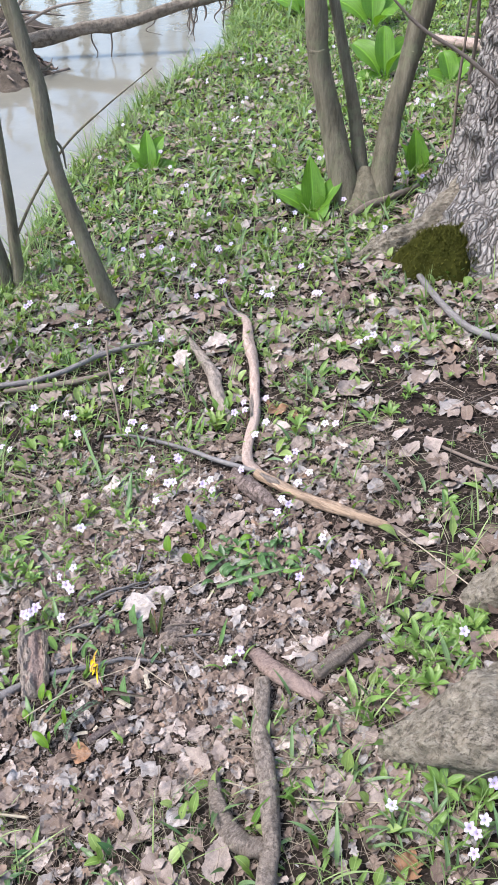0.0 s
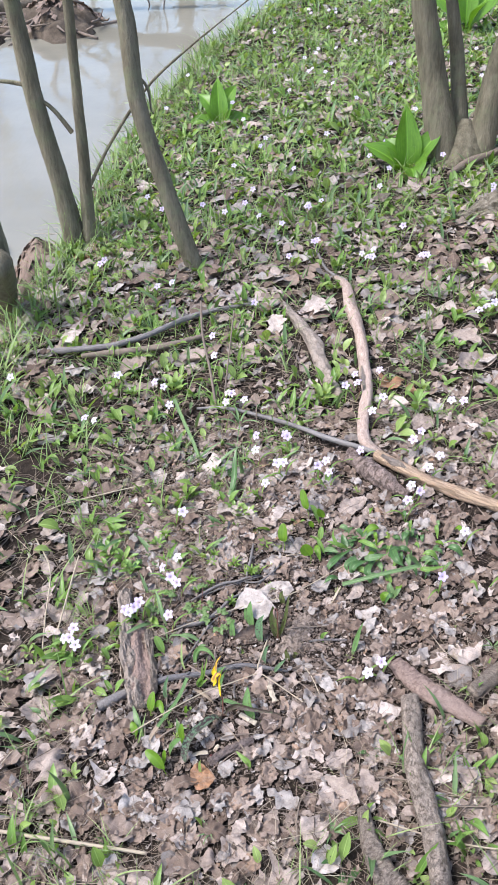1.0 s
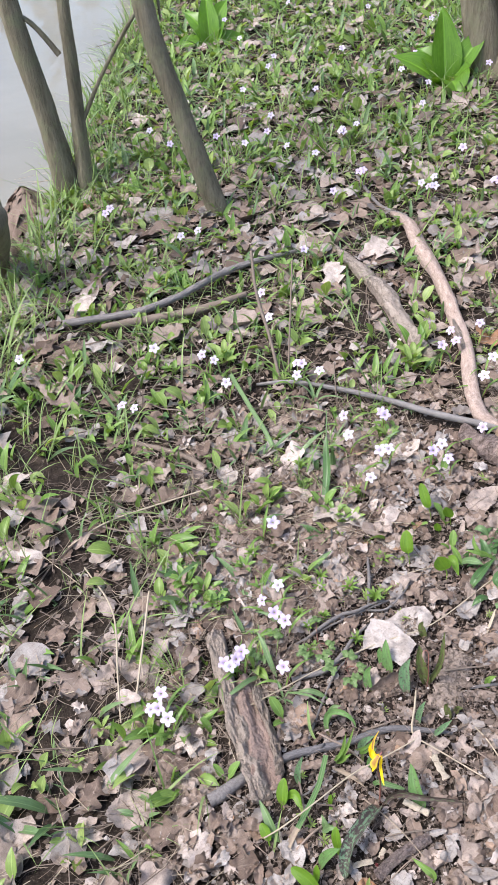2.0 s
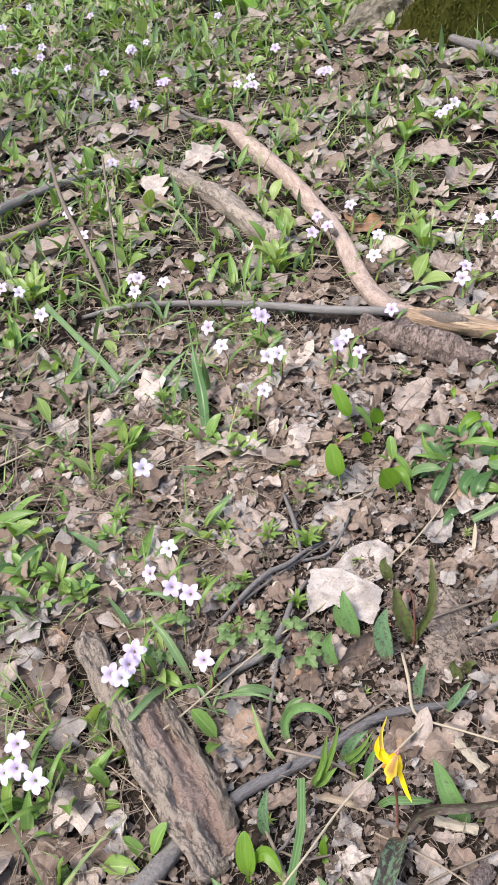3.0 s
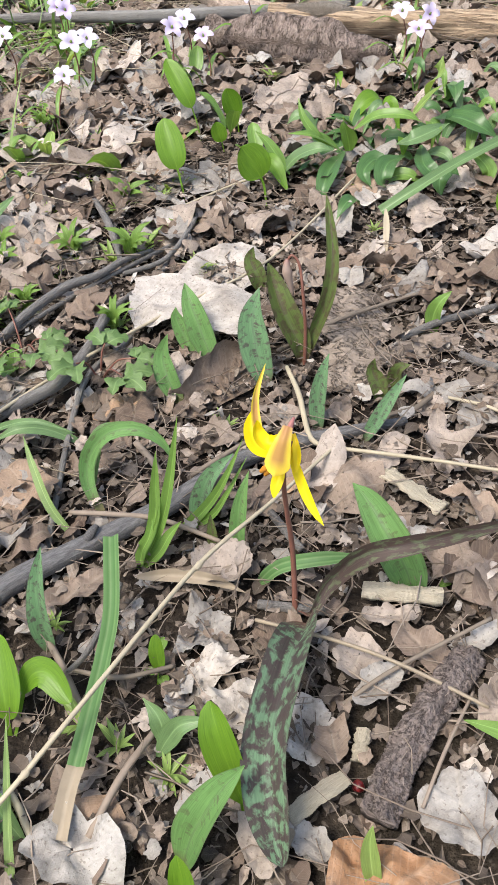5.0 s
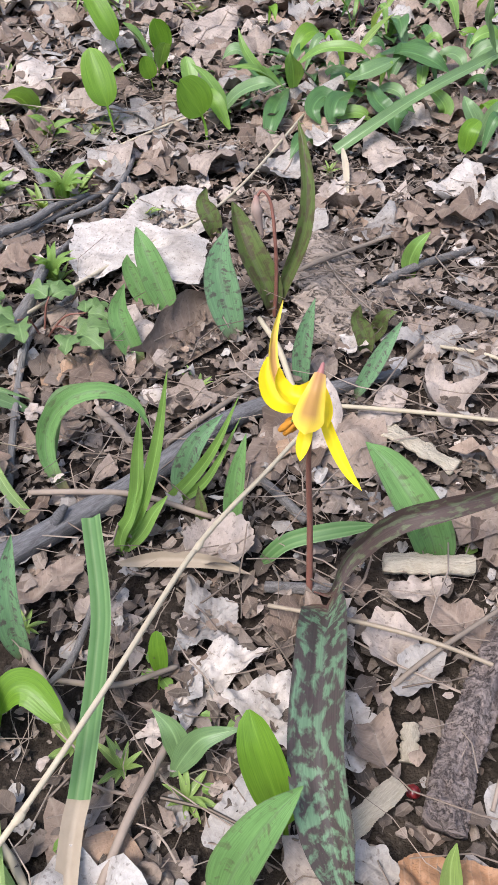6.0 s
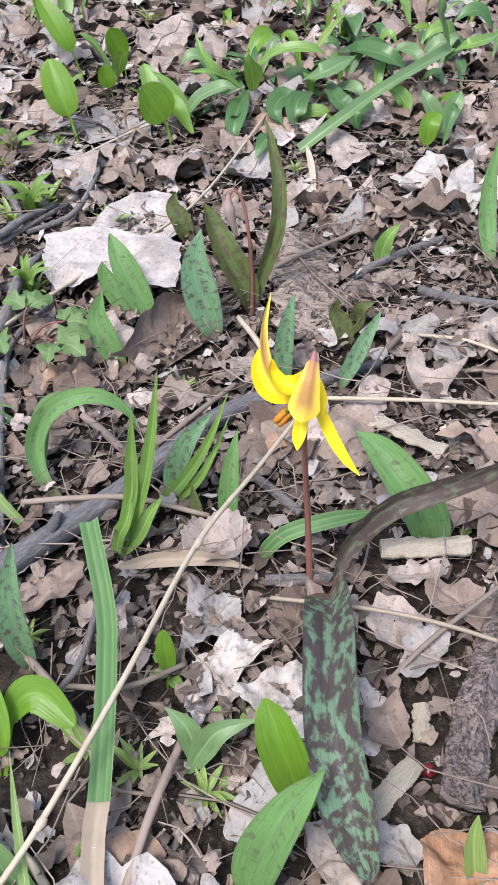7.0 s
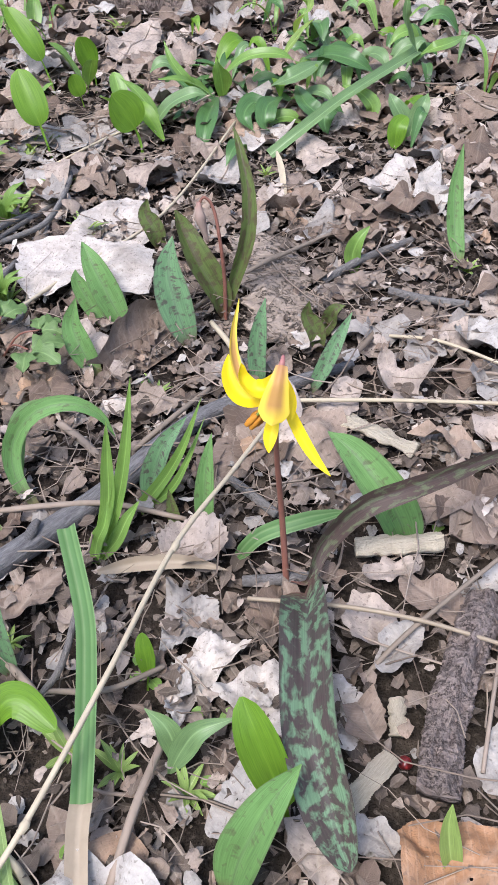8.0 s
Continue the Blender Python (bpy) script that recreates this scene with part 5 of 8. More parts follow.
lily_leaf([(0.0581, 0.1371, 0.0000), (0.0559, 0.1466, 0.0200), (0.0569, 0.1535, 0.0360), (0.0626, 0.1580, 0.0500)], 0.0165, LILY_STAND, "broad mottled " + LL)
lily_leaf([(0.0423, 0.1703, 0.0000), (0.0398, 0.1805, 0.0140), (0.0384, 0.1916, 0.0280), (0.0391, 0.2023, 0.0360)], 0.014, LILY_PALE, "pointed green " + LL)
lily_leaf([(0.0348, 0.1788, 0.0000), (0.0325, 0.1879, 0.0100), (0.0308, 0.1948, 0.0200), (0.0309, 0.1966, 0.0260)], 0.009, LILY_PALE, "small green " + LL)
lily_leaf([(0.0123, 0.1476, 0.0000), (0.0088, 0.1563, 0.0120), (0.0091, 0.1633, 0.0220), (0.0128, 0.1645, 0.0340)], 0.012, LILY_PALE, "rounded green " + LL)
lily_leaf([(0.0982, 0.2199, 0.0000), (0.0958, 0.2227, 0.0120), (0.0941, 0.2288, 0.0200), (0.0958, 0.2295, 0.0280)], 0.011, LILY_OLIVE, "dark green " + LL)
lily_leaf([(0.0639, 0.0920, 0.0000), (0.0643, 0.0960, 0.0140), (0.0668, 0.0978, 0.0300), (0.0713, 0.0999, 0.0420)], 0.0085, LILY_STAND, "narrow mottled " + LL)
lily_leaf([(0.1033, 0.0953, 0.0000), (0.1031, 0.0986, 0.0100), (0.1011, 0.1032, 0.0180), (0.1011, 0.1027, 0.0260)], 0.009, LILY_OLIVE, "small olive " + LL)
lily_leaf([(0.1122, 0.1034, 0.0000), (0.1154, 0.1029, 0.0080), (0.1159, 0.1005, 0.0160), (0.1210, 0.0983, 0.0180)], 0.008, LILY_OLIVE, "small olive " + LL)
lily_leaf([(0.0778, 0.0749, 0.0000), (0.0847, 0.0731, 0.0140), (0.0916, 0.0728, 0.0260), (0.0992, 0.0735, 0.0360)], 0.0075, LILY_STAND, "slender mottled " + LL)
lily_leaf([(0.0441, -0.0187, 0.0000), (0.0445, -0.0133, 0.0120), (0.0389, -0.0067, 0.0280), (0.0380, 0.0096, 0.0360), (0.0371, 0.0225, 0.0380)], 0.0165, LILY_PALE, "broad faintly mottled " + LL)
lily_leaf([(0.2101, 0.1000, 0.0000), (0.2162, 0.1126, 0.0140), (0.2224, 0.1218, 0.0340), (0.2278, 0.1257, 0.0540)], 0.0095, LILY_PALE, "narrow grey-green " + LL)
lily_leaf([(0.1637, 0.1337, 0.0000), (0.1634, 0.1365, 0.0100), (0.1650, 0.1349, 0.0200), (0.1714, 0.1339, 0.0260)], 0.009, GREEN, "small fresh " + LL)
lily_leaf([(-0.0164, 0.0620, 0.0000), (-0.0135, 0.0660, 0.0120), (-0.0086, 0.0642, 0.0280), (0.0013, 0.0626, 0.0380)], 0.0095, LILY_STAND, "mottled " + LL)
lily_leaf([(-0.0084, 0.0353, 0.0000), (-0.0078, 0.0394, 0.0140), (-0.0046, 0.0423, 0.0300), (0.0002, 0.0454, 0.0420)], 0.0075, LILY_PALE, "slim green " + LL)
lily_leaf([(-0.0155, 0.0471, 0.0000), (-0.0147, 0.0507, 0.0080), (-0.0140, 0.0542, 0.0160)], 0.005, LILY_OLIVE, "small brown young " + LL)
lily_leaf([(-0.0956, 0.0289, 0.0000), (-0.0967, 0.0328, 0.0160), (-0.0949, 0.0369, 0.0340), (-0.0903, 0.0404, 0.0500)], 0.0095, LILY_STAND, "narrow mottled " + LL)

# other blades near the lily
blade("arching_leaf", "arching grey-green leaf bending to the ground", [(-0.0511, 0.0909, 0.0000), (-0.0539, 0.1024, 0.0100), (-0.0509, 0.1081, 0.0220), (-0.0428, 0.1038, 0.0360), (-0.0306, 0.0960, 0.0400), (-0.0215, 0.0891, 0.0340), (-0.0179, 0.0840, 0.0240)], 0.0080, LILY_PALE, "lance", 0.5, (-0.2, -0.6, 0.75))
blade("arching_leaf", "green blade lying low behind the lily stem", [(-0.0066, 0.0208, 0.0020), (0.0006, 0.0167, 0.0120), (0.0123, 0.0085, 0.0180), (0.0288, 0.0014, 0.0180)], 0.0062, SEDGE_GREEN, "blunt", 0.3, (-0.2, -0.5, 0.8))
blade("front_leaf", "bright green rounded leaf on a curved stalk", [(-0.0588, -0.0694, 0.0000), (-0.0575, -0.0653, 0.0120), (-0.0601, -0.0612, 0.0280), (-0.0616, -0.0554, 0.0420), (-0.0609, -0.0486, 0.0500)], 0.0125, GREEN_LIVELY, "spoon", 0.35, (-0.5, -0.4, 0.75))
blade("front_leaf", "pale grey-green pointed leaf with a purple tinge", [(-0.0834, -0.0709, 0.0000), (-0.0779, -0.0699, 0.0180), (-0.0694, -0.0707, 0.0360), (-0.0605, -0.0720, 0.0480)], 0.0135, LILY_PALE, "lily", 0.5, (-0.6, -0.2, 0.75))
blade("front_leaf", "small bright green upright leaf", [(-0.0305, -0.1082, 0.0000), (-0.0315, -0.1043, 0.0140), (-0.0315, -0.1016, 0.0240), (-0.0305, -0.1002, 0.0320)], 0.0062, GREEN_YELLOW, "lance", 0.5)
blade("grass_blade", "long grey-green blade leaning over leaves", [(-0.0705, 0.5978, 0.0000), (-0.0907, 0.6618, 0.0200), (-0.1148, 0.7199, 0.0350), (-0.1453, 0.8003, 0.0500)], 0.008, GREEN_GREY, "strap", 0.4, None, None, 0.02, "grass")
blade("stalked_leaf", "long-stalked drooping green leaf", [(0.0094, 0.6158, 0.0900), (0.0029, 0.5644, 0.0600), (-0.0001, 0.5263, 0.0300), (-0.0141, 0.4712, 0.0060)], 0.013, GREEN_DEEP, "spoon", 0.4, None, None, 0.03, "leaf")
blade("arching_leaf", "grey-green lance leaf leaning in the litter", [(-0.1273, -0.0359, 0.0000), (-0.1338, -0.0242, 0.0140), (-0.1399, -0.0093, 0.0220), (-0.1469, 0.0055, 0.0260)], 0.012, GREEN_GREY, "lance", 0.5)
blade("front_leaf", "broad bright green leaf low over dry leaves", [(-0.0827, -0.1043, 0.0000), (-0.0900, -0.0996, 0.0180), (-0.1017, -0.0900, 0.0300), (-0.1162, -0.0810, 0.0340)], 0.017, GREEN_LIVELY, "spoon", 0.35)
blade("front_leaf", "small upright green leaf among dry leaves", [(-0.0911, -0.0905, 0.0000), (-0.0886, -0.0879, 0.0120), (-0.0871, -0.0841, 0.0220), (-0.0864, -0.0789, 0.0300)], 0.0085, GREEN_LIVELY, "spoon", 0.35)
blade("arching_leaf", "green pointed leaf lying by the bark", [(0.0408, -0.0998, 0.0000), (0.0412, -0.0965, 0.0120), (0.0319, -0.0899, 0.0180), (0.0209, -0.0798, 0.0200)], 0.009, GREEN, "lance", 0.4)
blade("arching_leaf", "thin arching grass-like leaf", [(-0.0992, 0.1537, 0.0120), (-0.0855, 0.1398, 0.0300), (-0.0689, 0.1267, 0.0380), (-0.0529, 0.1159, 0.0320)], 0.0035, GREEN_GREY, "lance", 0.5)
blade("arching_leaf", "thin green leaf bent over the branch", [(-0.0669, 0.0823, 0.0000), (-0.0743, 0.0947, 0.0140), (-0.0758, 0.1098, 0.0260), (-0.0754, 0.1251, 0.0340)], 0.0045, GRASS, "lance", 0.5)
blade("arching_leaf", "thin upright green leaf", [(-0.1341, -0.0470, 0.0000), (-0.1292, -0.0352, 0.0160), (-0.1242, -0.0246, 0.0300), (-0.1199, -0.0165, 0.0440)], 0.0035, GRASS, "grass", 0.5)
for k, pts in enumerate(([(-0.0492, 0.0543, 0.0000), (-0.0388, 0.0578, 0.0200), (-0.0362, 0.0589, 0.0400), (-0.0351, 0.0590, 0.0580)], [(-0.0481, 0.0534, 0.0000), (-0.0364, 0.0558, 0.0200), (-0.0313, 0.0539, 0.0460), (-0.0263, 0.0552, 0.0750)], [(-0.0469, 0.0541, 0.0000), (-0.0401, 0.0517, 0.0080), (-0.0344, 0.0518, 0.0160), (-0.0289, 0.0514, 0.0220)], [(-0.0485, 0.0544, 0.0000), (-0.0463, 0.0546, 0.0100), (-0.0432, 0.0532, 0.0180), (-0.0400, 0.0550, 0.0260)], [(-0.0209, 0.0658, 0.0000), (-0.0123, 0.0597, 0.0160), (-0.0065, 0.0539, 0.0340), (0.0006, 0.0520, 0.0540)], [(-0.0206, 0.0655, 0.0000), (-0.0119, 0.0568, 0.0120), (-0.0061, 0.0529, 0.0260), (0.0048, 0.0558, 0.0400)])):
    blade("grass_blade", "fresh green grass blade", pts, 0.0054 if k != 5 else 0.004, GREEN, "lance" if k < 4 else "grass", 0.6, None, None, 0.02, "grass", "grass blades by the lily")
SEDGE = thing("sedge_blade", "striped green sedge blade with a dry straw-coloured foot", "grass", at=(0, 0, 0))
SEDGE_C = on_ground([(-0.1161, -0.0471, 0.0100), (-0.1083, -0.0359, 0.0160), (-0.1028, -0.0295, 0.0180)])
SEDGE.location = SEDGE_C[0]
part("dry_foot", blade_mesh("dry_foot", SEDGE_C - SEDGE_C[0], 0.0066, "strap", 0.5, 12, 7), DRY_SHEATH, SEDGE, "bleached dry lower end")
part("green_blade", blade_mesh("green_blade", on_ground([(-0.1033, -0.0304, 0.0185), (-0.0922, -0.0149, 0.0220), (-0.0805, 0.0029, 0.0240), (-0.0712, 0.0193, 0.0270), (-0.0606, 0.0470, 0.0340)]) - SEDGE_C[0], 0.0066, "strap", 0.5, 26, 7), SEDGE_GREEN, SEDGE)
blade("strap_leaf", "long pale green strap leaf lying over the rosette", [(0.2039, 0.2532, 0.0100), (0.2278, 0.2483, 0.0220), (0.2677, 0.2505, 0.0300), (0.3440, 0.2639, 0.0300)], 0.0075, GREEN_GREY, "strap", 0.5)
blade("dry_strip", "tan dry leaf strip rolled at its tip", [(-0.0530, 0.0440, 0.0080), (-0.0400, 0.0350, 0.0110), (-0.0270, 0.0240, 0.0120), (-0.0170, 0.0130, 0.0100)], 0.0058, DRY_SHEATH, "lance", 0.6)
blade("dry_grass_leaf", "pale dry blade hanging down", [(0.1999, 0.2424, 0.0180), (0.1889, 0.2239, 0.0140), (0.1739, 0.2014, 0.0020)], 0.004, STRAW, "lance", 0.3)


def dead_leaf(label, at, size, yaw, kind, mat, curl=0.3, lift_by=0.008, category="dead leaf", tilt=(0.0, 0.0)):
    """One dry leaf of its own with lobes, ragged edge and curl. kind as in the litter."""
    rng = np.random.default_rng(int(abs(at[0]) * 1e4 + abs(at[1]) * 3e3) % 9973)
    kind = {0: 5, 3: 4}.get(kind, kind)
    nu, nv = (10, 84) if kind > 3 else (26, 9)
    v, f, uv = dead_leaf_batch(rng, np.zeros(1), np.zeros(1), np.full(1, 0.02), kind, nu, nv, calm=0.9 if kind == 1 else 0.5 if kind == 2 else 0.3)
    v = v / 0.02
    v = v - v.mean(0)
    tip = v[9 * 84] - v[9 * 84 + 42] if kind > 3 else v[26 * 9 - 5] - v[4]
    a = math.atan2(tip[1], tip[0])
    m = Matrix.Rotation(radians(yaw) - a, 3, "Z")
    v = v @ np.array(m).T
    v[:, 2] *= 0.8
    v[:, 2] += curl * (v[:, 0] ** 2 + 0.6 * v[:, 1] ** 2)
    v = v * size * (0.86 if at[1] < 0.4 else 1.0)
    v[:, 2] += v[:, 0] * (0.085 + tilt[0]) + v[:, 1] * (0.03 + tilt[1])
    me = mesh_from("dead_leaf", v, f, uv)
    ob = part("dead_leaf", me, mat)
    ob.location = (at[0], at[1], gz(*at) + lift_by)
    CLEAR.append(v[:, :2] * 0.9 + np.array(at))
    if kind == 5 and size > 0.028:
        w = np.concatenate([v[84 * k + 42][None] for k in range(8, 1, -1)] + [v[84 * k][None] for k in range(1, 9)]) + (0, 0, 0.0005)
        part("midrib", tube_mesh("midrib", w, (0.0009 * size / 0.04, 0.0007 * size / 0.04, 0.0003), 24, 6), LITTER_PALE if mat is not PALE_LEAF else mat, ob, "raised midrib")
    return tagged(ob, label, category)


BL = "bleached pale grey-beige dead leaf lying flat"
TAN = "tan dry leaf with curled edges on the litter"
def near_leaf(at, size, yaw, kind, mat, curl, lab):
    dead_leaf(lab, at, size, yaw, kind, mat, curl)


def torn_leaf(label, corners, mat, lift_by=0.006, jag=0.03, warp=0.006, seed=0, rim=0.0):
    """A flat dead leaf torn to a many-cornered outline, with a ragged edge and slow waves."""
    g = np.random.default_rng(seed)
    c = np.array(corners, float)
    mid = c.mean(0)
    k = np.linspace(0, len(c), 110, endpoint=False)
    i, f = k.astype(int), (k % 1)[:, None]
    e = c[i] * (1 - f) + c[(i + 1) % len(c)] * f - mid
    w = g.normal(0, 1, 110)
    e = e * (1 + jag * (0.6 * w + 0.6 * np.roll(w, 1) + 0.7 * np.roll(w, 3)))[:, None]
    size = np.abs(e).max()
    q = np.linspace(0.02, 1, 14)[:, None, None]
    p = q * e[None]
    h = warp * fbm(np.concatenate([p / size * 1.6 + seed, 0 * p[..., :1]], -1), 4, seed) + rim * q[..., 0] ** 3 * size
    x, y = p[..., 0] + mid[0], p[..., 1] + mid[1]
    v = np.stack([p[..., 0], p[..., 1], ground_z(x, y) - gz(*mid) + h], -1)
    uv = np.stack([0.5 + p[..., 0] / size / 2, 0.5 + p[..., 1] / size / 2], -1)
    ob = part("dead_leaf", mesh_from("dead_leaf", v.reshape(-1, 3), grid_faces(14, 110, True), uv.reshape(-1, 2)), mat)
    ob.location = (*mid, gz(*mid) + lift_by)
    CLEAR.append(np.stack([x, y], -1).reshape(-1, 2))
    return tagged(ob, label, "dead leaf")


def curled_leaf(label, a, b, radius, sweep, mat, seed=0):
    """A dead leaf rolled to a trough along the line from a to b; sweep: from and to, in degrees."""
    a, b = on_ground([a, b])
    n, m = 40, 16
    u, th = np.meshgrid(np.linspace(0, 1, n), np.radians(np.linspace(*sweep, m)), indexing="ij")
    d = (b - a) / np.linalg.norm(b - a)
    back = np.array([-d[1], d[0], 0.0])
    r = radius * (0.55 + 0.45 * np.sin(np.pi * np.clip(u, 0.08, 0.92))) * (1 + 0.18 * fbm(np.stack([u * 5, th, 0 * u], -1), 3, seed))
    v = (u[..., None] * (b - a)) + back * (r * np.sin(th))[..., None] + np.array([0, 0, 1.0]) * (r * (1 - np.cos(th)))[..., None]
    v = v + d * (0.006 * fbm(np.stack([th * 1.5, u * 2, 0 * u], -1), 3, seed + 4))[..., None]
    ob = part("dead_leaf", mesh_from("dead_leaf", v.reshape(-1, 3), grid_faces(n, m), np.stack([u, 0.5 + th / 8], -1).reshape(-1, 2)), mat)
    ob.location = a
    CLEAR.append((v + a).reshape(-1, 3)[:, :2])
    return tagged(ob, label, "dead leaf")


torn_leaf(BL, [(0.047, 0.252), (0.080, 0.270), (0.108, 0.269), (0.117, 0.251), (0.099, 0.222), (0.071, 0.228)], PALE_LEAF, 0.006, 0.012, 0.005, 1)
torn_leaf(BL, [(0.029, 0.255), (0.013, 0.226), (0.010, 0.207), (0.023, 0.206), (0.034, 0.208), (0.040, 0.190), (0.058, 0.171), (0.083, 0.205), (0.069, 0.226), (0.057, 0.242)], PALE_LEAF, 0.014, 0.018, 0.005, 2)
torn_leaf("grey torn dead leaf lying flat", [(-0.036, 0.024), (-0.027, 0.006), (-0.035, -0.007), (-0.054, 0.003)], LITTER_GREY, 0.006, 0.025, 0.007, 3)
torn_leaf(BL, [(-0.052, -0.001), (-0.038, -0.005), (-0.030, -0.016), (-0.054, -0.017), (-0.069, -0.028), (-0.064, -0.012)], PALE_LEAF, 0.008, 0.025, 0.008, 4)
torn_leaf("broad bleached dead leaf split beneath the lily leaf", [(-0.051, -0.021), (-0.027, -0.023), (-0.013, -0.044), (-0.012, -0.056), (-0.028, -0.064), (-0.045, -0.040)], PALE_LEAF, 0.006, 0.02, 0.007, 5)
torn_leaf("rusty brown dead leaf with clear veins", [(-0.037, -0.090), (-0.029, -0.091), (-0.019, -0.103), (-0.008, -0.118), (-0.018, -0.136), (-0.036, -0.134), (-0.046, -0.119), (-0.047, -0.102)], ORANGE_LEAF, 0.010, 0.006, 0.006, 6, 0.12)
curled_leaf("dark brown dead leaf curled into a trough", (0.010, 0.136, 0.001), (0.070, 0.150, 0.002), 0.015, (-25, 110), LITTER_BROWN, 3)
curled_leaf("tan dead leaf standing rolled in the litter", (0.118, 0.124, 0.001), (0.168, 0.117, 0.002), 0.010, (-40, 70), LITTER_PALE, 5)
near_leaf((0.2438, 0.1863), 0.052, 10, 2, PALE_LEAF, 0.1, "bleached holed dead leaf with ragged lobes")
near_leaf((0.0781, 0.0552), 0.04, 20, 3, LITTER_PALE, 0.2, TAN)
near_leaf((0.1081, 0.0497), 0.04, 70, 2, LITTER_PALE, 0.3, TAN)
near_leaf((0.0998, 0.1020), 0.022, 30, 2, PALE_LEAF, 0.2, BL)
near_leaf((-0.0198, 0.0298), 0.030, -15, 0, LITTER_PALE, 0.9, "tan dry leaf rolled at its tip")
near_leaf((0.0060, -0.1010), 0.030, 60, 3, LITTER_GREY, 0.2, "grey dead leaf scrap")
near_leaf((-0.0437, -0.0841), 0.028, 120, 3, LITTER_GREY, 0.4, "grey lobed dead leaf")
near_leaf((-0.0654, -0.0533), 0.03, 30, 3, LITTER_GREY, 0.3, "grey-brown torn dead leaf")
near_leaf((-0.0765, 0.0505), 0.034, 10, 3, LITTER_BROWN, 0.3, "brown dead leaf scrap")
near_leaf((0.2338, 0.4499), 0.06, 30, 0, LITTER_PALE, 0.3, TAN)
near_leaf((0.2273, 0.2348), 0.05, 60, 3, LITTER_PALE, 0.4, TAN)
near_leaf((0.0087, -0.0330), 0.030, 40, 3, LITTER_PALE, 0.3, TAN)
near_leaf((0.0320, -0.0434), 0.030, 100, 3, LITTER_BROWN, 0.3, "brown dead leaf scrap")
near_leaf((0.0081, -0.0472), 0.026, 20, 3, LITTER_GREY, 0.3, "grey dead leaf scrap")
near_leaf((0.0296, -0.0236), 0.028, 160, 3, LITTER_PALE, 0.3, TAN)
near_leaf((-0.0179, -0.0576), 0.022, 70, 3, LITTER_BROWN, 0.4, "dark brown dead leaf scrap")
near_leaf((-0.0559, -0.0780), 0.028, 50, 3, LITTER_PALE, 0.4, TAN)
near_leaf((0.0513, -0.0502), 0.030, 0, 3, LITTER_GREY, 0.3, "grey dead leaf scrap")
near_leaf((0.1640, 0.2524), 0.045, 30, 0, LITTER_GREY, 0.8, "grey curled dead leaf")
near_leaf((0.3515, 0.2080), 0.05, 80, 0, LITTER_BROWN, 0.6, "brown dead leaf under the strap leaves")
near_leaf((0.2167, 0.2725), 0.045, 5, 3, PALE_LEAF, 0.1, BL)
def far_leaf(at, size, yaw, kind, mat, curl, lab):
    if not in_patch(*at):
        dead_leaf(lab, at, size, yaw, kind, mat, curl)


far_leaf((-0.2967, 0.2356), 0.095, 30, 2, LITTER_PALE, 0.2, "large pale lobed dead leaf")
far_leaf((-0.3492, 0.2201), 0.07, 70, 1, LITTER_PALE, 0.3, TAN)
far_leaf((-0.1640, 0.5803), 0.05, 100, 0, PALE_LEAF, 0.2, BL)
far_leaf((-0.0852, 0.6311), 0.045, 20, 0, PALE_LEAF, 0.3, BL)
far_leaf((-0.3155, 0.4787), 0.05, 80, 0, LITTER_GREY, 0.8, "grey curled dead leaf")
far_leaf((0.2345, 0.4513), 0.06, 40, 0, LITTER_PALE, 0.3, TAN)
far_leaf((0.0293, 0.9939), 0.05, 10, 0, LITTER_PALE, 0.3, TAN)
far_leaf((0.1721, 0.7599), 0.05, 40, 0, LITTER_PALE, 0.5, TAN)
far_leaf((0.1881, 1.2514), 0.045, 0, 0, LITTER_PALE, 0.6, TAN)
far_leaf((-0.3776, 1.4151), 0.055, 5, 0, PALE_LEAF, 0.4, BL)
far_leaf((0.1104, 1.6117), 0.06, 150, 1, PALE_LEAF, 0.3, BL)
far_leaf((-0.0823, 0.4763), 0.04, 20, 0, LITTER_PALE, 0.5, TAN)
far_leaf((-0.0640, 0.3715), 0.04, 100, 1, LITTER_PALE, 0.3, TAN)
far_leaf((-0.2650, 0.5486), 0.05, 20, 0, LITTER_BROWN, 0.5, "brown dead leaf lying flat")
far_leaf((0.3963, 0.8117), 0.055, 80, 1, ORANGE_LEAF, 0.8, "rusty orange lobed oak leaf")
far_leaf((0.5544, 0.9000), 0.085, 10, 0, LITTER_PALE, 0.3, "large tan dead leaf")
far_leaf((0.4036, 0.6873), 0.065, 50, 0, LITTER_PALE, 0.4, TAN)
far_leaf((0.2329, 0.4607), 0.055, 60, 3, LITTER_PALE, 0.3, TAN)
far_leaf((-0.0642, 0.3597), 0.04, 20, 2, LITTER_GREY, 0.3, "grey ragged dead leaf")
far_leaf((0.2162, 0.2755), 0.032, 0, 3, PALE_LEAF, 0.1, BL)
far_leaf((0.5489, 0.6469), 0.06, 30, 0, LITTER_PALE, 0.5, TAN)
far_leaf((0.5776, 0.9150), 0.055, 0, 0, PALE_LEAF, 0.4, BL)
far_leaf((0.6561, 0.6199), 0.06, 40, 0, LITTER_PALE, 0.4, TAN)
far_leaf((0.5615, 0.5050), 0.05, 60, 0, LITTER_GREY, 0.5, "grey dead leaf with a dark edge")
far_leaf((0.4221, 0.2126), 0.065, 70, 1, LITTER_GREY, 0.4, "grey-brown lobed dead leaf")
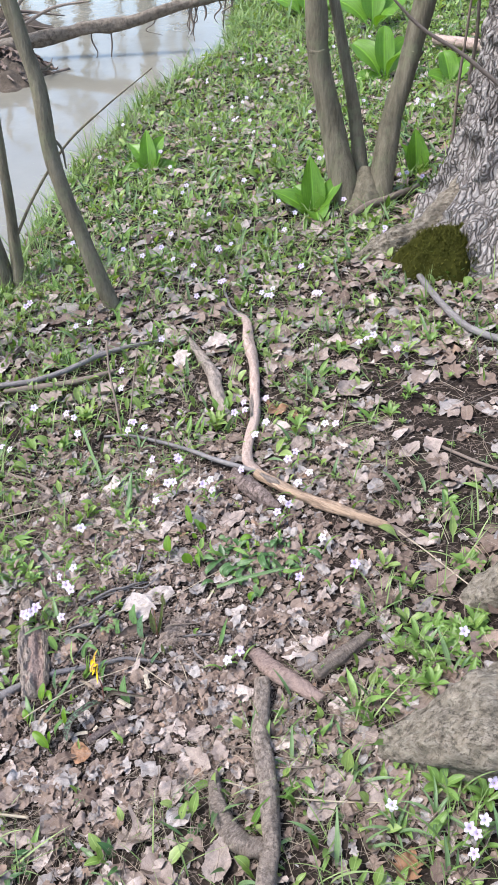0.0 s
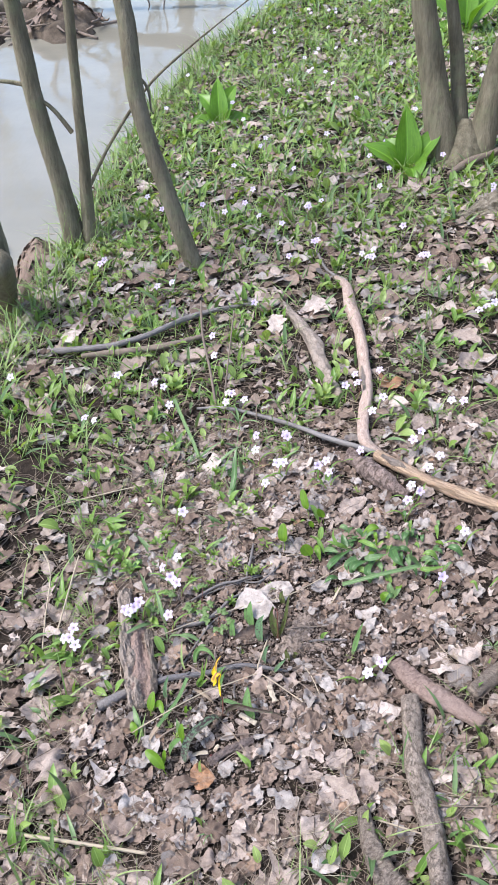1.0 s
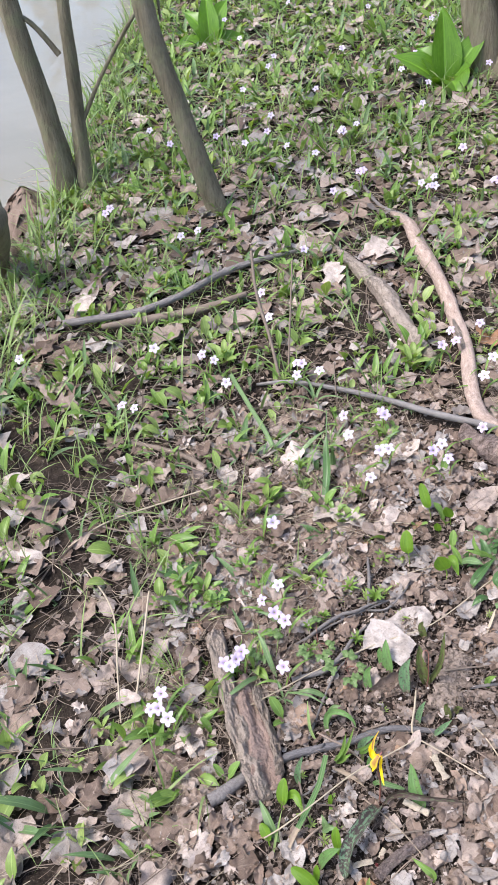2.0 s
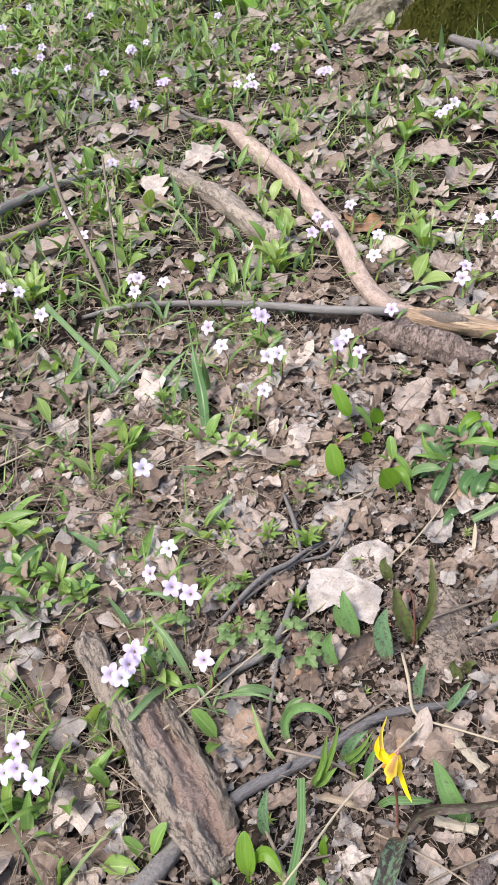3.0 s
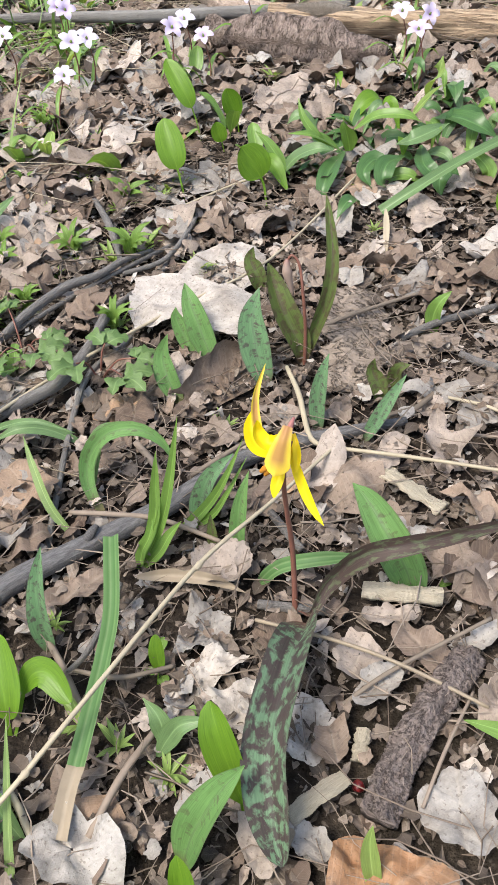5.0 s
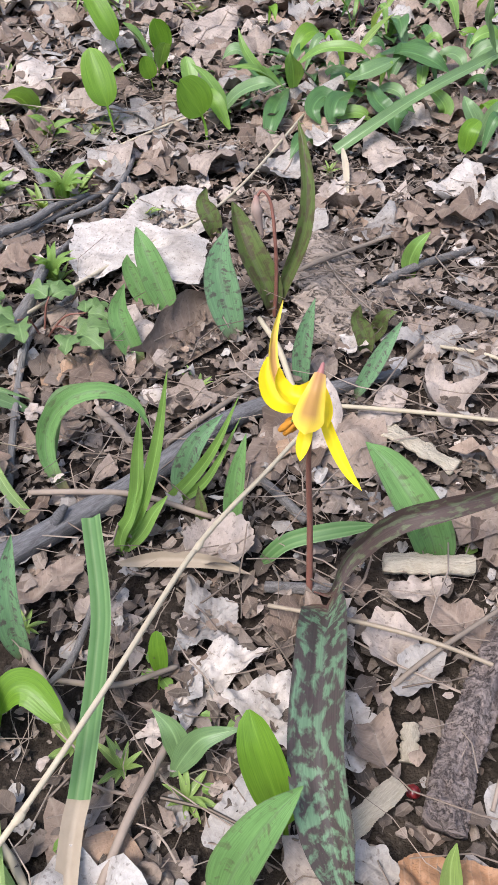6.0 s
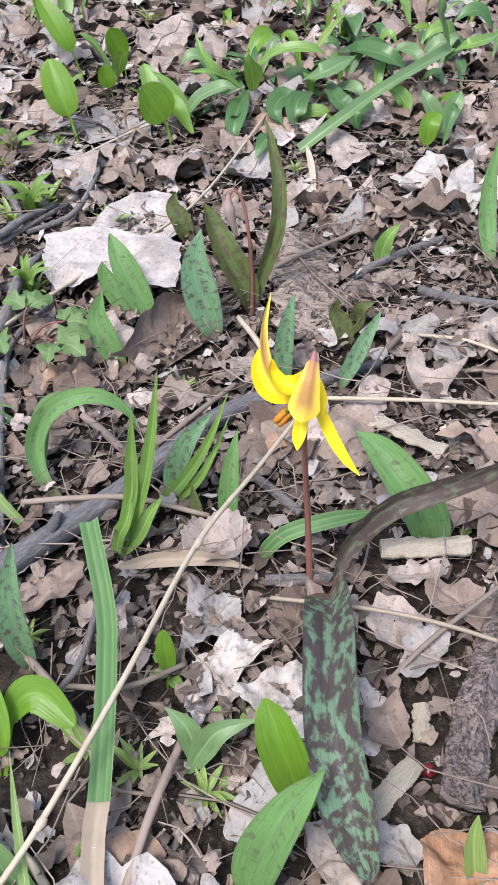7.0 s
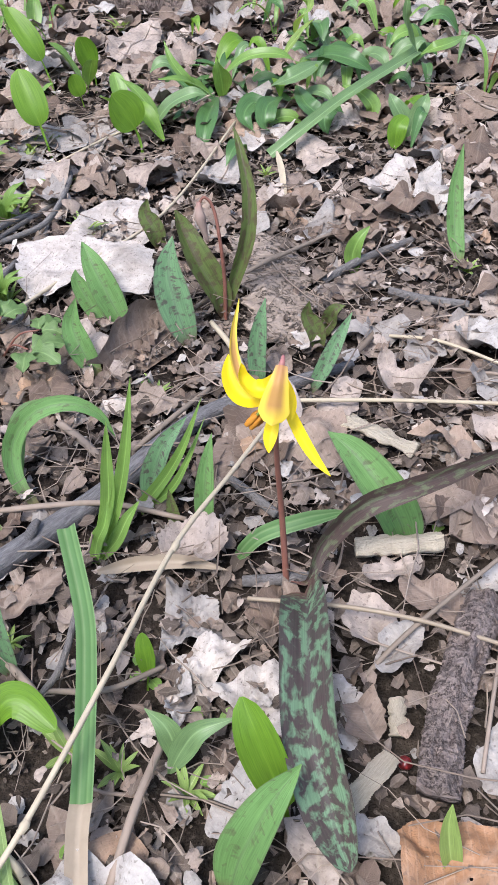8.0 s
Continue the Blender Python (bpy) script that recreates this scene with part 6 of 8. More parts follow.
far_leaf((0.3896, 0.3209), 0.05, 120, 0, PALE_LEAF, 0.4, BL)
far_leaf((0.4979, -0.3546), 0.075, 70, 1, ORANGE_LEAF, 0.6, "orange-tan lobed oak leaf")
far_leaf((0.4059, -0.1508), 0.05, 20, 2, LITTER_PALE, 0.3, TAN)
far_leaf((0.1502, -0.2458), 0.055, 50, 0, PALE_LEAF, 0.5, BL)
far_leaf((0.0811, -0.2758), 0.09, 20, 1, LITTER_PALE, 0.4, "large lobed tan oak leaf")
far_leaf((0.1262, -0.1179), 0.06, 0, 2, LITTER_PALE, 0.3, TAN)
far_leaf((0.3785, -0.2543), 0.06, 40, 0, LITTER_PALE, 0.6, TAN)
far_leaf((0.2126, -0.3270), 0.07, 80, 0, LITTER_PALE, 0.5, TAN)
far_leaf((-0.0251, -0.0213), 0.05, 60, 0, LITTER_GREY, 0.4, "grey dead leaf lying flat")
far_leaf((-0.3028, 0.0230), 0.07, 20, 0, LITTER_PALE, 0.4, TAN)
far_leaf((-0.2680, -0.0803), 0.09, 120, 1, LITTER_PALE, 0.3, "large pale lobed dead leaf")
far_leaf((-0.1754, -0.1036), 0.05, 60, 2, PALE_LEAF, 0.3, BL)
far_leaf((0.1764, -0.0941), 0.05, 30, 0, LITTER_PALE, 0.4, TAN)
far_leaf((0.0910, -0.1527), 0.06, 150, 2, LITTER_GREY, 0.4, "grey ragged dead leaf")
far_leaf((0.3513, 0.8492), 0.07, 130, 1, ORANGE_LEAF, 0.7, "rusty orange lobed oak leaf")
far_leaf((0.1202, 1.6371), 0.06, 0, 1, PALE_LEAF, 0.4, BL)
far_leaf((-0.5084, 1.6274), 0.07, 10, 1, ORANGE_LEAF, 0.6, "rusty dead leaf by the sapling")
far_leaf((0.6494, 0.1959), 0.08, 30, 0, LITTER_BROWN, 0.5, "brown dead leaf by the root")
far_leaf((0.8986, 1.3512), 0.08, 30, 1, LITTER_PALE, 0.5, TAN)
far_leaf((0.8857, 2.1894), 0.08, 0, 0, PALE_LEAF, 0.4, BL)


# chips, bark and berries by the lily
def slab(name, label, pts, width, thick, mat, seed=0, category="bark", ragged=0.16, parent=None, hollow=0.0, relief=1.0):
    """A flat, worn piece of bark or wood along a line, with a rough top and broken ends."""
    p = on_ground(pts)
    o = p[0].copy()
    n, m = 150, 37
    c = spline(p - o, n)
    t = np.gradient(c, axis=0)
    t /= np.linalg.norm(t, axis=1, keepdims=True)
    s = np.cross(t, (0.05, 0, 1.0))
    s /= np.linalg.norm(s, axis=1, keepdims=True)
    g = np.random.default_rng(seed)
    u, v = np.linspace(0, 1, n), np.linspace(-1, 1, m)
    e = 1 + ragged * sum(np.sin(u * q + r) for q, r in zip(g.uniform(5, 40, 5), g.uniform(0, 6, 5))) * 0.4 + g.normal(0, 0.03, n)
    e[0], e[-1] = 0.55, 0.45
    lat = 0.5 * width * e[:, None] * v
    run = np.linalg.norm(p[-1] - p[0])
    q = np.stack([u[:, None] * run * 0.35 + 0 * lat, lat, 0 * lat], -1) / width
    rel = fbm(q * 3.2, 5, seed) + 0.35 * (0.3 - np.abs(fbm(q * np.array([13.0, 6.0, 1.0]), 3, seed + 3)))
    topz = thick * (np.sqrt(np.clip(1 - v**2 * 0.9, 0, 1))[None] - hollow * np.exp(-((v[None] + 0.15) / 0.4) ** 2) * np.sin(np.pi * u)[:, None] + 0.75 * relief * rel - 0.5 * np.clip(fbm(q * 2.0, 2, seed + 9) - 0.35, 0, 1))
    upper = c[:, None] + s[:, None] * lat[..., None] + np.array([0, 0, 1.0]) * topz[..., None]
    lower = c[:, None] + s[:, None] * (lat * 0.9)[..., None] - np.array([0, 0, 1.0]) * 0.25 * thick
    ring = np.concatenate([upper, lower[:, ::-1]], 1)
    ring = np.concatenate([ring.mean(1, keepdims=True)[:1].repeat(2 * m, 1), ring, ring.mean(1, keepdims=True)[-1:].repeat(2 * m, 1)], 0)
    ob = part(name, mesh_from(name, ring.reshape(-1, 3), grid_faces(n + 2, 2 * m, True), np.stack(np.meshgrid(np.linspace(0, 1, n + 2), np.linspace(0, 1, 2 * m), indexing="ij"), -1).reshape(-1, 2)), mat, parent, label if parent else "")
    CLEAR.append((ring.reshape(-1, 3) + o)[:, :2])
    ob.location = o - np.array(parent.location) if parent else o
    return ob if parent else tagged(ob, label, category)


slab("bark_piece", "dark purplish-brown curved piece of bark", [(-0.0193, -0.0901, 0.0060), (-0.0004, -0.0760, 0.0080), (0.0251, -0.0631, 0.0080), (0.0470, -0.0528, 0.0060)], 0.0135, 0.0055, BARK_DARK, 3, "bark", 0.07, relief=0.55)
slab("bark_piece", "flat weathered grey-brown piece of bark beneath the bud", [(0.1422, 0.1871, 0.0060), (0.1172, 0.1441, 0.0070), (0.0937, 0.1070, 0.0050)], 0.036, 0.003, BARK_PALE, 21, "bark", 0.14)
slab("wood_chip", "pale fibrous split wood chip", [(0.0259, -0.0078, 0.0080), (0.0374, -0.0172, 0.0090), (0.0522, -0.0266, 0.0080)], 0.0085, 0.004, CHIP_WOOD, 5, "wood chip", 0.08, relief=0.35)
slab("wood_chip", "pale splintered flat piece of wood", [(0.0706, 0.0517, 0.0080), (0.0749, 0.0322, 0.0090), (0.0818, 0.0133, 0.0070)], 0.0085, 0.002, CHIP_WOOD, 6, "wood chip", 0.25, relief=0.35)
slab("wood_chip", "thin tan wood shaving with a pointed end", [(-0.0455, -0.0765, 0.0090), (-0.0349, -0.0756, 0.0120), (-0.0217, -0.0732, 0.0090)], 0.0068, 0.0012, CHIP_WOOD, 7, "wood chip", 0.08, relief=0.35)
slab("wood_chip", "small upright tan wood chip", [(-0.0131, -0.0684, 0.0040), (-0.0066, -0.0607, 0.0080)], 0.0055, 0.002, CHIP_WOOD, 8, "wood chip", 0.15, relief=0.35)
SHELL = thing("rotten_log_shell", "hollow grey-brown shell of a rotten log, pitted and reddish inside", "log", at=(-0.15, 0.11, gz(-0.15, 0.11)))
slab("bark_rim", "grey ridge of old bark", [(-0.1955, 0.2640, 0.0100), (-0.1800, 0.1750, 0.0160), (-0.1640, 0.0920, 0.0170), (-0.1420, 0.0120, 0.0080)], 0.026, 0.010, BARK_LOG, 9, parent=SHELL, ragged=0.10)
slab("rotten_wood", "reddish rotten inner wood with pits", [(-0.1560, 0.1850, 0.0080), (-0.1460, 0.1220, 0.0120), (-0.1380, 0.0690, 0.0125), (-0.1330, 0.0240, 0.0040)], 0.038, 0.009, BARK_RED, 10, parent=SHELL, ragged=0.14, hollow=0.9)
slab("bark_rim", "pale flaking bark along the edge", [(-0.1420, 0.1650, 0.0090), (-0.1290, 0.1150, 0.0120), (-0.1200, 0.0700, 0.0110), (-0.1190, 0.0420, 0.0060)], 0.012, 0.008, BARK_LOG, 12, parent=SHELL, ragged=0.22)

BR = (-0.0176, -0.0759)
me = bpy.data.meshes.new("berry")
bm = bmesh.new()
bmesh.ops.create_icosphere(bm, subdivisions=3, radius=0.0022)
for vert in bm.verts:
    vert.co *= 1 + 0.18 * noise.noise(vert.co * 700)
bm.to_mesh(me)
bm.free()
me.polygons.foreach_set("use_smooth", [True] * len(me.polygons))
ob = part("red_berry", me, BERRY)
ob.location = (BR[0], BR[1], gz(*BR) + 0.004)
tagged(ob, "small dark red shrivelled berry on the soil", "berry")

# straws and twigs round the lily
SL = "long pale straw stem lying over the litter"
STRAW_A = stick("straw_stem", SL, [(-0.1435, -0.0348, 0.0140), (-0.1204, -0.0303, 0.0280), (-0.0811, -0.0102, 0.0340), (-0.0338, 0.0214, 0.0280), (0.0098, 0.0425, 0.0220), (0.0550, 0.0648, 0.0160)], (0.0009, 0.00095, 0.00095, 0.00095, 0.0009, 0.0008), STRAW, 0.05, 60, 8, 1, category="straw")
for pts in ([(-0.1218, -0.0309, 0.0275), (-0.1200, -0.0304, 0.0282), (-0.1186, -0.0298, 0.0286)], [(-0.0360, 0.0198, 0.0282), (-0.0339, 0.0211, 0.0280), (-0.0320, 0.0222, 0.0278)]):
    stub("stem_node", STRAW_A, pts, (0.0010, 0.0014, 0.0010), STRAW, 6)
stick("straw_stem", "pale straw stem lying across the leaves", [(0.0563, 0.0667, 0.0140), (0.0785, 0.0481, 0.0140), (0.0977, 0.0307, 0.0140), (0.1282, 0.0044, 0.0120)], (0.0010, 0.0010, 0.0009, 0.0009), STRAW, 0.05, 40, 8, 2, category="straw")
stick("straw_stem", "thick pale straw bent behind the lily", [(0.0686, 0.1356, 0.0120), (0.0614, 0.1093, 0.0140), (0.0529, 0.0823, 0.0100), (0.0572, 0.0679, 0.0120)], (0.0012, 0.0015, 0.0014, 0.0010), STRAW, 0.05, 30, 8, 3, category="straw")
def twig(pts, r, mat, lab, k):
    stick("twig" if mat in (TWIG, BARK_GREY) else "dry_stalk", lab, pts, (r, r * 1.05, r * 0.9), mat, 0.07, 30, 7, 30 + k, category="twig")


twig([(0.0863, 0.3281, 0.0080), (0.1389, 0.3328, 0.0120), (0.1831, 0.3326, 0.0120), (0.2262, 0.3396, 0.0120)], 0.0008, STRAW, SL, 1)
twig([(0.0750, 0.1581, 0.0060), (0.1149, 0.1599, 0.0120), (0.1728, 0.1615, 0.0100)], 0.0012, TWIG, "thin dark twig leaning on leaves", 2)
twig([(-0.0203, -0.0022, 0.0120), (0.0002, -0.0266, 0.0150), (0.0167, -0.0481, 0.0150), (0.0356, -0.0766, 0.0120)], 0.0008, DRY_SHEATH, "thin reddish straw on the leaves", 3)
twig([(-0.0069, -0.0474, 0.0060), (0.0139, -0.0473, 0.0120), (0.0577, -0.0484, 0.0160)], 0.0009, TWIG, "thin grey twig slanting over leaves", 4)
twig([(-0.0937, 0.0123, 0.0100), (-0.0827, 0.0161, 0.0140), (-0.0617, 0.0376, 0.0160)], 0.0012, BARK_GREY, "bent grey twig on the leaves", 5)
twig([(-0.0922, 0.0129, 0.0100), (-0.0768, -0.0008, 0.0120), (-0.0563, -0.0032, 0.0080)], 0.0010, TWIG, "thin brown twig on the leaves", 6)
twig([(-0.1069, -0.0489, 0.0060), (-0.0906, -0.0378, 0.0120), (-0.0705, -0.0235, 0.0080)], 0.0014, NEEDLE, "thick dry tan stalk on leaves", 7)
twig([(-0.0960, 0.0371, 0.0060), (-0.0945, 0.0178, 0.0080), (-0.0930, -0.0058, 0.0060)], 0.0014, NEEDLE, "pinkish brown dry stalk on leaves", 8)
twig([(-0.0095, 0.0897, 0.0060), (0.0131, 0.0923, 0.0100), (0.0409, 0.1003, 0.0080)], 0.0012, TWIG, "dark reddish twig beside the grey branch", 9)
twig([(-0.0220, 0.1251, 0.0060), (-0.0200, 0.1074, 0.0060), (-0.0184, 0.0925, 0.0040)], 0.0018, NEEDLE, "short reddish-brown stick among leaves", 10)
twig([(0.1598, 0.1049, 0.0060), (0.1643, 0.0897, 0.0070), (0.1808, 0.0704, 0.0050)], 0.0022, BARK_GREY, "short smooth grey stick", 11)
twig([(0.1394, 0.1338, 0.0060), (0.1675, 0.1336, 0.0080), (0.2043, 0.1312, 0.0060)], 0.0022, BARK_GREY, "grey twig under the leaves", 12)
twig([(0.0271, 0.2742, 0.0060), (0.0540, 0.2707, 0.0100), (0.0833, 0.2952, 0.0120), (0.0969, 0.3152, 0.0100)], 0.0016, BARK_GREY, "bent grey twig beside the pale leaf", 13)
twig([(0.0155, 0.0524, 0.0040), (0.0141, 0.0363, 0.0080), (0.0160, 0.0248, 0.0060)], 0.0020, BARK_GREY, "short smooth grey stick", 14)
twig([(-0.0129, 0.0096, 0.0040), (0.0009, -0.0025, 0.0060), (0.0159, -0.0106, 0.0040)], 0.0022, BARK_GREY, "short grey stick by the lily's foot", 15)
twig([(-0.0662, 0.0937, 0.0080), (-0.0494, 0.0785, 0.0120), (-0.0315, 0.0668, 0.0100), (-0.0122, 0.0454, 0.0060)], 0.0012, NEEDLE, "thin bent brown stalk", 16)
twig([(-0.1269, -0.0187, 0.0060), (-0.1250, -0.0293, 0.0080), (-0.1241, -0.0393, 0.0040)], 0.0014, STRAW, "pale dry stalk on the leaves", 17)
twig([(0.1320, 0.0777, 0.0060), (0.1419, 0.0552, 0.0100), (0.1524, 0.0236, 0.0080)], 0.0009, STRAW, "thin pale stalk on the leaves", 18)
twig([(0.1137, 0.0562, 0.0060), (0.1298, 0.0376, 0.0100), (0.1476, 0.0197, 0.0080)], 0.0009, NEEDLE, "thin brown stalk on the leaves", 19)
twig([(-0.0043, -0.0940, 0.0080), (0.0125, -0.0825, 0.0120), (0.0356, -0.0681, 0.0100)], 0.0007, NEEDLE, "thin upright brown stalk", 20)
twig([(-0.2099, 0.1296, 0.0120), (-0.1511, 0.1410, 0.0140), (-0.0452, 0.1859, 0.0140), (0.0400, 0.2161, 0.0120), (0.1122, 0.2347, 0.0140), (0.2204, 0.3036, 0.0120)], 0.0009, STRAW, "very long thin straw stem", 21)
twig([(-0.0987, 0.2240, 0.0050), (-0.0363, 0.2512, 0.0080), (0.0239, 0.2744, 0.0080), (0.1011, 0.3001, 0.0060)], 0.0015, BARK_GREY, "thin bent grey twig", 22)
twig([(-0.0906, 0.0629, 0.0040), (-0.0322, 0.1774, 0.0080), (0.0101, 0.2130, 0.0060), (0.0781, 0.3034, 0.0040)], 0.0016, BARK_GREY, "thin grey twig in the litter", 23)
twig([(-0.2080, 0.0220, 0.0060), (-0.1884, 0.0293, 0.0080), (-0.1601, 0.0477, 0.0080)], 0.0085, BARK_GREY, "smooth grey end of a branch under the bark", 24)
twig([(-0.4312, 0.5416, 0.0080), (-0.3363, 0.4840, 0.0120), (-0.2218, 0.4703, 0.0120), (-0.1348, 0.4349, 0.0080)], 0.0016, TWIG, "thin twig over the leaves", 25)
twig([(-0.3338, 0.7033, 0.0060), (-0.2489, 0.6540, 0.0080), (-0.1978, 0.6109, 0.0040)], 0.005, TWIG, "short dark stick in the soil", 26)
twig([(-0.3965, 0.4204, 0.0100), (-0.3423, 0.3118, 0.0300), (-0.3281, 0.1964, 0.0300), (-0.3224, 0.1353, 0.0200)], 0.0013, STRAW, "bent dry straw stalk", 27)
twig([(-0.2857, 0.3221, 0.0500), (-0.2926, 0.2525, 0.0400), (-0.3026, 0.1756, 0.0200), (-0.3112, 0.1244, 0.0000)], 0.0016, STRAW, "standing dry straw stalk", 28)
twig([(-0.4277, 0.4672, 0.0100), (-0.3663, 0.5054, 0.0150), (-0.2551, 0.5311, 0.0200), (-0.1486, 0.5594, 0.0150)], 0.0013, STRAW, SL, 29)
twig([(-0.3391, -0.1819, 0.0100), (-0.2501, -0.2004, 0.0140), (-0.1652, -0.2160, 0.0140), (-0.1001, -0.2252, 0.0080)], 0.0028, STRAW, "thick pale dry stalk on the leaves", 30)
twig([(0.2254, -0.1925, 0.0100), (0.3170, -0.2290, 0.0150), (0.4057, -0.2468, 0.0150), (0.5112, -0.2555, 0.0100)], 0.0013, STRAW, SL, 31)
twig([(0.5744, 0.3758, 0.0100), (0.6389, 0.2711, 0.0200), (0.6986, 0.1776, 0.0200), (0.7601, 0.1141, 0.0100)], 0.0014, STRAW, SL, 32)
twig([(0.8151, 1.4642, 0.0200), (0.8447, 1.2562, 0.0300), (0.8931, 1.1014, 0.0300), (0.9818, 1.0204, 0.0200)], 0.010, BARK_GREY, "grey crooked branch by the tree root", 33)
twig([(0.7292, 0.6267, 0.0100), (0.8034, 0.5475, 0.0120), (0.8579, 0.5102, 0.0100)], 0.004, TWIG, "dark twig on bare soil", 34)
twig([(0.6568, 1.9443, 0.0200), (0.7230, 2.0000, 0.0300), (0.8120, 2.0589, 0.0300), (0.9360, 2.1820, 0.0200)], 0.012, TWIG, "dark dead branch at the foot of the stems", 35)
twig([(0.2059, 1.5785, 0.0060), (0.2339, 1.4146, 0.0100), (0.2856, 1.3377, 0.0120)], 0.004, BARK_GREY, "thin grey twig on the leaves", 36)
# dead upright stalks in the middle
for k, (pts, r) in enumerate((([(-0.0525, 0.8192, 0.0000), (-0.0655, 0.8800, 0.0600), (-0.0844, 0.9482, 0.1200), (-0.0882, 1.0018, 0.1800)], 0.0035), ([(-0.0354, 0.8419, 0.0000), (-0.0260, 0.8997, 0.0600), (-0.0101, 0.9976, 0.1500)], 0.002), ([(0.0426, 0.7224, 0.0000), (0.0431, 0.7559, 0.0300), (0.0441, 0.7889, 0.0500)], 0.0014))):
    stick("standing_stalk", "thin dead stalk standing in the litter", pts, (r, r * 0.9, r * 0.8), TWIG, 0.08, 30, 7, 80 + k, category="stalk")


# spring beauties: white and pink five-petalled flowers
def spring_beauty(mat, name="spring_beauty", label="", h=0.05, lean=(0.0, 0.0)):
    top = thing(name, label, "flower", "spring beauties")
    pts = [(0, 0, -0.006), (0.006, 0.003, 0.5 * h), (lean[0], lean[1], h)]
    part("stem", tube_mesh("stem", pts, (0.0007, 0.0006, 0.0005), 10, 5), RED_STEM, top)
    axis = Vector((-0.25, -0.55, 0.8)).normalized()
    q = axis.to_track_quat("Z", "Y").to_matrix()
    c = Vector((lean[0], lean[1], h))
    me = None
    for k in range(5):
        a = 2 * math.pi * k / 5
        if me is None:
            p = [(0.0006, 0, 0), (0.0042, 0, 0.0022), (0.0078, 0, 0.0026), (0.0108, 0, 0.0012)]
            me = blade_mesh("petal", p, 0.0070, "tepal", 0.2, 8, 5, (0, 0, 1))
            me.materials.append(mat)
        ob = new("petal", me)
        ob.parent = top
        ob.matrix_basis = Matrix.Translation(c) @ q.to_4x4() @ Matrix.Rotation(a, 4, "Z")
    for d, l in ((0.9, 0.055), (3.6, 0.045)):
        d = np.array([math.cos(d), math.sin(d), 0])
        line = [(0, 0, 0), d * 0.2 * l + (0, 0, 0.45 * l), d * 0.55 * l + (0, 0, 0.62 * l), d * 0.95 * l + (0, 0, 0.5 * l)]
        part("leaf", blade_mesh("leaf", line, 0.0042, "lance", 0.4, 10, 3, (-0.2, -0.3, 0.9)), GREEN, top, "narrow green leaf")
    p = [c, c + axis * 0.0014, c + axis * 0.003]
    part("flower_centre", tube_mesh("flower_centre", p, (0.001, 0.0012, 0.0004), 6, 6, 0.2), GREEN_YELLOW, top)
    return top


protos = [
    spring_beauty(WHITE_PETAL, "spring_beauty", "white five-petalled spring beauty flower on a thin stem", 0.05),
    spring_beauty(PINK_PETAL, "spring_beauty", "pale pink spring beauty flower on a thin stem", 0.05),
    spring_beauty(WHITE_PETAL, "spring_beauty", "white spring beauty flower leaning on its stem", 0.045, (0.012, -0.006)),
]
HEADS_A = [(0.4971, 1.3717, 0.0500), (0.3625, 1.4251, 0.0500), (0.1880, 1.7570, 0.0500), (0.2035, 1.5084, 0.0500), (0.6275, 1.1016, 0.0500), (0.5854, 1.0582, 0.0500), (0.6833, 1.0085, 0.0500), (0.2680, 0.8338, 0.0500), (0.2676, 0.7979, 0.0500), (0.2437, 0.7953, 0.0500), (0.3234, 0.8350, 0.0500), (0.2942, 0.6922, 0.0500), (0.3233, 0.7304, 0.0500), (0.4629, 0.6998, 0.0500), (0.4892, 0.7011, 0.0500), (0.3919, 0.6002, 0.0500), (0.3693, 0.5882, 0.0500), (0.4113, 0.5213, 0.0500), (0.3836, 0.4883, 0.0500), (0.3594, 0.4461, 0.0500), (0.3332, 0.4013, 0.0500), (0.3447, 0.4427, 0.0500), (0.2606, 0.5677, 0.0500), (0.1878, 0.5396, 0.0500), (0.1701, 0.5305, 0.0500)]
HEADS_B = [(0.1908, 0.5033, 0.0450), (0.0887, 0.5491, 0.0500), (0.1030, 0.5490, 0.0500), (0.0451, 0.5931, 0.0500), (0.0671, 0.4840, 0.0450), (0.0148, 0.7612, 0.0500), (-0.0121, 0.7991, 0.0500), (-0.0263, 0.8005, 0.0500), (0.1069, 0.6359, 0.0500), (0.0528, 0.6647, 0.0400), (-0.0991, 0.4267, 0.0500), (-0.0989, 0.2962, 0.0450), (-0.0918, 0.2491, 0.0450), (-0.1069, 0.2647, 0.0400), (-0.1026, 0.1685, 0.0450), (-0.1661, 0.1939, 0.0500), (-0.1550, 0.1935, 0.0500), (-0.1796, 0.1880, 0.0450), (-0.1673, 0.1748, 0.0450), (-0.1152, 0.2922, 0.0450)]
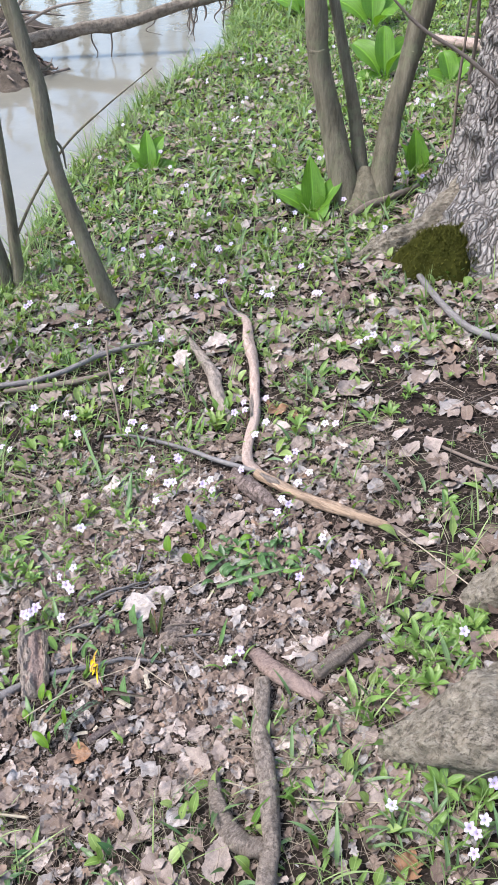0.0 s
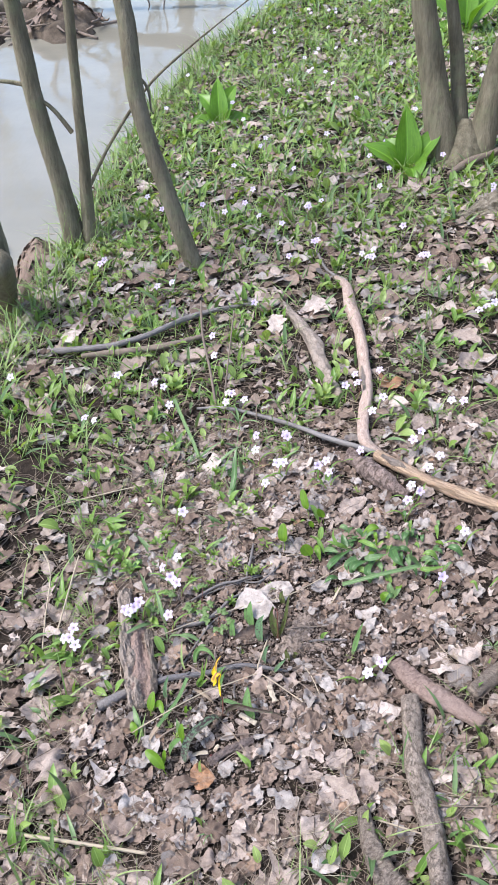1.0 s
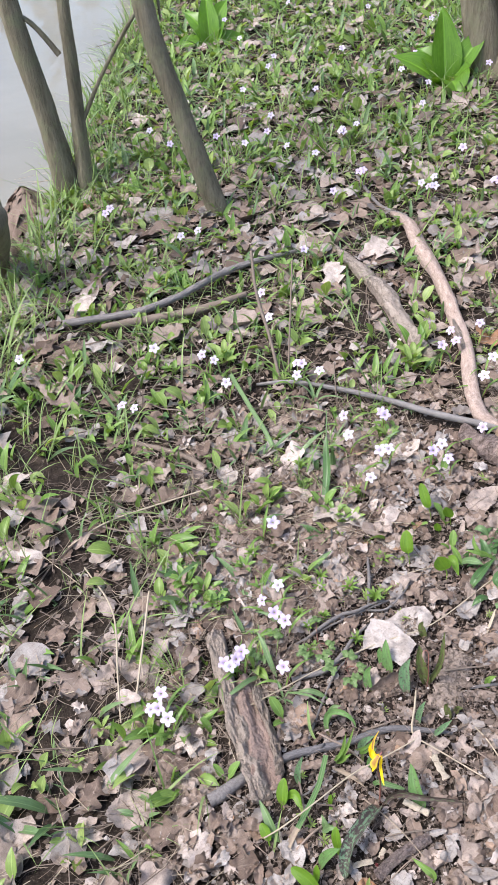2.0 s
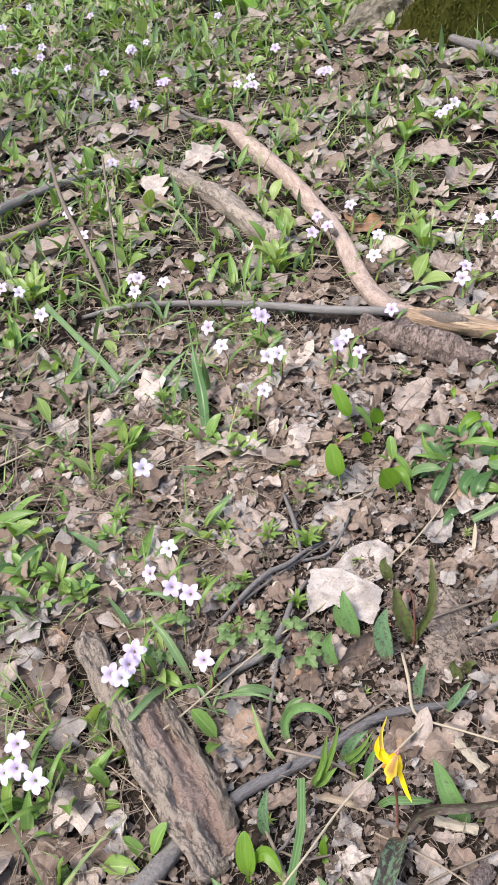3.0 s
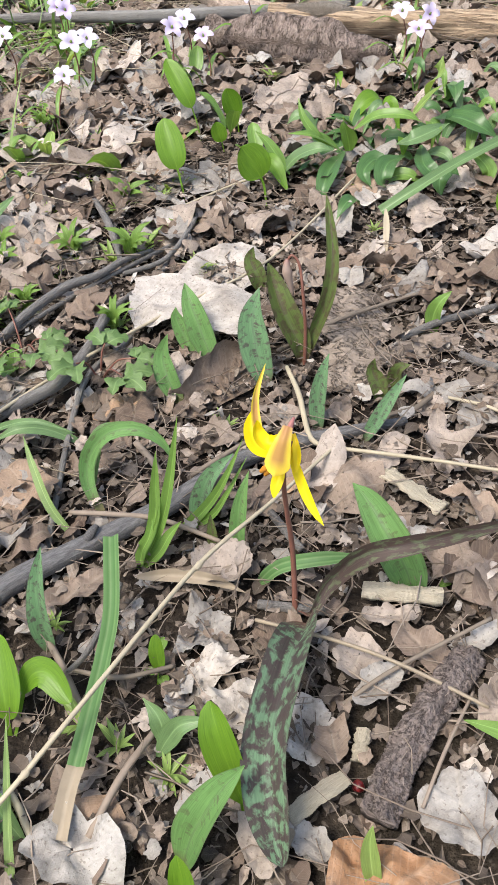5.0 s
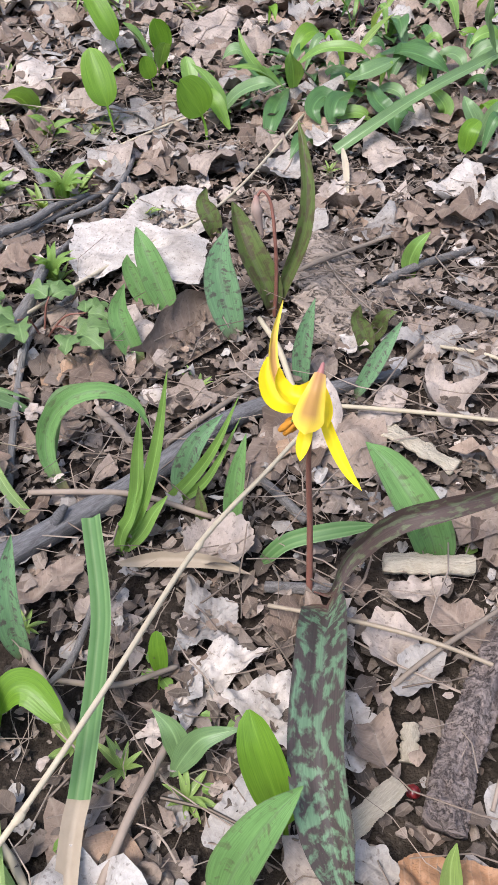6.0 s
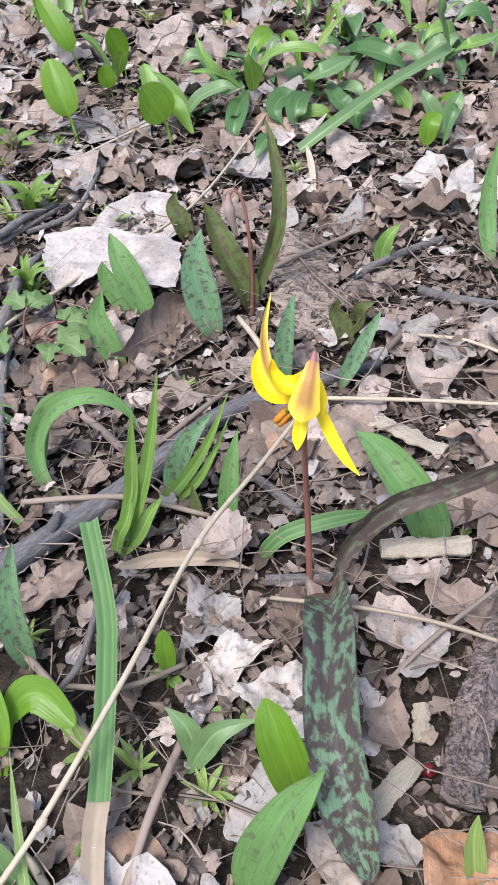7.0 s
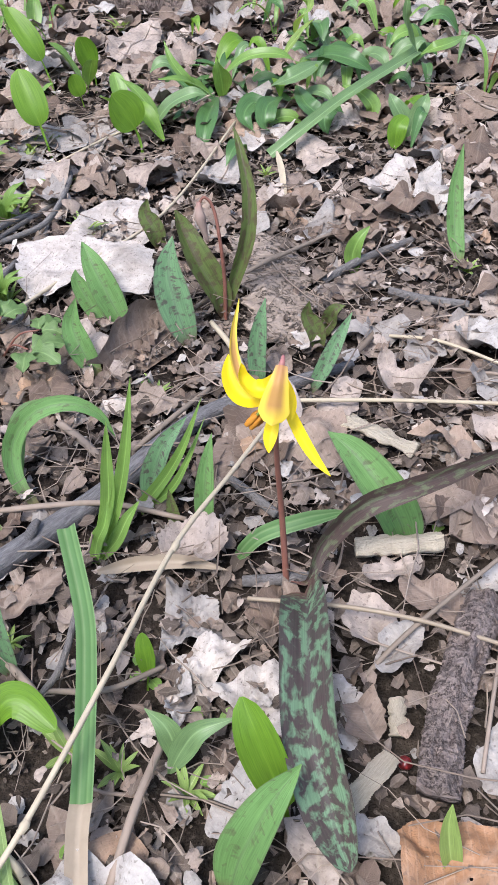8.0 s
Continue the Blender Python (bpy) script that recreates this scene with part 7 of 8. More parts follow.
HEADS_C = [(-0.2931, 0.9188, 0.0500), (-0.1953, 0.8767, 0.0500), (-0.1723, 0.8488, 0.0500), (-0.1524, 0.7899, 0.0500), (-0.3545, 0.7488, 0.0500), (-0.3257, 0.7452, 0.0450), (-0.0221, 0.7784, 0.0500), (0.1090, 0.6412, 0.0500), (-0.1952, 1.3494, 0.0500), (-0.2355, 1.3389, 0.0500), (-0.4254, 1.5149, 0.0500), (0.1130, 1.6491, 0.0500), (0.2109, 1.5138, 0.0500), (0.1959, 1.7667, 0.0500), (0.2356, 1.7762, 0.0500), (0.4201, 1.8347, 0.0500), (0.4621, 1.5583, 0.0500), (0.5027, 1.3655, 0.0500), (0.3544, 1.3881, 0.0500), (0.3311, 1.4056, 0.0500), (0.0353, 1.1944, 0.0500), (0.1272, 1.4426, 0.0500), (-0.0656, 1.0636, 0.0500), (-0.0584, 0.9682, 0.0500), (-0.2679, 0.1254, 0.0500), (-0.2553, 0.1150, 0.0500), (0.2823, 2.4457, 0.0500), (0.4833, 2.2397, 0.0500), (0.0365, 2.3752, 0.0500), (0.0167, 1.9546, 0.0500)]
HEADS_D = [(0.4822, 0.2388, 0.0500), (0.3695, 0.2211, 0.0500), (0.5898, -0.3266, 0.0500), (0.6159, -0.3201, 0.0500), (0.5986, -0.3376, 0.0450), (0.6416, -0.2607, 0.0500), (0.5892, -0.3646, 0.0400), (0.4867, -0.2605, 0.0400), (0.8750, 2.2364, 0.0500), (0.9536, 2.2000, 0.0500), (0.9800, 1.1544, 0.0500), (0.1970, 1.7745, 0.0500), (0.4838, 1.3634, 0.0500), (0.3394, 1.3836, 0.0500), (0.6567, 0.0426, 0.0500), (-0.4150, 1.5252, 0.0500), (-0.5638, 0.9532, 0.0500), (-0.2660, 0.1419, 0.0500), (-0.2772, 0.1287, 0.0450), (0.2525, 0.0547, 0.0400), (0.2289, 0.0311, 0.0400), (0.4285, 0.3213, 0.0500), (0.6037, 1.0707, 0.0500)]
rng_f = random.Random(4)
first = [True] * 3
for i, (x, y, h) in enumerate(HEADS_A + HEADS_B + HEADS_C + HEADS_D):
    k = (0, 1, 1, 2)[rng_f.randrange(4)]
    z = gz(x, y) + h - (0.045 if k == 2 else 0.05)
    yaw = rng_f.uniform(-0.7, 0.5)
    dx, dy = (0.012, -0.006) if k == 2 else (0, 0)
    r = Matrix.Rotation(yaw, 4, "Z") @ Matrix.Rotation(rng_f.uniform(-0.3, 0.3), 4, "X")
    off = r @ Vector((dx, dy, 0.0))
    s = rng_f.uniform(0.85, 1.12)
    m = Matrix.Translation((x - off.x, y - off.y, z)) @ r
    if first[k]:
        protos[k].matrix_basis = m
        first[k] = False
    else:
        copy_thing(protos[k], m).scale = (s, s, 1.0)


for _ in range(70):
    y = rng_f.uniform(1.7, 4.6)
    x = float(np.interp(y, BANK_Y, BANK_X)) + rng_f.uniform(0.15, 1.9)
    copy_thing(protos[rng_f.choice((0, 1, 2))], Matrix.Translation((x, y, gz(x, y) + rng_f.uniform(0.0, 0.03))) @ Matrix.Rotation(rng_f.uniform(-0.7, 0.7), 4, "Z"))


# leafy sprouts, built once a kind and copied
def sprout(name, label, n, length, width, shape, mat, up=0.7, stalk=0.0, seed=0, bend=0.5, spiral=True):
    """A low plant: n leaves round a crown, each a part."""
    g = np.random.default_rng(seed)
    top = thing(name, label, "plant", name.replace("_", " ") + "s")
    for k in range(n):
        a = 2.4 * k + g.uniform(-0.3, 0.3) if spiral else g.uniform(-0.6, 0.6)
        l = length * g.uniform(0.7, 1.1)
        e0 = np.clip(up + g.normal(0, 0.15), 0.1, 1.45)
        d = np.array([math.cos(a), math.sin(a), 0])
        p, e = [np.array([0.0, 0, -0.002])], e0
        for j in range(4):
            p.append(p[-1] + (d * math.cos(e) + np.array([0, 0, math.sin(e)])) * l / 4)
            e -= bend / 3
        me = blade_mesh("leaf", p, width * g.uniform(0.8, 1.15) * l / length, shape, 0.4, 22 if shape == "cut" else 12, 5, (-0.1 * d[0], -0.1 * d[1], 1.0) if up < 1.2 else None, 0.05, seed + k)
        part("leaf", me, mat, top)
    return top


kinds = {
    "rosette": sprout("leafy_rosette", "low rosette of dark green lance-shaped leaves", 9, 0.055, 0.018, "lance", GREEN_DEEP, 0.45, seed=1, bend=0.5),
    "bright": sprout("spring_sprout", "bright green sprout with spoon-shaped leaves", 6, 0.05, 0.015, "spoon", GREEN, 1.12, seed=2, bend=0.8),
    "yellow": sprout("yellow_green_sprout", "yellow-green young sprout with broad leaves", 5, 0.055, 0.017, "spoon", GREEN_YELLOW, 1.15, seed=3, bend=0.8),
    "lance": sprout("lance_leaf_plant", "grey-green plant with long narrow leaves", 6, 0.07, 0.0075, "lance", GREEN_GREY, 1.05, seed=4, bend=1.1),
    "single": sprout("upright_leaf_plant", "single fresh green leaves standing upright", 2, 0.05, 0.019, "spoon", GREEN, 1.15, seed=5, bend=0.4),
    "feather": sprout("feathery_seedling", "tiny pale green seedling with narrow leaflets", 9, 0.014, 0.0032, "lance", GREEN_YELLOW, 0.75, seed=6, bend=0.3),
    "pair": sprout("cotyledon_seedling", "tiny seedling with a pair of round leaves", 2, 0.009, 0.006, "spoon", GREEN, 0.35, seed=7, bend=0.3),
    "lobed": sprout("lobed_leaf_plant", "soft green plant with deeply lobed leaves", 10, 0.04, 0.022, "cut", GREEN, 0.75, seed=8, bend=0.5),
}
places = {}
places["rosette"] = [(0.2460, 0.3659), (0.2601, 0.3260), (0.2148, 0.3344), (0.3058, 0.3272), (0.2908, 0.2864), (0.2132, 0.3760), (0.2242, -0.0825), (0.2543, -0.0504), (0.1971, 0.3511), (0.2582, 0.3587), (0.3441, 0.3703), (-0.2047, 0.3564), (-0.2383, 0.3839), (-0.1641, 0.3363)]
places["bright"] = [(0.4021, 0.7613), (0.5354, 1.0869), (0.7063, 0.9635), (0.6643, 1.1053), (0.5246, 0.9698), (0.6293, 1.3387), (0.6927, 0.8521), (0.8149, 1.1462), (-0.1442, 0.3795), (0.0017, 0.4610), (0.1193, 0.6270), (0.2009, 0.4510), (-0.2667, 1.0496), (-0.2926, 1.2183), (-0.1463, 0.8986), (-0.2872, 0.7989), (-0.2545, 0.8878), (-0.0127, 1.1955), (-0.2861, 0.4500), (0.1709, 0.4988), (-0.1879, 0.3171), (-0.2748, 0.3240), (0.7852, 1.0886), (0.6039, -0.2365), (0.6343, -0.2587), (0.5689, -0.2333), (0.6314, 0.7729), (0.6063, 1.1614), (0.7041, 0.4226), (0.5827, 0.0623), (0.5904, -0.0398), (0.4874, 0.3475), (-0.2385, 0.3639), (-0.1168, -0.0941)]
places["yellow"] = [(0.4216, 0.8141), (0.6226, 1.1093), (0.7201, 1.0518), (0.1304, 0.4263), (0.0317, 0.4426), (-0.3713, 1.2935), (-0.3244, 1.3194), (0.1156, 0.6219), (-0.3501, 0.1400), (-0.3798, 0.0929), (-0.1541, 0.9183), (0.1995, 0.8223), (0.1919, 0.3575), (0.5466, 0.2565), (0.5685, 0.1049), (0.8556, 1.1314), (0.7497, 1.1582), (0.4165, 0.6276), (0.1901, 0.8054), (-0.1598, 0.8945), (-0.2612, 1.0479), (-0.1260, -0.0779), (-0.0924, -0.0605), (-0.2285, -0.1011), (-0.2075, 0.3420)]
places["lance"] = [(0.0105, 0.6134), (0.0031, 0.7384), (-0.1047, 0.1489), (-0.1419, 0.2030), (-0.0443, 0.1113), (0.4021, 0.4585), (0.2380, 1.1553), (0.3335, 1.1964), (0.4959, 1.2276), (0.0098, 0.5731), (-0.0193, 0.5946), (-0.1285, 0.2524), (-0.2319, 0.2959), (-0.3440, 2.4726), (-0.2639, 2.1366), (-0.0991, 1.2307), (0.2745, 1.5388), (0.0689, 1.2069), (0.3879, 0.2967), (0.4874, -0.3011), (0.5516, -0.2795), (0.7123, 1.4695), (0.4390, 0.0941), (0.9830, 2.4467), (-0.0112, -0.2001), (0.1595, -0.2054)]
places["single"] = [(0.2106, 0.8366), (0.1857, 0.5173), (0.1265, 0.4179), (0.0137, 0.4430), (-0.0132, 0.4811), (0.1691, 0.4139), (0.1681, 0.3625), (-0.2010, 0.1104), (-0.1863, 0.0441), (-0.1062, 0.1180)]
places["feather"] = [(0.0884, 0.3552), (0.0719, 0.2597), (0.2497, 0.4939), (0.0077, 0.2266), (0.2058, 0.0928), (0.1941, 0.2452), (0.2118, 0.2960), (0.0627, -0.0066), (0.0234, 0.1164), (-0.0953, -0.0068), (-0.0860, -0.0216), (-0.0746, -0.0401), (-0.0907, 0.0410), (0.0949, 0.4269), (0.0539, 0.3546), (0.0022, 0.3104), (-0.0092, 0.3483), (0.0837, 0.3045), (-0.0173, 0.3611), (-0.0103, 0.2951), (0.0463, 0.4047), (-0.0011, 0.4331), (0.0280, 0.2960), (0.0787, 0.4584), (0.1140, 0.4054), (-0.0396, 0.2700), (0.0550, 0.3043), (0.0098, 0.3709), (0.0232, 0.3380), (0.0482, 0.2949), (-0.0502, 0.2569), (0.0964, 0.3651), (0.0584, 0.3586), (0.0107, 0.3239), (0.0428, 0.4910), (0.1094, 0.3672)]
places["pair"] = [(-0.0642, -0.0449), (-0.1067, -0.0339), (-0.0560, 0.0078), (-0.0611, -0.0006), (-0.0636, -0.0220), (-0.0541, -0.0274), (0.0934, 0.1135), (0.0647, -0.0179), (0.0991, 0.1196), (0.0940, 0.1113)]
places["lobed"] = [(0.5602, 0.0518), (0.6463, 0.0681), (0.6999, 0.0752), (0.5252, -0.0447), (-0.0214, 0.1840), (-0.0066, 0.1793), (-0.0581, 0.2200), (0.0945, 0.4158), (0.6955, 0.1032), (0.6018, -0.0043), (0.5583, -0.0241), (0.7160, 0.2493), (0.7305, 0.7785), (0.4775, 1.6537), (-0.3718, 1.7418)]
CLUSTER = [(-0.2322, 0.3220), (-0.1880, 0.3138), (-0.2057, 0.3446), (-0.2325, 0.3604)]  # a dense clump of sprouts by the bark
places["bright"] = places["bright"] + CLUSTER
places["lobed"] += [(0.60, 0.02), (0.64, 0.04), (0.67, 0.01), (0.70, 0.05), (0.66, 0.09), (0.62, 0.10)]  # a clump above the root
rng_p = random.Random(8)
for key, spots in places.items():
    for i, (x, y) in enumerate(spots):
        s = rng_p.uniform(0.75, 1.15) * (0.95 if x > 0.45 and y < 0.5 else 0.42 if y < 0.30 else 0.6 if y < 0.7 else 0.85)
        if key in ("feather", "pair", "single"):
            s = rng_p.uniform(0.9, 1.5) * (0.55 if key == "single" else 0.62 if y < 0.25 else 0.85)
        m = Matrix.Translation((x, y, gz(x, y) + 0.004)) @ Matrix.Rotation(rng_p.uniform(0, 6.28), 4, "Z") @ Matrix.Rotation(rng_p.uniform(-0.15, 0.15), 4, "X")
        if (x, y) in CLUSTER:
            s = rng_p.uniform(0.55, 0.8)
        if i and key in ("bright", "yellow", "lance", "lobed") and in_patch(x, y):
            continue
        if i == 0:
            kinds[key].matrix_basis = m
            kinds[key].scale = (s, s, s)
        else:
            copy_thing(kinds[key], m).scale = (s, s, s)

for _ in range(70):
    x, y = rng_p.uniform(-0.15, 0.75), rng_p.uniform(0.3, 1.2)
    m = Matrix.Translation((x, y, gz(x, y) + 0.005)) @ Matrix.Rotation(rng_p.uniform(0, 6.28), 4, "Z")
    s = rng_p.uniform(0.9, 1.7)
    copy_thing(kinds[rng_p.choice(("feather", "feather", "pair"))], m).scale = (s, s, s)

for _ in range(110):
    x, y = rng_p.uniform(-0.35, 0.85), rng_p.uniform(0.4, 1.35)
    m = Matrix.Translation((x, y, gz(x, y) + 0.004)) @ Matrix.Rotation(rng_p.uniform(0, 6.28), 4, "Z")
    s = rng_p.uniform(0.28, 0.5)
    if not in_patch(x, y, 0.03):
        copy_thing(kinds[rng_p.choice(("bright", "lobed", "lance"))], m).scale = (s, s, s)


# round leaves on thin stalks behind the lily
def stalked_leaf(pts, w):
    blade("stalked_leaf", "bright green rounded leaf on a thin stalk", pts, w * 1.2, GREEN_LIVELY, "paddle" if pts[0][1] > 0.25 else "spoon", 0.3, (-0.4, -0.5, 0.75), None, 0.03, "leaf", "stalked leaves", 30)


stalked_leaf([(0.1012, 0.3454, 0.0000), (0.1003, 0.3520, 0.0160), (0.0983, 0.3583, 0.0320), (0.0986, 0.3736, 0.0500)], 0.0165)
stalked_leaf([(0.1499, 0.4255, 0.0000), (0.1478, 0.4317, 0.0180), (0.1424, 0.4386, 0.0360), (0.1363, 0.4575, 0.0550)], 0.013)
stalked_leaf([(0.1773, 0.4150, 0.0000), (0.1767, 0.4150, 0.0120), (0.1730, 0.4162, 0.0260), (0.1676, 0.4160, 0.0400)], 0.013)
stalked_leaf([(0.1577, 0.4000, 0.0000), (0.1553, 0.4001, 0.0100), (0.1517, 0.4018, 0.0240)], 0.010)
stalked_leaf([(0.1488, 0.3132, 0.0000), (0.1490, 0.3178, 0.0140), (0.1432, 0.3203, 0.0280), (0.1348, 0.3233, 0.0420)], 0.020)
stalked_leaf([(0.2723, 0.2070, 0.0000), (0.2715, 0.2105, 0.0100), (0.2730, 0.2113, 0.0200), (0.2810, 0.2126, 0.0240)], 0.010)
stalked_leaf([(-0.1207, 0.0036, 0.0000), (-0.1194, 0.0060, 0.0120), (-0.1175, 0.0137, 0.0220), (-0.1144, 0.0255, 0.0320)], 0.0125)
stalked_leaf([(-0.1190, 0.0027, 0.0000), (-0.1091, 0.0101, 0.0180), (-0.1020, 0.0072, 0.0220), (-0.0977, -0.0059, 0.0180)], 0.0095)
stalked_leaf([(-0.1379, -0.0397, 0.0000), (-0.1394, -0.0338, 0.0080), (-0.1421, -0.0262, 0.0140), (-0.1467, -0.0190, 0.0180)], 0.0115)
stalked_leaf([(-0.0633, -0.0029, 0.0000), (-0.0618, -0.0014, 0.0080), (-0.0612, 0.0006, 0.0160), (-0.0603, 0.0033, 0.0220)], 0.0052)

for pts, w in (
    ([(-0.0753, -0.0325, 0.0040), (-0.0710, -0.0335, 0.0140), (-0.0661, -0.0356, 0.0220), (-0.0555, -0.0404, 0.0240)], 0.0080),
    ([(-0.0725, -0.0320, 0.0040), (-0.0712, -0.0295, 0.0120), (-0.0717, -0.0254, 0.0180), (-0.0744, -0.0194, 0.0220)], 0.0078),
):
    blade("stalked_leaf", "dull green drooping leaf on a thin stalk", pts, w, GREEN_GREY, "ovate", 0.3, (-0.4, -0.5, 0.75), None, 0.05, "leaf", "stalked leaves")

# a cut-leaved sprig beside the pale leaf: thin stalks, each with three toothed leaflets
CUT_GREEN = green_mat("cut_leaf_green", (0.115, 0.20, 0.065), (0.19, 0.29, 0.11), 0.3, 0.5)


def cut_leaf_sprig(foot, leaves):
    o = on_ground([foot])[0]
    top = thing("cut_leaf_sprig", "soft green sprig with toothed, three-cut leaflets", "plant", "cut-leaved sprigs", at=o)
    for k, (x, y, h, size, yaw) in enumerate(leaves):
        size, tip = size * 1.2, on_ground([(x, y, h + 0.004)])[0]
        mid = (o + tip) / 2 + (0, 0, 0.006)
        part("stalk", tube_mesh("stalk", [o - o, mid - o, tip - o], (0.0006, 0.0005, 0.0004), 10, 6), RED_STEM, top)
        for turn, long in ((-58, 0.85), (0, 1.0), (55, 0.9)):
            a = radians(yaw + turn)
            d = np.array([math.cos(a), math.sin(a), 0.0])
            base = tip - o + d * size * 0.10
            line = [base, base + d * size * 0.5 * long + (0, 0, size * 0.10), base + d * size * long - (0, 0, size * 0.05)]
            part("leaflet", blade_mesh("leaflet", line, size * 0.72, "cut", 0.3, 26, 7, (-0.3, -0.4, 0.85), 0.07, k), CUT_GREEN, top)


cut_leaf_sprig((-0.0192, 0.1869, 0.0), [(-0.0329, 0.1803, 0.018, 0.0140, 200), (-0.0147, 0.1620, 0.016, 0.0140, 290), (-0.0136, 0.1893, 0.018, 0.0120, 60), (-0.0025, 0.1745, 0.014, 0.0100, 10)])
cut_leaf_sprig((-0.0499, 0.2301, 0.0), [(-0.0665, 0.2091, 0.016, 0.0130, 200), (-0.0484, 0.2016, 0.018, 0.0130, 300), (-0.0492, 0.2565, 0.012, 0.0100, 100), (-0.0377, 0.2153, 0.012, 0.0100, 30)])
cut_leaf_sprig((-0.1259, 0.2447, 0.0), [(-0.1361, 0.2194, 0.014, 0.0120, 220), (-0.1122, 0.2385, 0.016, 0.0130, 60), (-0.1285, 0.2151, 0.012, 0.0120, 280)])


def feathery_sprout(x, y, size, seed):
    """A finger-high tuft of fine fresh leaflets."""
    g = np.random.default_rng(seed)
    o = np.array([x, y, gz(x, y) + 0.003])
    top = thing("feathery_sprout", "tiny fresh green feathery seedling in the litter", "plant", "feathery seedlings", at=o)
    n = g.integers(7, 11)
    for k in range(n):
        a = 6.28 * k / n + g.uniform(-0.3, 0.3)
        d = np.array([math.cos(a), math.sin(a), 0.0])
        h = 0.008 + g.uniform(0.25, 0.9) * size
        line = [d * 0.0004, d * size * 0.3 + (0, 0, h * 0.8), d * size * g.uniform(0.8, 1.1) + (0, 0, h)]
        part("leaflet", blade_mesh("leaflet", line, size * g.uniform(0.24, 0.36), "lance", 0.3, 8, 3, (-0.3, -0.4, 0.85), 0.05, k), SEEDLING, top)


SEEDLING = green_mat("seedling_green", (0.14, 0.25, 0.045), (0.23, 0.36, 0.085), 0.4, 0.5)
for k, (x, y, size) in enumerate(((-0.0362, 0.3197, 0.012), (0.0631, 0.3597, 0.014), (0.0398, 0.2913, 0.015), (-0.0324, 0.3397, 0.012), (-0.0711, 0.2787, 0.011), (0.0072, 0.3147, 0.014), (0.0455, 0.4995, 0.012), (-0.0390, 0.5745, 0.013), (-0.1308, 0.3999, 0.013), (-0.0358, 0.2701, 0.009), (-0.0599, 0.2541, 0.010), (0.0031, 0.2248, 0.011), (0.0057, 0.4151, 0.008), (-0.1077, 0.4446, 0.009))):
    feathery_sprout(x, y, size * 1.1, 300 + k)

# thin grey sticks and strap leaves in front of the sprig
stick("fallen_twig", "thin grey-brown twig with peeling bark on the leaves", [(-0.0687, 0.2342, 0.0080), (-0.0408, 0.2519, 0.0120), (-0.0115, 0.2668, 0.0130), (0.0109, 0.2711, 0.0120), (0.0300, 0.2790, 0.0120), (0.0533, 0.2875, 0.0080)], (0.0022, 0.0028, 0.0027, 0.0025, 0.0022, 0.0014), BARK_GREY, 0.14, 30, 8, 61, category="twig", group="fallen twigs")
stick("fallen_twig", "crooked grey twig lying on the leaves", [(-0.0910, 0.1762, 0.0060), (-0.0674, 0.1768, 0.0110), (-0.0441, 0.1808, 0.0130), (-0.0206, 0.2006, 0.0130), (-0.0000, 0.2274, 0.0120), (0.0239, 0.2484, 0.0080)], (0.0034, 0.0036, 0.0036, 0.0032, 0.0028, 0.0018), BARK_GREY, 0.14, 30, 8, 62, category="twig", group="fallen twigs")
stick("fallen_twig", "short grey twig lying on the leaves", [(0.0415, 0.3670, 0.0080), (0.0374, 0.3278, 0.0120), (0.0321, 0.2968, 0.0120), (0.0291, 0.2818, 0.0080)], (0.0020, 0.0026, 0.0024, 0.0014), BARK_GREY, 0.14, 30, 8, 63, category="twig", group="fallen twigs")
blade("strap_leaf", "narrow blue-green strap leaf arching over the litter", [(-0.1008, 0.2719, 0.0000), (-0.1092, 0.2754, 0.0120), (-0.1180, 0.2822, 0.0160), (-0.1342, 0.2919, 0.0120)], 0.006, GREEN_GREY, "lance", 0.35, (-0.3, -0.5, 0.8), None, 0.03, "leaf", "strap leaves")
blade("strap_leaf", "narrow blue-green strap leaf arching over the litter", [(-0.1113, 0.1867, 0.0000), (-0.1189, 0.2020, 0.0180), (-0.1261, 0.2231, 0.0300), (-0.1342, 0.2415, 0.0340)], 0.008, GREEN_GREY, "lance", 0.35, (-0.3, -0.5, 0.8), None, 0.03, "leaf", "strap leaves")
blade("strap_leaf", "narrow blue-green strap leaf arching over the litter", [(-0.0408, 0.3594, 0.0040), (-0.0290, 0.3687, 0.0140), (-0.0107, 0.3789, 0.0200)], 0.009, GREEN_GREY, "lance", 0.35, (-0.3, -0.5, 0.8), None, 0.03, "leaf", "strap leaves")
blade("strap_leaf", "narrow blue-green strap leaf arching over the litter", [(-0.0461, 0.1422, 0.0040), (-0.0598, 0.1470, 0.0140), (-0.0732, 0.1497, 0.0180), (-0.0856, 0.1542, 0.0120)], 0.007, GREEN_GREY, "lance", 0.35, (-0.3, -0.5, 0.8), None, 0.03, "leaf", "strap leaves")
blade("strap_leaf", "narrow blue-green strap leaf arching over the litter", [(-0.1275, 0.1934, 0.0000), (-0.1494, 0.1740, 0.0200), (-0.1689, 0.1560, 0.0280), (-0.1856, 0.1475, 0.0220)], 0.007, GREEN_GREY, "lance", 0.35, (-0.3, -0.5, 0.8), None, 0.03, "leaf", "strap leaves")
blade("strap_leaf", "narrow blue-green strap leaf arching over the litter", [(-0.0543, 0.1040, 0.0000), (-0.0487, 0.1107, 0.0180), (-0.0425, 0.1130, 0.0300), (-0.0335, 0.1119, 0.0340)], 0.008, GREEN_GREY, "lance", 0.35, (-0.3, -0.5, 0.8), None, 0.03, "leaf", "strap leaves")


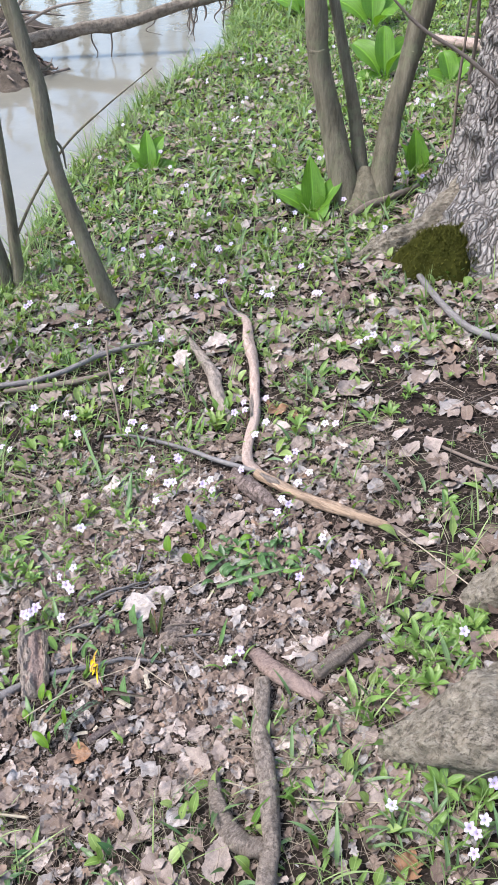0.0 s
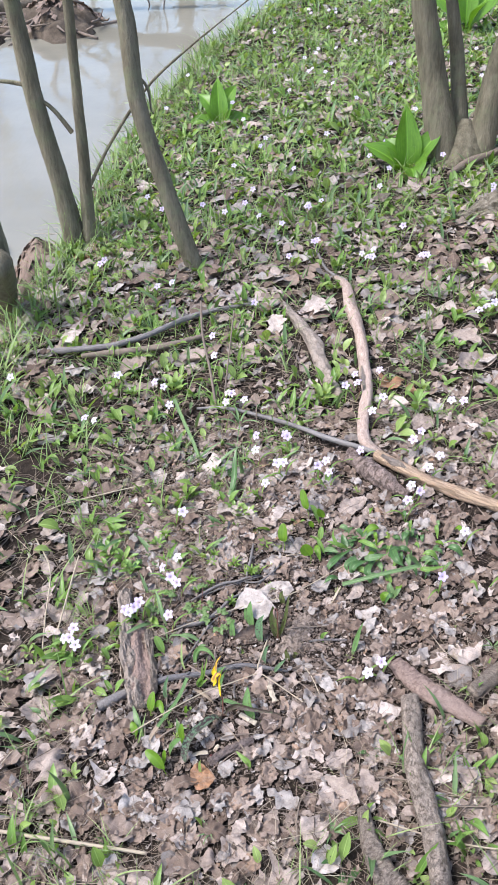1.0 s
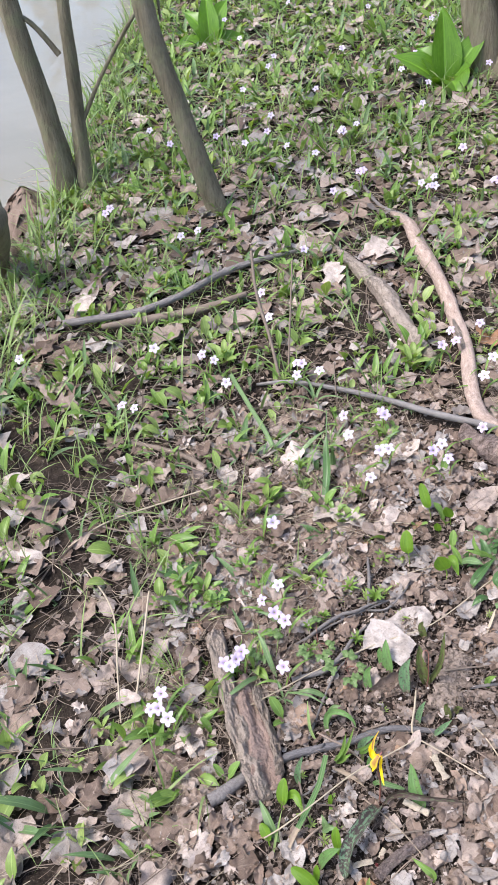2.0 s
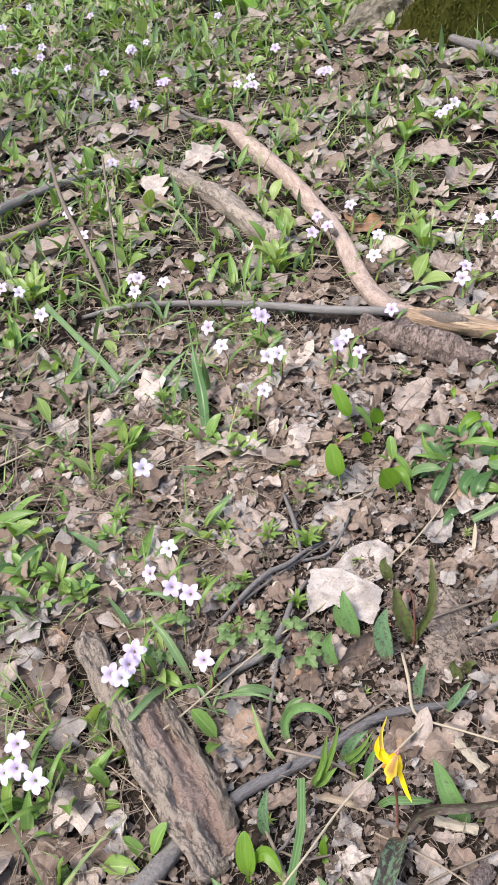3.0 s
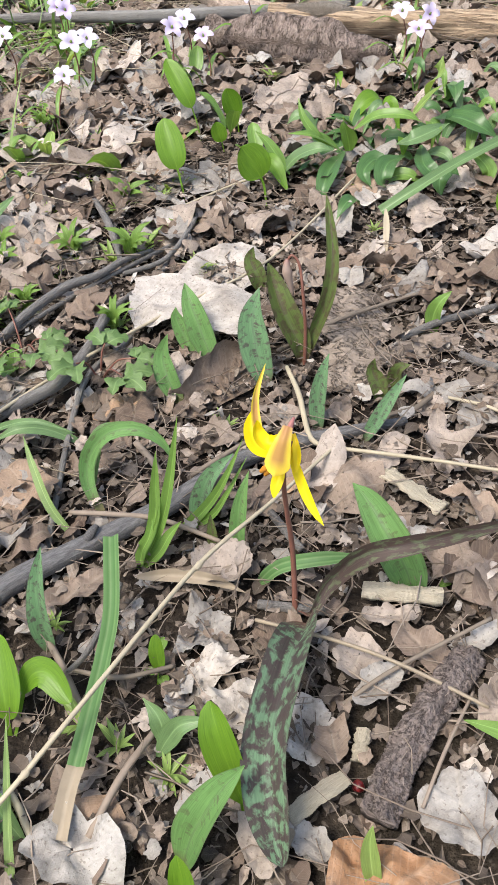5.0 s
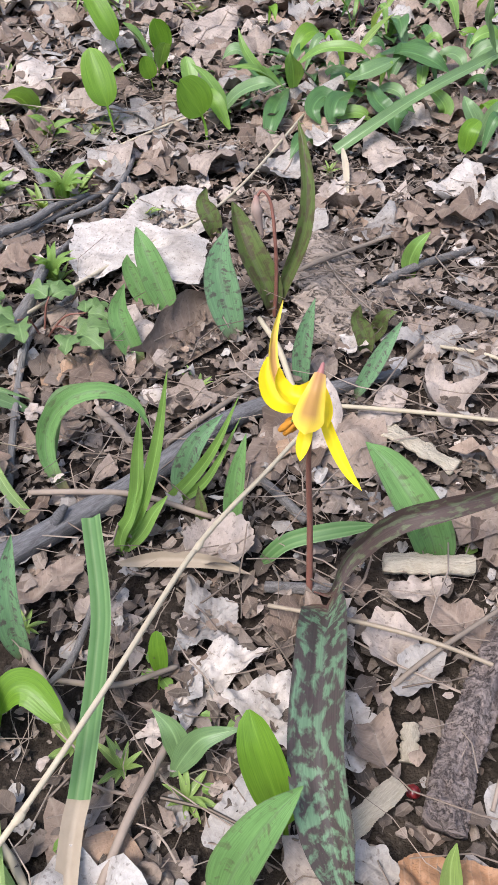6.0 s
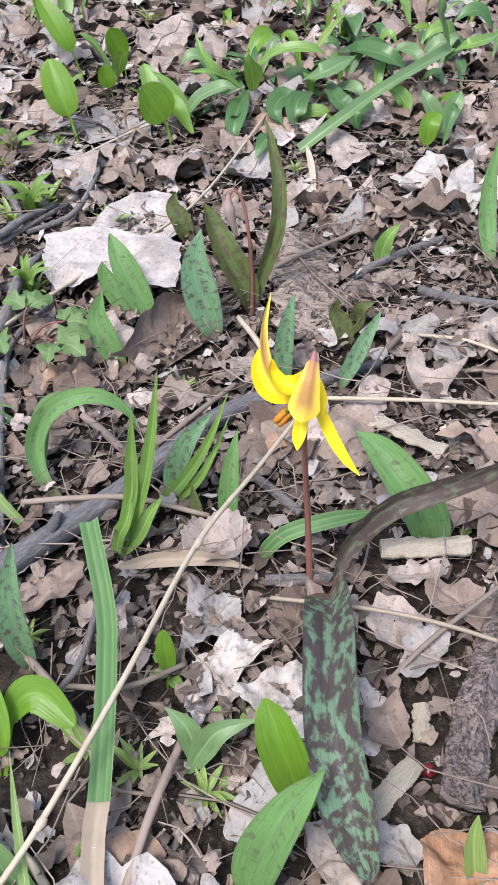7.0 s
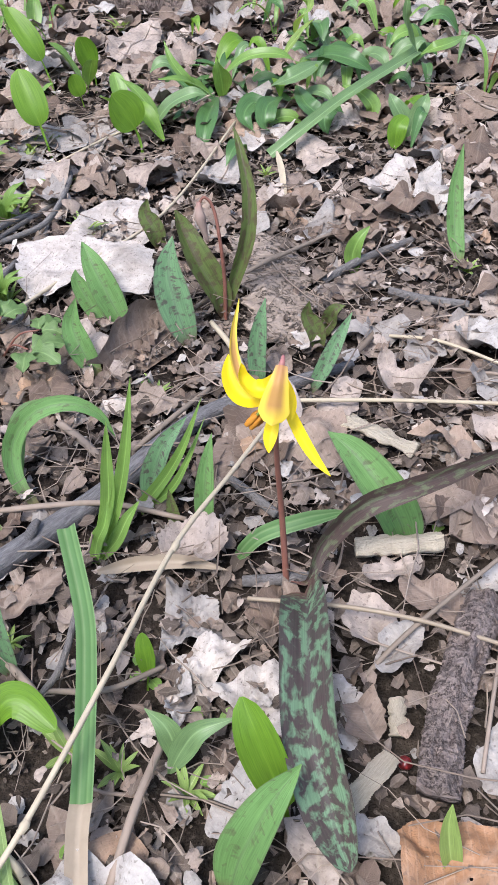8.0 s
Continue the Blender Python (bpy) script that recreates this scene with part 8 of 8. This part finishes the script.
# the rosette leaves behind the lily: each leaf from foot to tip, in the order they overlap
ROS = (0.2364, 0.2903)
RO = np.array([ROS[0], ROS[1], gz(*ROS)])
ros = thing("broad_leaf_plant", "dense low plant with dark green oval leaves", "plant", at=RO)
def rosette_leaf(pts, w, mat):
    p = on_ground(pts) - RO
    part("leaf", blade_mesh("leaf", p, w * 0.95, "ovate", 0.35, 16, 7, (-0.35, -0.4, 0.85), 0.05), mat, ros)


rosette_leaf([(0.2296, 0.2889, 0.0140), (0.2282, 0.2991, 0.0200), (0.2135, 0.2915, 0.0180), (0.2153, 0.2818, 0.0100)], 0.014, GREEN_DEEP)
rosette_leaf([(0.2533, 0.2996, 0.0160), (0.2299, 0.2868, 0.0220), (0.2220, 0.2798, 0.0160), (0.2267, 0.2804, 0.0080)], 0.015, GREEN_DEEP)
rosette_leaf([(0.2713, 0.3058, 0.0160), (0.2505, 0.2740, 0.0220), (0.2515, 0.2636, 0.0180), (0.2515, 0.2619, 0.0120)], 0.014, GREEN_DEEP)
rosette_leaf([(0.2252, 0.3350, 0.0120), (0.1957, 0.3056, 0.0200), (0.1824, 0.2929, 0.0160), (0.1772, 0.2874, 0.0040)], 0.014, GREEN_DEEP)
rosette_leaf([(0.2523, 0.3106, 0.0200), (0.2513, 0.2926, 0.0300), (0.2678, 0.2917, 0.0320), (0.2891, 0.2983, 0.0300)], 0.014, GREEN_GREY)
rosette_leaf([(0.2983, 0.3280, 0.0200), (0.2979, 0.3021, 0.0300), (0.3027, 0.2820, 0.0300), (0.3157, 0.2730, 0.0200)], 0.016, GREEN_DEEP)
rosette_leaf([(0.3220, 0.2944, 0.0160), (0.3246, 0.2902, 0.0260), (0.3235, 0.2783, 0.0280), (0.3242, 0.2696, 0.0200)], 0.013, GREEN_GREY)
rosette_leaf([(0.2380, 0.3453, 0.0200), (0.2470, 0.3288, 0.0340), (0.2611, 0.3160, 0.0360), (0.2732, 0.3092, 0.0300)], 0.010, GREEN)
rosette_leaf([(0.2196, 0.3340, 0.0140), (0.2006, 0.3305, 0.0280), (0.1913, 0.3390, 0.0420), (0.1920, 0.3489, 0.0520)], 0.007, GREEN)
rosette_leaf([(0.2200, 0.3314, 0.0140), (0.2062, 0.3318, 0.0260), (0.1917, 0.3306, 0.0340), (0.1777, 0.3359, 0.0360)], 0.008, GREEN)
rosette_leaf([(0.2268, 0.3307, 0.0100), (0.2189, 0.3213, 0.0260), (0.2107, 0.3131, 0.0400), (0.2044, 0.3079, 0.0520)], 0.014, GREEN)
rosette_leaf([(0.2943, 0.3364, 0.0300), (0.2900, 0.3268, 0.0450), (0.2860, 0.3150, 0.0600), (0.2875, 0.3148, 0.0700)], 0.013, GREEN_YELLOW)
rosette_leaf([(0.2706, 0.3209, 0.0300), (0.2779, 0.3130, 0.0450), (0.2778, 0.2974, 0.0600)], 0.007, GREEN_YELLOW)
rosette_leaf([(0.1758, 0.3287, 0.0100), (0.1702, 0.3361, 0.0200), (0.1645, 0.3431, 0.0300), (0.1591, 0.3506, 0.0360)], 0.009, GREEN)
rosette_leaf([(0.1700, 0.3336, 0.0080), (0.1802, 0.3277, 0.0220), (0.1907, 0.3170, 0.0300), (0.2005, 0.3118, 0.0280)], 0.011, GREEN_GREY)
rosette_leaf([(0.2884, 0.2159, 0.0040), (0.2872, 0.2195, 0.0160), (0.2837, 0.2254, 0.0260), (0.2857, 0.2330, 0.0300)], 0.013, GREEN_GREY)
rosette_leaf([(0.2889, 0.2154, 0.0040), (0.2923, 0.2145, 0.0160), (0.2962, 0.2128, 0.0260), (0.3027, 0.2159, 0.0300)], 0.012, GREEN_GREY)
rosette_leaf([(0.2858, 0.2500, 0.0060), (0.2867, 0.2471, 0.0160), (0.2825, 0.2546, 0.0240), (0.2796, 0.2680, 0.0260)], 0.012, GREEN)
rosette_leaf([(0.2537, 0.2538, 0.0060), (0.2533, 0.2573, 0.0160), (0.2618, 0.2589, 0.0200), (0.2680, 0.2542, 0.0160)], 0.013, GREEN_DEEP)
rosette_leaf([(0.3407, 0.2608, 0.0300), (0.3310, 0.2622, 0.0450), (0.3229, 0.2599, 0.0600), (0.3229, 0.2603, 0.0750)], 0.009, GREEN_GREY)
rosette_leaf([(0.3420, 0.2595, 0.0300), (0.3438, 0.2495, 0.0360), (0.3583, 0.2476, 0.0360), (0.3893, 0.2583, 0.0300)], 0.010, GREEN)


rng_r = np.random.default_rng(12)
for k in range(44):
    c = np.array((0.3105, 0.3183)) + rng_r.normal(0, 1, 2) @ np.array([[0.052, -0.030], [0.030, 0.040]])
    a, l, h = rng_r.uniform(0, 6.28), rng_r.uniform(0.016, 0.034), rng_r.uniform(0.006, 0.026)
    d = np.array([math.cos(a), math.sin(a)])
    pts = [(*(c - d * l * 0.5), h * 0.5), (*(c - d * l * 0.1), h + 0.005), (*(c + d * l * 0.25), h + 0.006), (*(c + d * l * 0.5), h)]
    mat = (GREEN_DEEP, GREEN, GREEN_GREY, GREEN_DEEP, GREEN_LIVELY)[k % 5]
    part("leaf", blade_mesh("leaf", on_ground(pts) - RO, l * rng_r.uniform(0.28, 0.42), "ovate", 0.35, 12, 5, (-0.35, -0.4, 0.85), 0.05, k), mat, ros)


# skunk cabbages
def cabbage(name, label, base, leaves, mat=CABBAGE):
    """leaves: (yaw in degrees, length, width, lift, droop)."""
    top = thing(name, label, "plant", "skunk cabbages", at=(base[0], base[1], gz(*base)))
    for k, (yaw, l, w, e, droop) in enumerate(leaves):
        d = np.array([math.cos(radians(yaw)), math.sin(radians(yaw)), 0])
        e = radians(e)
        p = [np.array([0, 0, -0.01])]
        for j in range(5):
            p.append(p[-1] + (d * math.cos(e) + np.array([0, 0, math.sin(e)])) * l / 5)
            e -= radians(droop) / 4
        part("leaf", blade_mesh("leaf", p, w, "spoon" if base[1] > 2.9 else "lily", 0.45, 24, 11, (-0.3 * d[0], -0.3 * d[1] - 0.5, 0.8), 0.05, k), mat, top)
    return top


SC = "bright green skunk cabbage with broad upright leaves"
cabbage("skunk_cabbage", SC, (-0.1370, 2.8553), [(95, 0.19, 0.075, 80, 25), (55, 0.19, 0.08, 68, 40), (135, 0.18, 0.075, 65, 50), (10, 0.15, 0.06, 30, 45), (180, 0.14, 0.06, 30, 50)])
cabbage("skunk_cabbage", SC, (0.5388, 2.0758), [(100, 0.215, 0.088, 80, 15), (10, 0.195, 0.078, 58, 10), (165, 0.185, 0.082, 42, 25), (-85, 0.135, 0.105, 55, 95), (130, 0.150, 0.080, 60, 40)])
cabbage("skunk_cabbage", SC, (1.0486, 3.8904), [(90, 0.288, 0.108, 82, 20), (40, 0.288, 0.137, 62, 40), (140, 0.288, 0.144, 62, 40), (-60, 0.224, 0.086, 70, 30), (170, 0.160, 0.072, 40, 60)])
cabbage("skunk_cabbage", SC, (1.1458, 5.1223), [(90, 0.340, 0.160, 80, 20), (30, 0.323, 0.160, 58, 40), (150, 0.340, 0.160, 55, 40), (-60, 0.255, 0.128, 60, 50)])
cabbage("skunk_cabbage", SC, (1.3571, 3.6627), [(110, 0.190, 0.108, 75, 30), (40, 0.171, 0.099, 60, 30), (180, 0.142, 0.090, 50, 40)])
cabbage("skunk_cabbage", "young skunk cabbage with one broad upright leaf", (0.9687, 2.3893), [(100, 0.18, 0.09, 82, 15), (150, 0.14, 0.06, 70, 20)])
cabbage("skunk_cabbage", SC, (0.7571, 5.8904), [(90, 0.3, 0.14, 70, 30), (20, 0.26, 0.14, 50, 40), (160, 0.26, 0.14, 50, 40)])


# ---- the creek's wood ----
def creek_log():
    pts = np.array([(-2.125, 6.300, -0.126), (-1.491, 6.300, -0.049), (-0.996, 6.300, 0.033), (-0.511, 6.300, 0.093), (-0.157, 6.300, 0.185), (0.188, 6.300, 0.241), (0.700, 6.300, 0.316)])
    o = pts[3].copy()
    top = thing("creek_log", "bare weathered log fallen across the creek", "log", at=o)
    part("trunk", tube_mesh("trunk", pts - o, (0.062, 0.058, 0.05, 0.047, 0.042, 0.038, 0.034), 160, 36, 0.14, 3, grain=(16.0, 0.26)), BARK_ROOT, top)
    g = np.random.default_rng(2)
    for k, x in enumerate((0.15, 0.40, 0.42, 0.44, 0.46, 0.49, 0.52, 0.64, 0.70, 0.72, -0.35, -0.2)):
        l, r = g.uniform(0.08, 0.28), g.uniform(0.002, 0.008)
        c = np.array([x, 0, np.interp(o[0] + x, pts[:, 0], pts[:, 2]) - o[2] - 0.02])
        line = [c, c + (g.normal(0, 0.02), -0.02, -0.35 * l), c + (g.normal(0, 0.03), -0.03, -0.7 * l), c + (g.normal(0, 0.03), -0.03, -l)]
        part("hanging_root", tube_mesh("hanging_root", line, (r, r * 1.3, r, r * 0.3), 18, 7, 0.35, k), TWIG, top)
    for a, b, c, r in (((-0.9, -0.05, -0.02), (-0.6, -0.1, 0.12), (-0.3, -0.12, 0.16), 0.014), ((-1.0, -0.1, 0.0), (-0.8, -0.1, 0.2), (-0.6, 0.0, 0.35), 0.016), ((-1.05, -0.1, 0.1), (-1.1, -0.1, 0.3), (-0.95, 0, 0.45), 0.02)):
        part("branch", tube_mesh("branch", [a, b, c], (r, r * 0.8, r * 0.5), 20, 9, 0.12, 4), BARK_LOG, top)


creek_log()


def debris(name, label, cx, cy, r, h, n, seed):
    """A heap of mud, roots and driftwood at the water's edge."""
    g = np.random.default_rng(seed)
    z0 = WATER_Z - 0.04
    top = thing(name, label, "debris", at=(cx, cy, z0))
    nn, mm = 16, 40
    rr, a = np.meshgrid(np.linspace(0.02, 1, nn), np.linspace(0, 2 * np.pi, mm, endpoint=False), indexing="ij")
    R = r * rr * (1 + 0.2 * np.sin(3 * a + seed) + 0.1 * np.sin(8 * a))
    Z = h * (1 - rr**1.7) + 0.03 * np.sin(R * 40 + 3 * a) * np.sin(5 * a + 2) - 0.02
    part("mud", mesh_from("mud", np.stack([R * np.cos(a), R * np.sin(a), Z], -1).reshape(-1, 3), grid_faces(nn, mm, True)), MUD, top)
    for k in range(n):
        t, b = g.uniform(0, 6.28), g.uniform(0, 6.28)
        p = np.array([math.cos(t) * r * 0.7, math.sin(t) * r * 0.7, h * 0.3 + g.uniform(0, 0.05)])
        d = np.array([math.cos(b), math.sin(b), g.uniform(-0.1, 0.5)]) * r * g.uniform(0.4, 0.9)
        rad = g.uniform(0.006, 0.018)
        part("driftwood", tube_mesh("driftwood", [p - d * 0.6, p + g.normal(0, 0.03, 3), p + d * 0.7], (rad, rad, rad * 0.4), 14, 7, 0.15, k), TWIG, top)
    x, y = g.normal(0, r * 0.4, 60), g.normal(0, r * 0.4, 60)
    v, f, uv = dead_leaf_batch(g, x, y, g.uniform(0.04, 0.09, 60), 1, 8, 5)
    v[:, 2] += h * np.clip(1 - (np.hypot(v[:, 0], v[:, 1]) / r) ** 1.7, 0, 1) - np.repeat(ground_z(x, y), 40) + 0.01
    ob = part("caught_leaves", mesh_from("caught_leaves", v, f, uv), LITTER_BROWN, top)
    ob["kind"] = "stuff"


debris("driftwood_heap", "dark heap of driftwood, roots and mud in the creek", -1.42, 5.72, 0.42, 0.22, 22, 5)
debris("driftwood_heap", "dark heap of branches and mud on the far bank", -2.1, 7.4, 0.7, 0.3, 14, 6)
debris("mud_clump", "brown clump of mud, roots and dead leaves at the water's edge", -1.0, 2.02, 0.16, 0.13, 6, 7)
debris("mud_clump", "brown rooty clump at the foot of the creekside tree", -0.66, 1.72, 0.14, 0.22, 7, 8)


# ---- roots, stems and branches round the large tree ----
def root_hump(name, label, pts, radii, seed):
    p = on_ground(pts)
    o = p[1].copy()
    ob = part(name, tube_mesh(name, p - o, radii, 160, 90, 0.10, seed, 6.0, grain=(20.0, 0.26)), ROOT_BARK)
    ob.location = o
    return tagged(ob, label, "root")


root_hump("exposed_root", "grey tree root humping out of the ground", [(0.4857, -0.1538, 0.0000), (0.5616, -0.1647, 0.0200), (0.6431, -0.1621, 0.0350), (0.7436, -0.1510, 0.0500), (0.8657, -0.1437, 0.0800)], (0.018, 0.055, 0.085, 0.11, 0.13), 3)
root_hump("exposed_root", "grey weathered root in the soil", [(0.6873, 0.1395, 0.0000), (0.7479, 0.1565, 0.0200), (0.8561, 0.1786, 0.0500)], (0.02, 0.045, 0.07), 4)
stick("standing_dead_stem", "thin dark dead stem beside the large tree", [(*q[:2], q[2] - gz(q[0], q[1])) for q in [(1.030, 2.100, 0.325), (1.033, 2.100, 0.539), (1.043, 2.100, 0.699), (1.050, 2.100, 0.834)]], (0.0055, 0.005, 0.0045, 0.004), TWIG, 0.1, 30, 8, 91, category="stem")
stick("standing_dead_stem", "thin dark dead stem beside the large tree", [(*q[:2], q[2] - gz(q[0], q[1])) for q in [(1.092, 2.200, 0.514), (1.103, 2.200, 0.679), (1.097, 2.200, 0.818)]], (0.007, 0.006, 0.005), TWIG, 0.1, 30, 8, 92, category="stem")
stick("bare_branch", "bare grey branch reaching past the large tree", [(*q[:2], q[2] - gz(q[0], q[1])) for q in [(0.666, 1.350, 0.941), (0.749, 1.350, 0.863), (0.847, 1.350, 0.804), (0.926, 1.350, 0.746), (1.041, 1.350, 0.657)]], (0.003, 0.0045, 0.005, 0.0055, 0.006), TWIG, 0.1, 40, 8, 93, category="branch")
stick("pale_log", "pale fallen log far off between the trees", [(1.4043, 4.3874, 0.0600), (1.6129, 4.1683, 0.0600), (1.8155, 3.7919, 0.0600)], (0.03, 0.03, 0.025), BARE_WOOD, 0.08, 30, 10, 94, category="log")


# ---- loose cover ----
build_litter()
build_stalks()
build_greens()


# ---- far woods, beyond the creek and behind the path ----
def far_woods():
    g = np.random.default_rng(77)
    items = []
    for k in range(170):
        a, r = g.uniform(0, 6.283), g.uniform(20, 50)
        x, y = r * math.sin(a), 2 + r * math.cos(a)
        if abs(a) < 0.02:
            continue
        h, rad = g.uniform(8, 14), g.uniform(0.08, 0.28)
        z = gz(x, y) - 0.1
        lines = [([(x, y, z), (x + g.normal(0, 0.3), y + g.normal(0, 0.3), z + h * 0.5), (x + g.normal(0, 0.8), y + g.normal(0, 0.8), z + h)], rad)]
        for b in range(11):
            t, q = g.uniform(0.3, 0.95), g.uniform(0, 6.283)
            p = np.array([x, y, z + h * t])
            d = np.array([math.cos(q), math.sin(q), g.uniform(0.3, 1.0)]) * h * (1.05 - t) * 0.5
            lines.append(([p, p + d * 0.5 + (0, 0, 0.1), p + d], rad * 0.35 * (1.1 - t)))
        for pts, rr in lines:
            c = spline(pts, 6)
            ang = np.linspace(0, 2 * np.pi, 5, endpoint=False)
            ring = np.stack([np.cos(ang), np.sin(ang), 0 * ang], -1)
            w = rr * np.linspace(1, 0.25, 6)
            v = c[:, None] + ring[None] * w[:, None, None]
            items.append((v.reshape(-1, 3), grid_faces(6, 5, True), np.zeros((30, 2))))
    ob = part("far_woods", mesh_from("far_woods", *join_batches(items)), BARK_TREE)
    tagged(ob, "bare grey-brown spring woods far around the creek", "trees", kind="stuff")


far_woods()
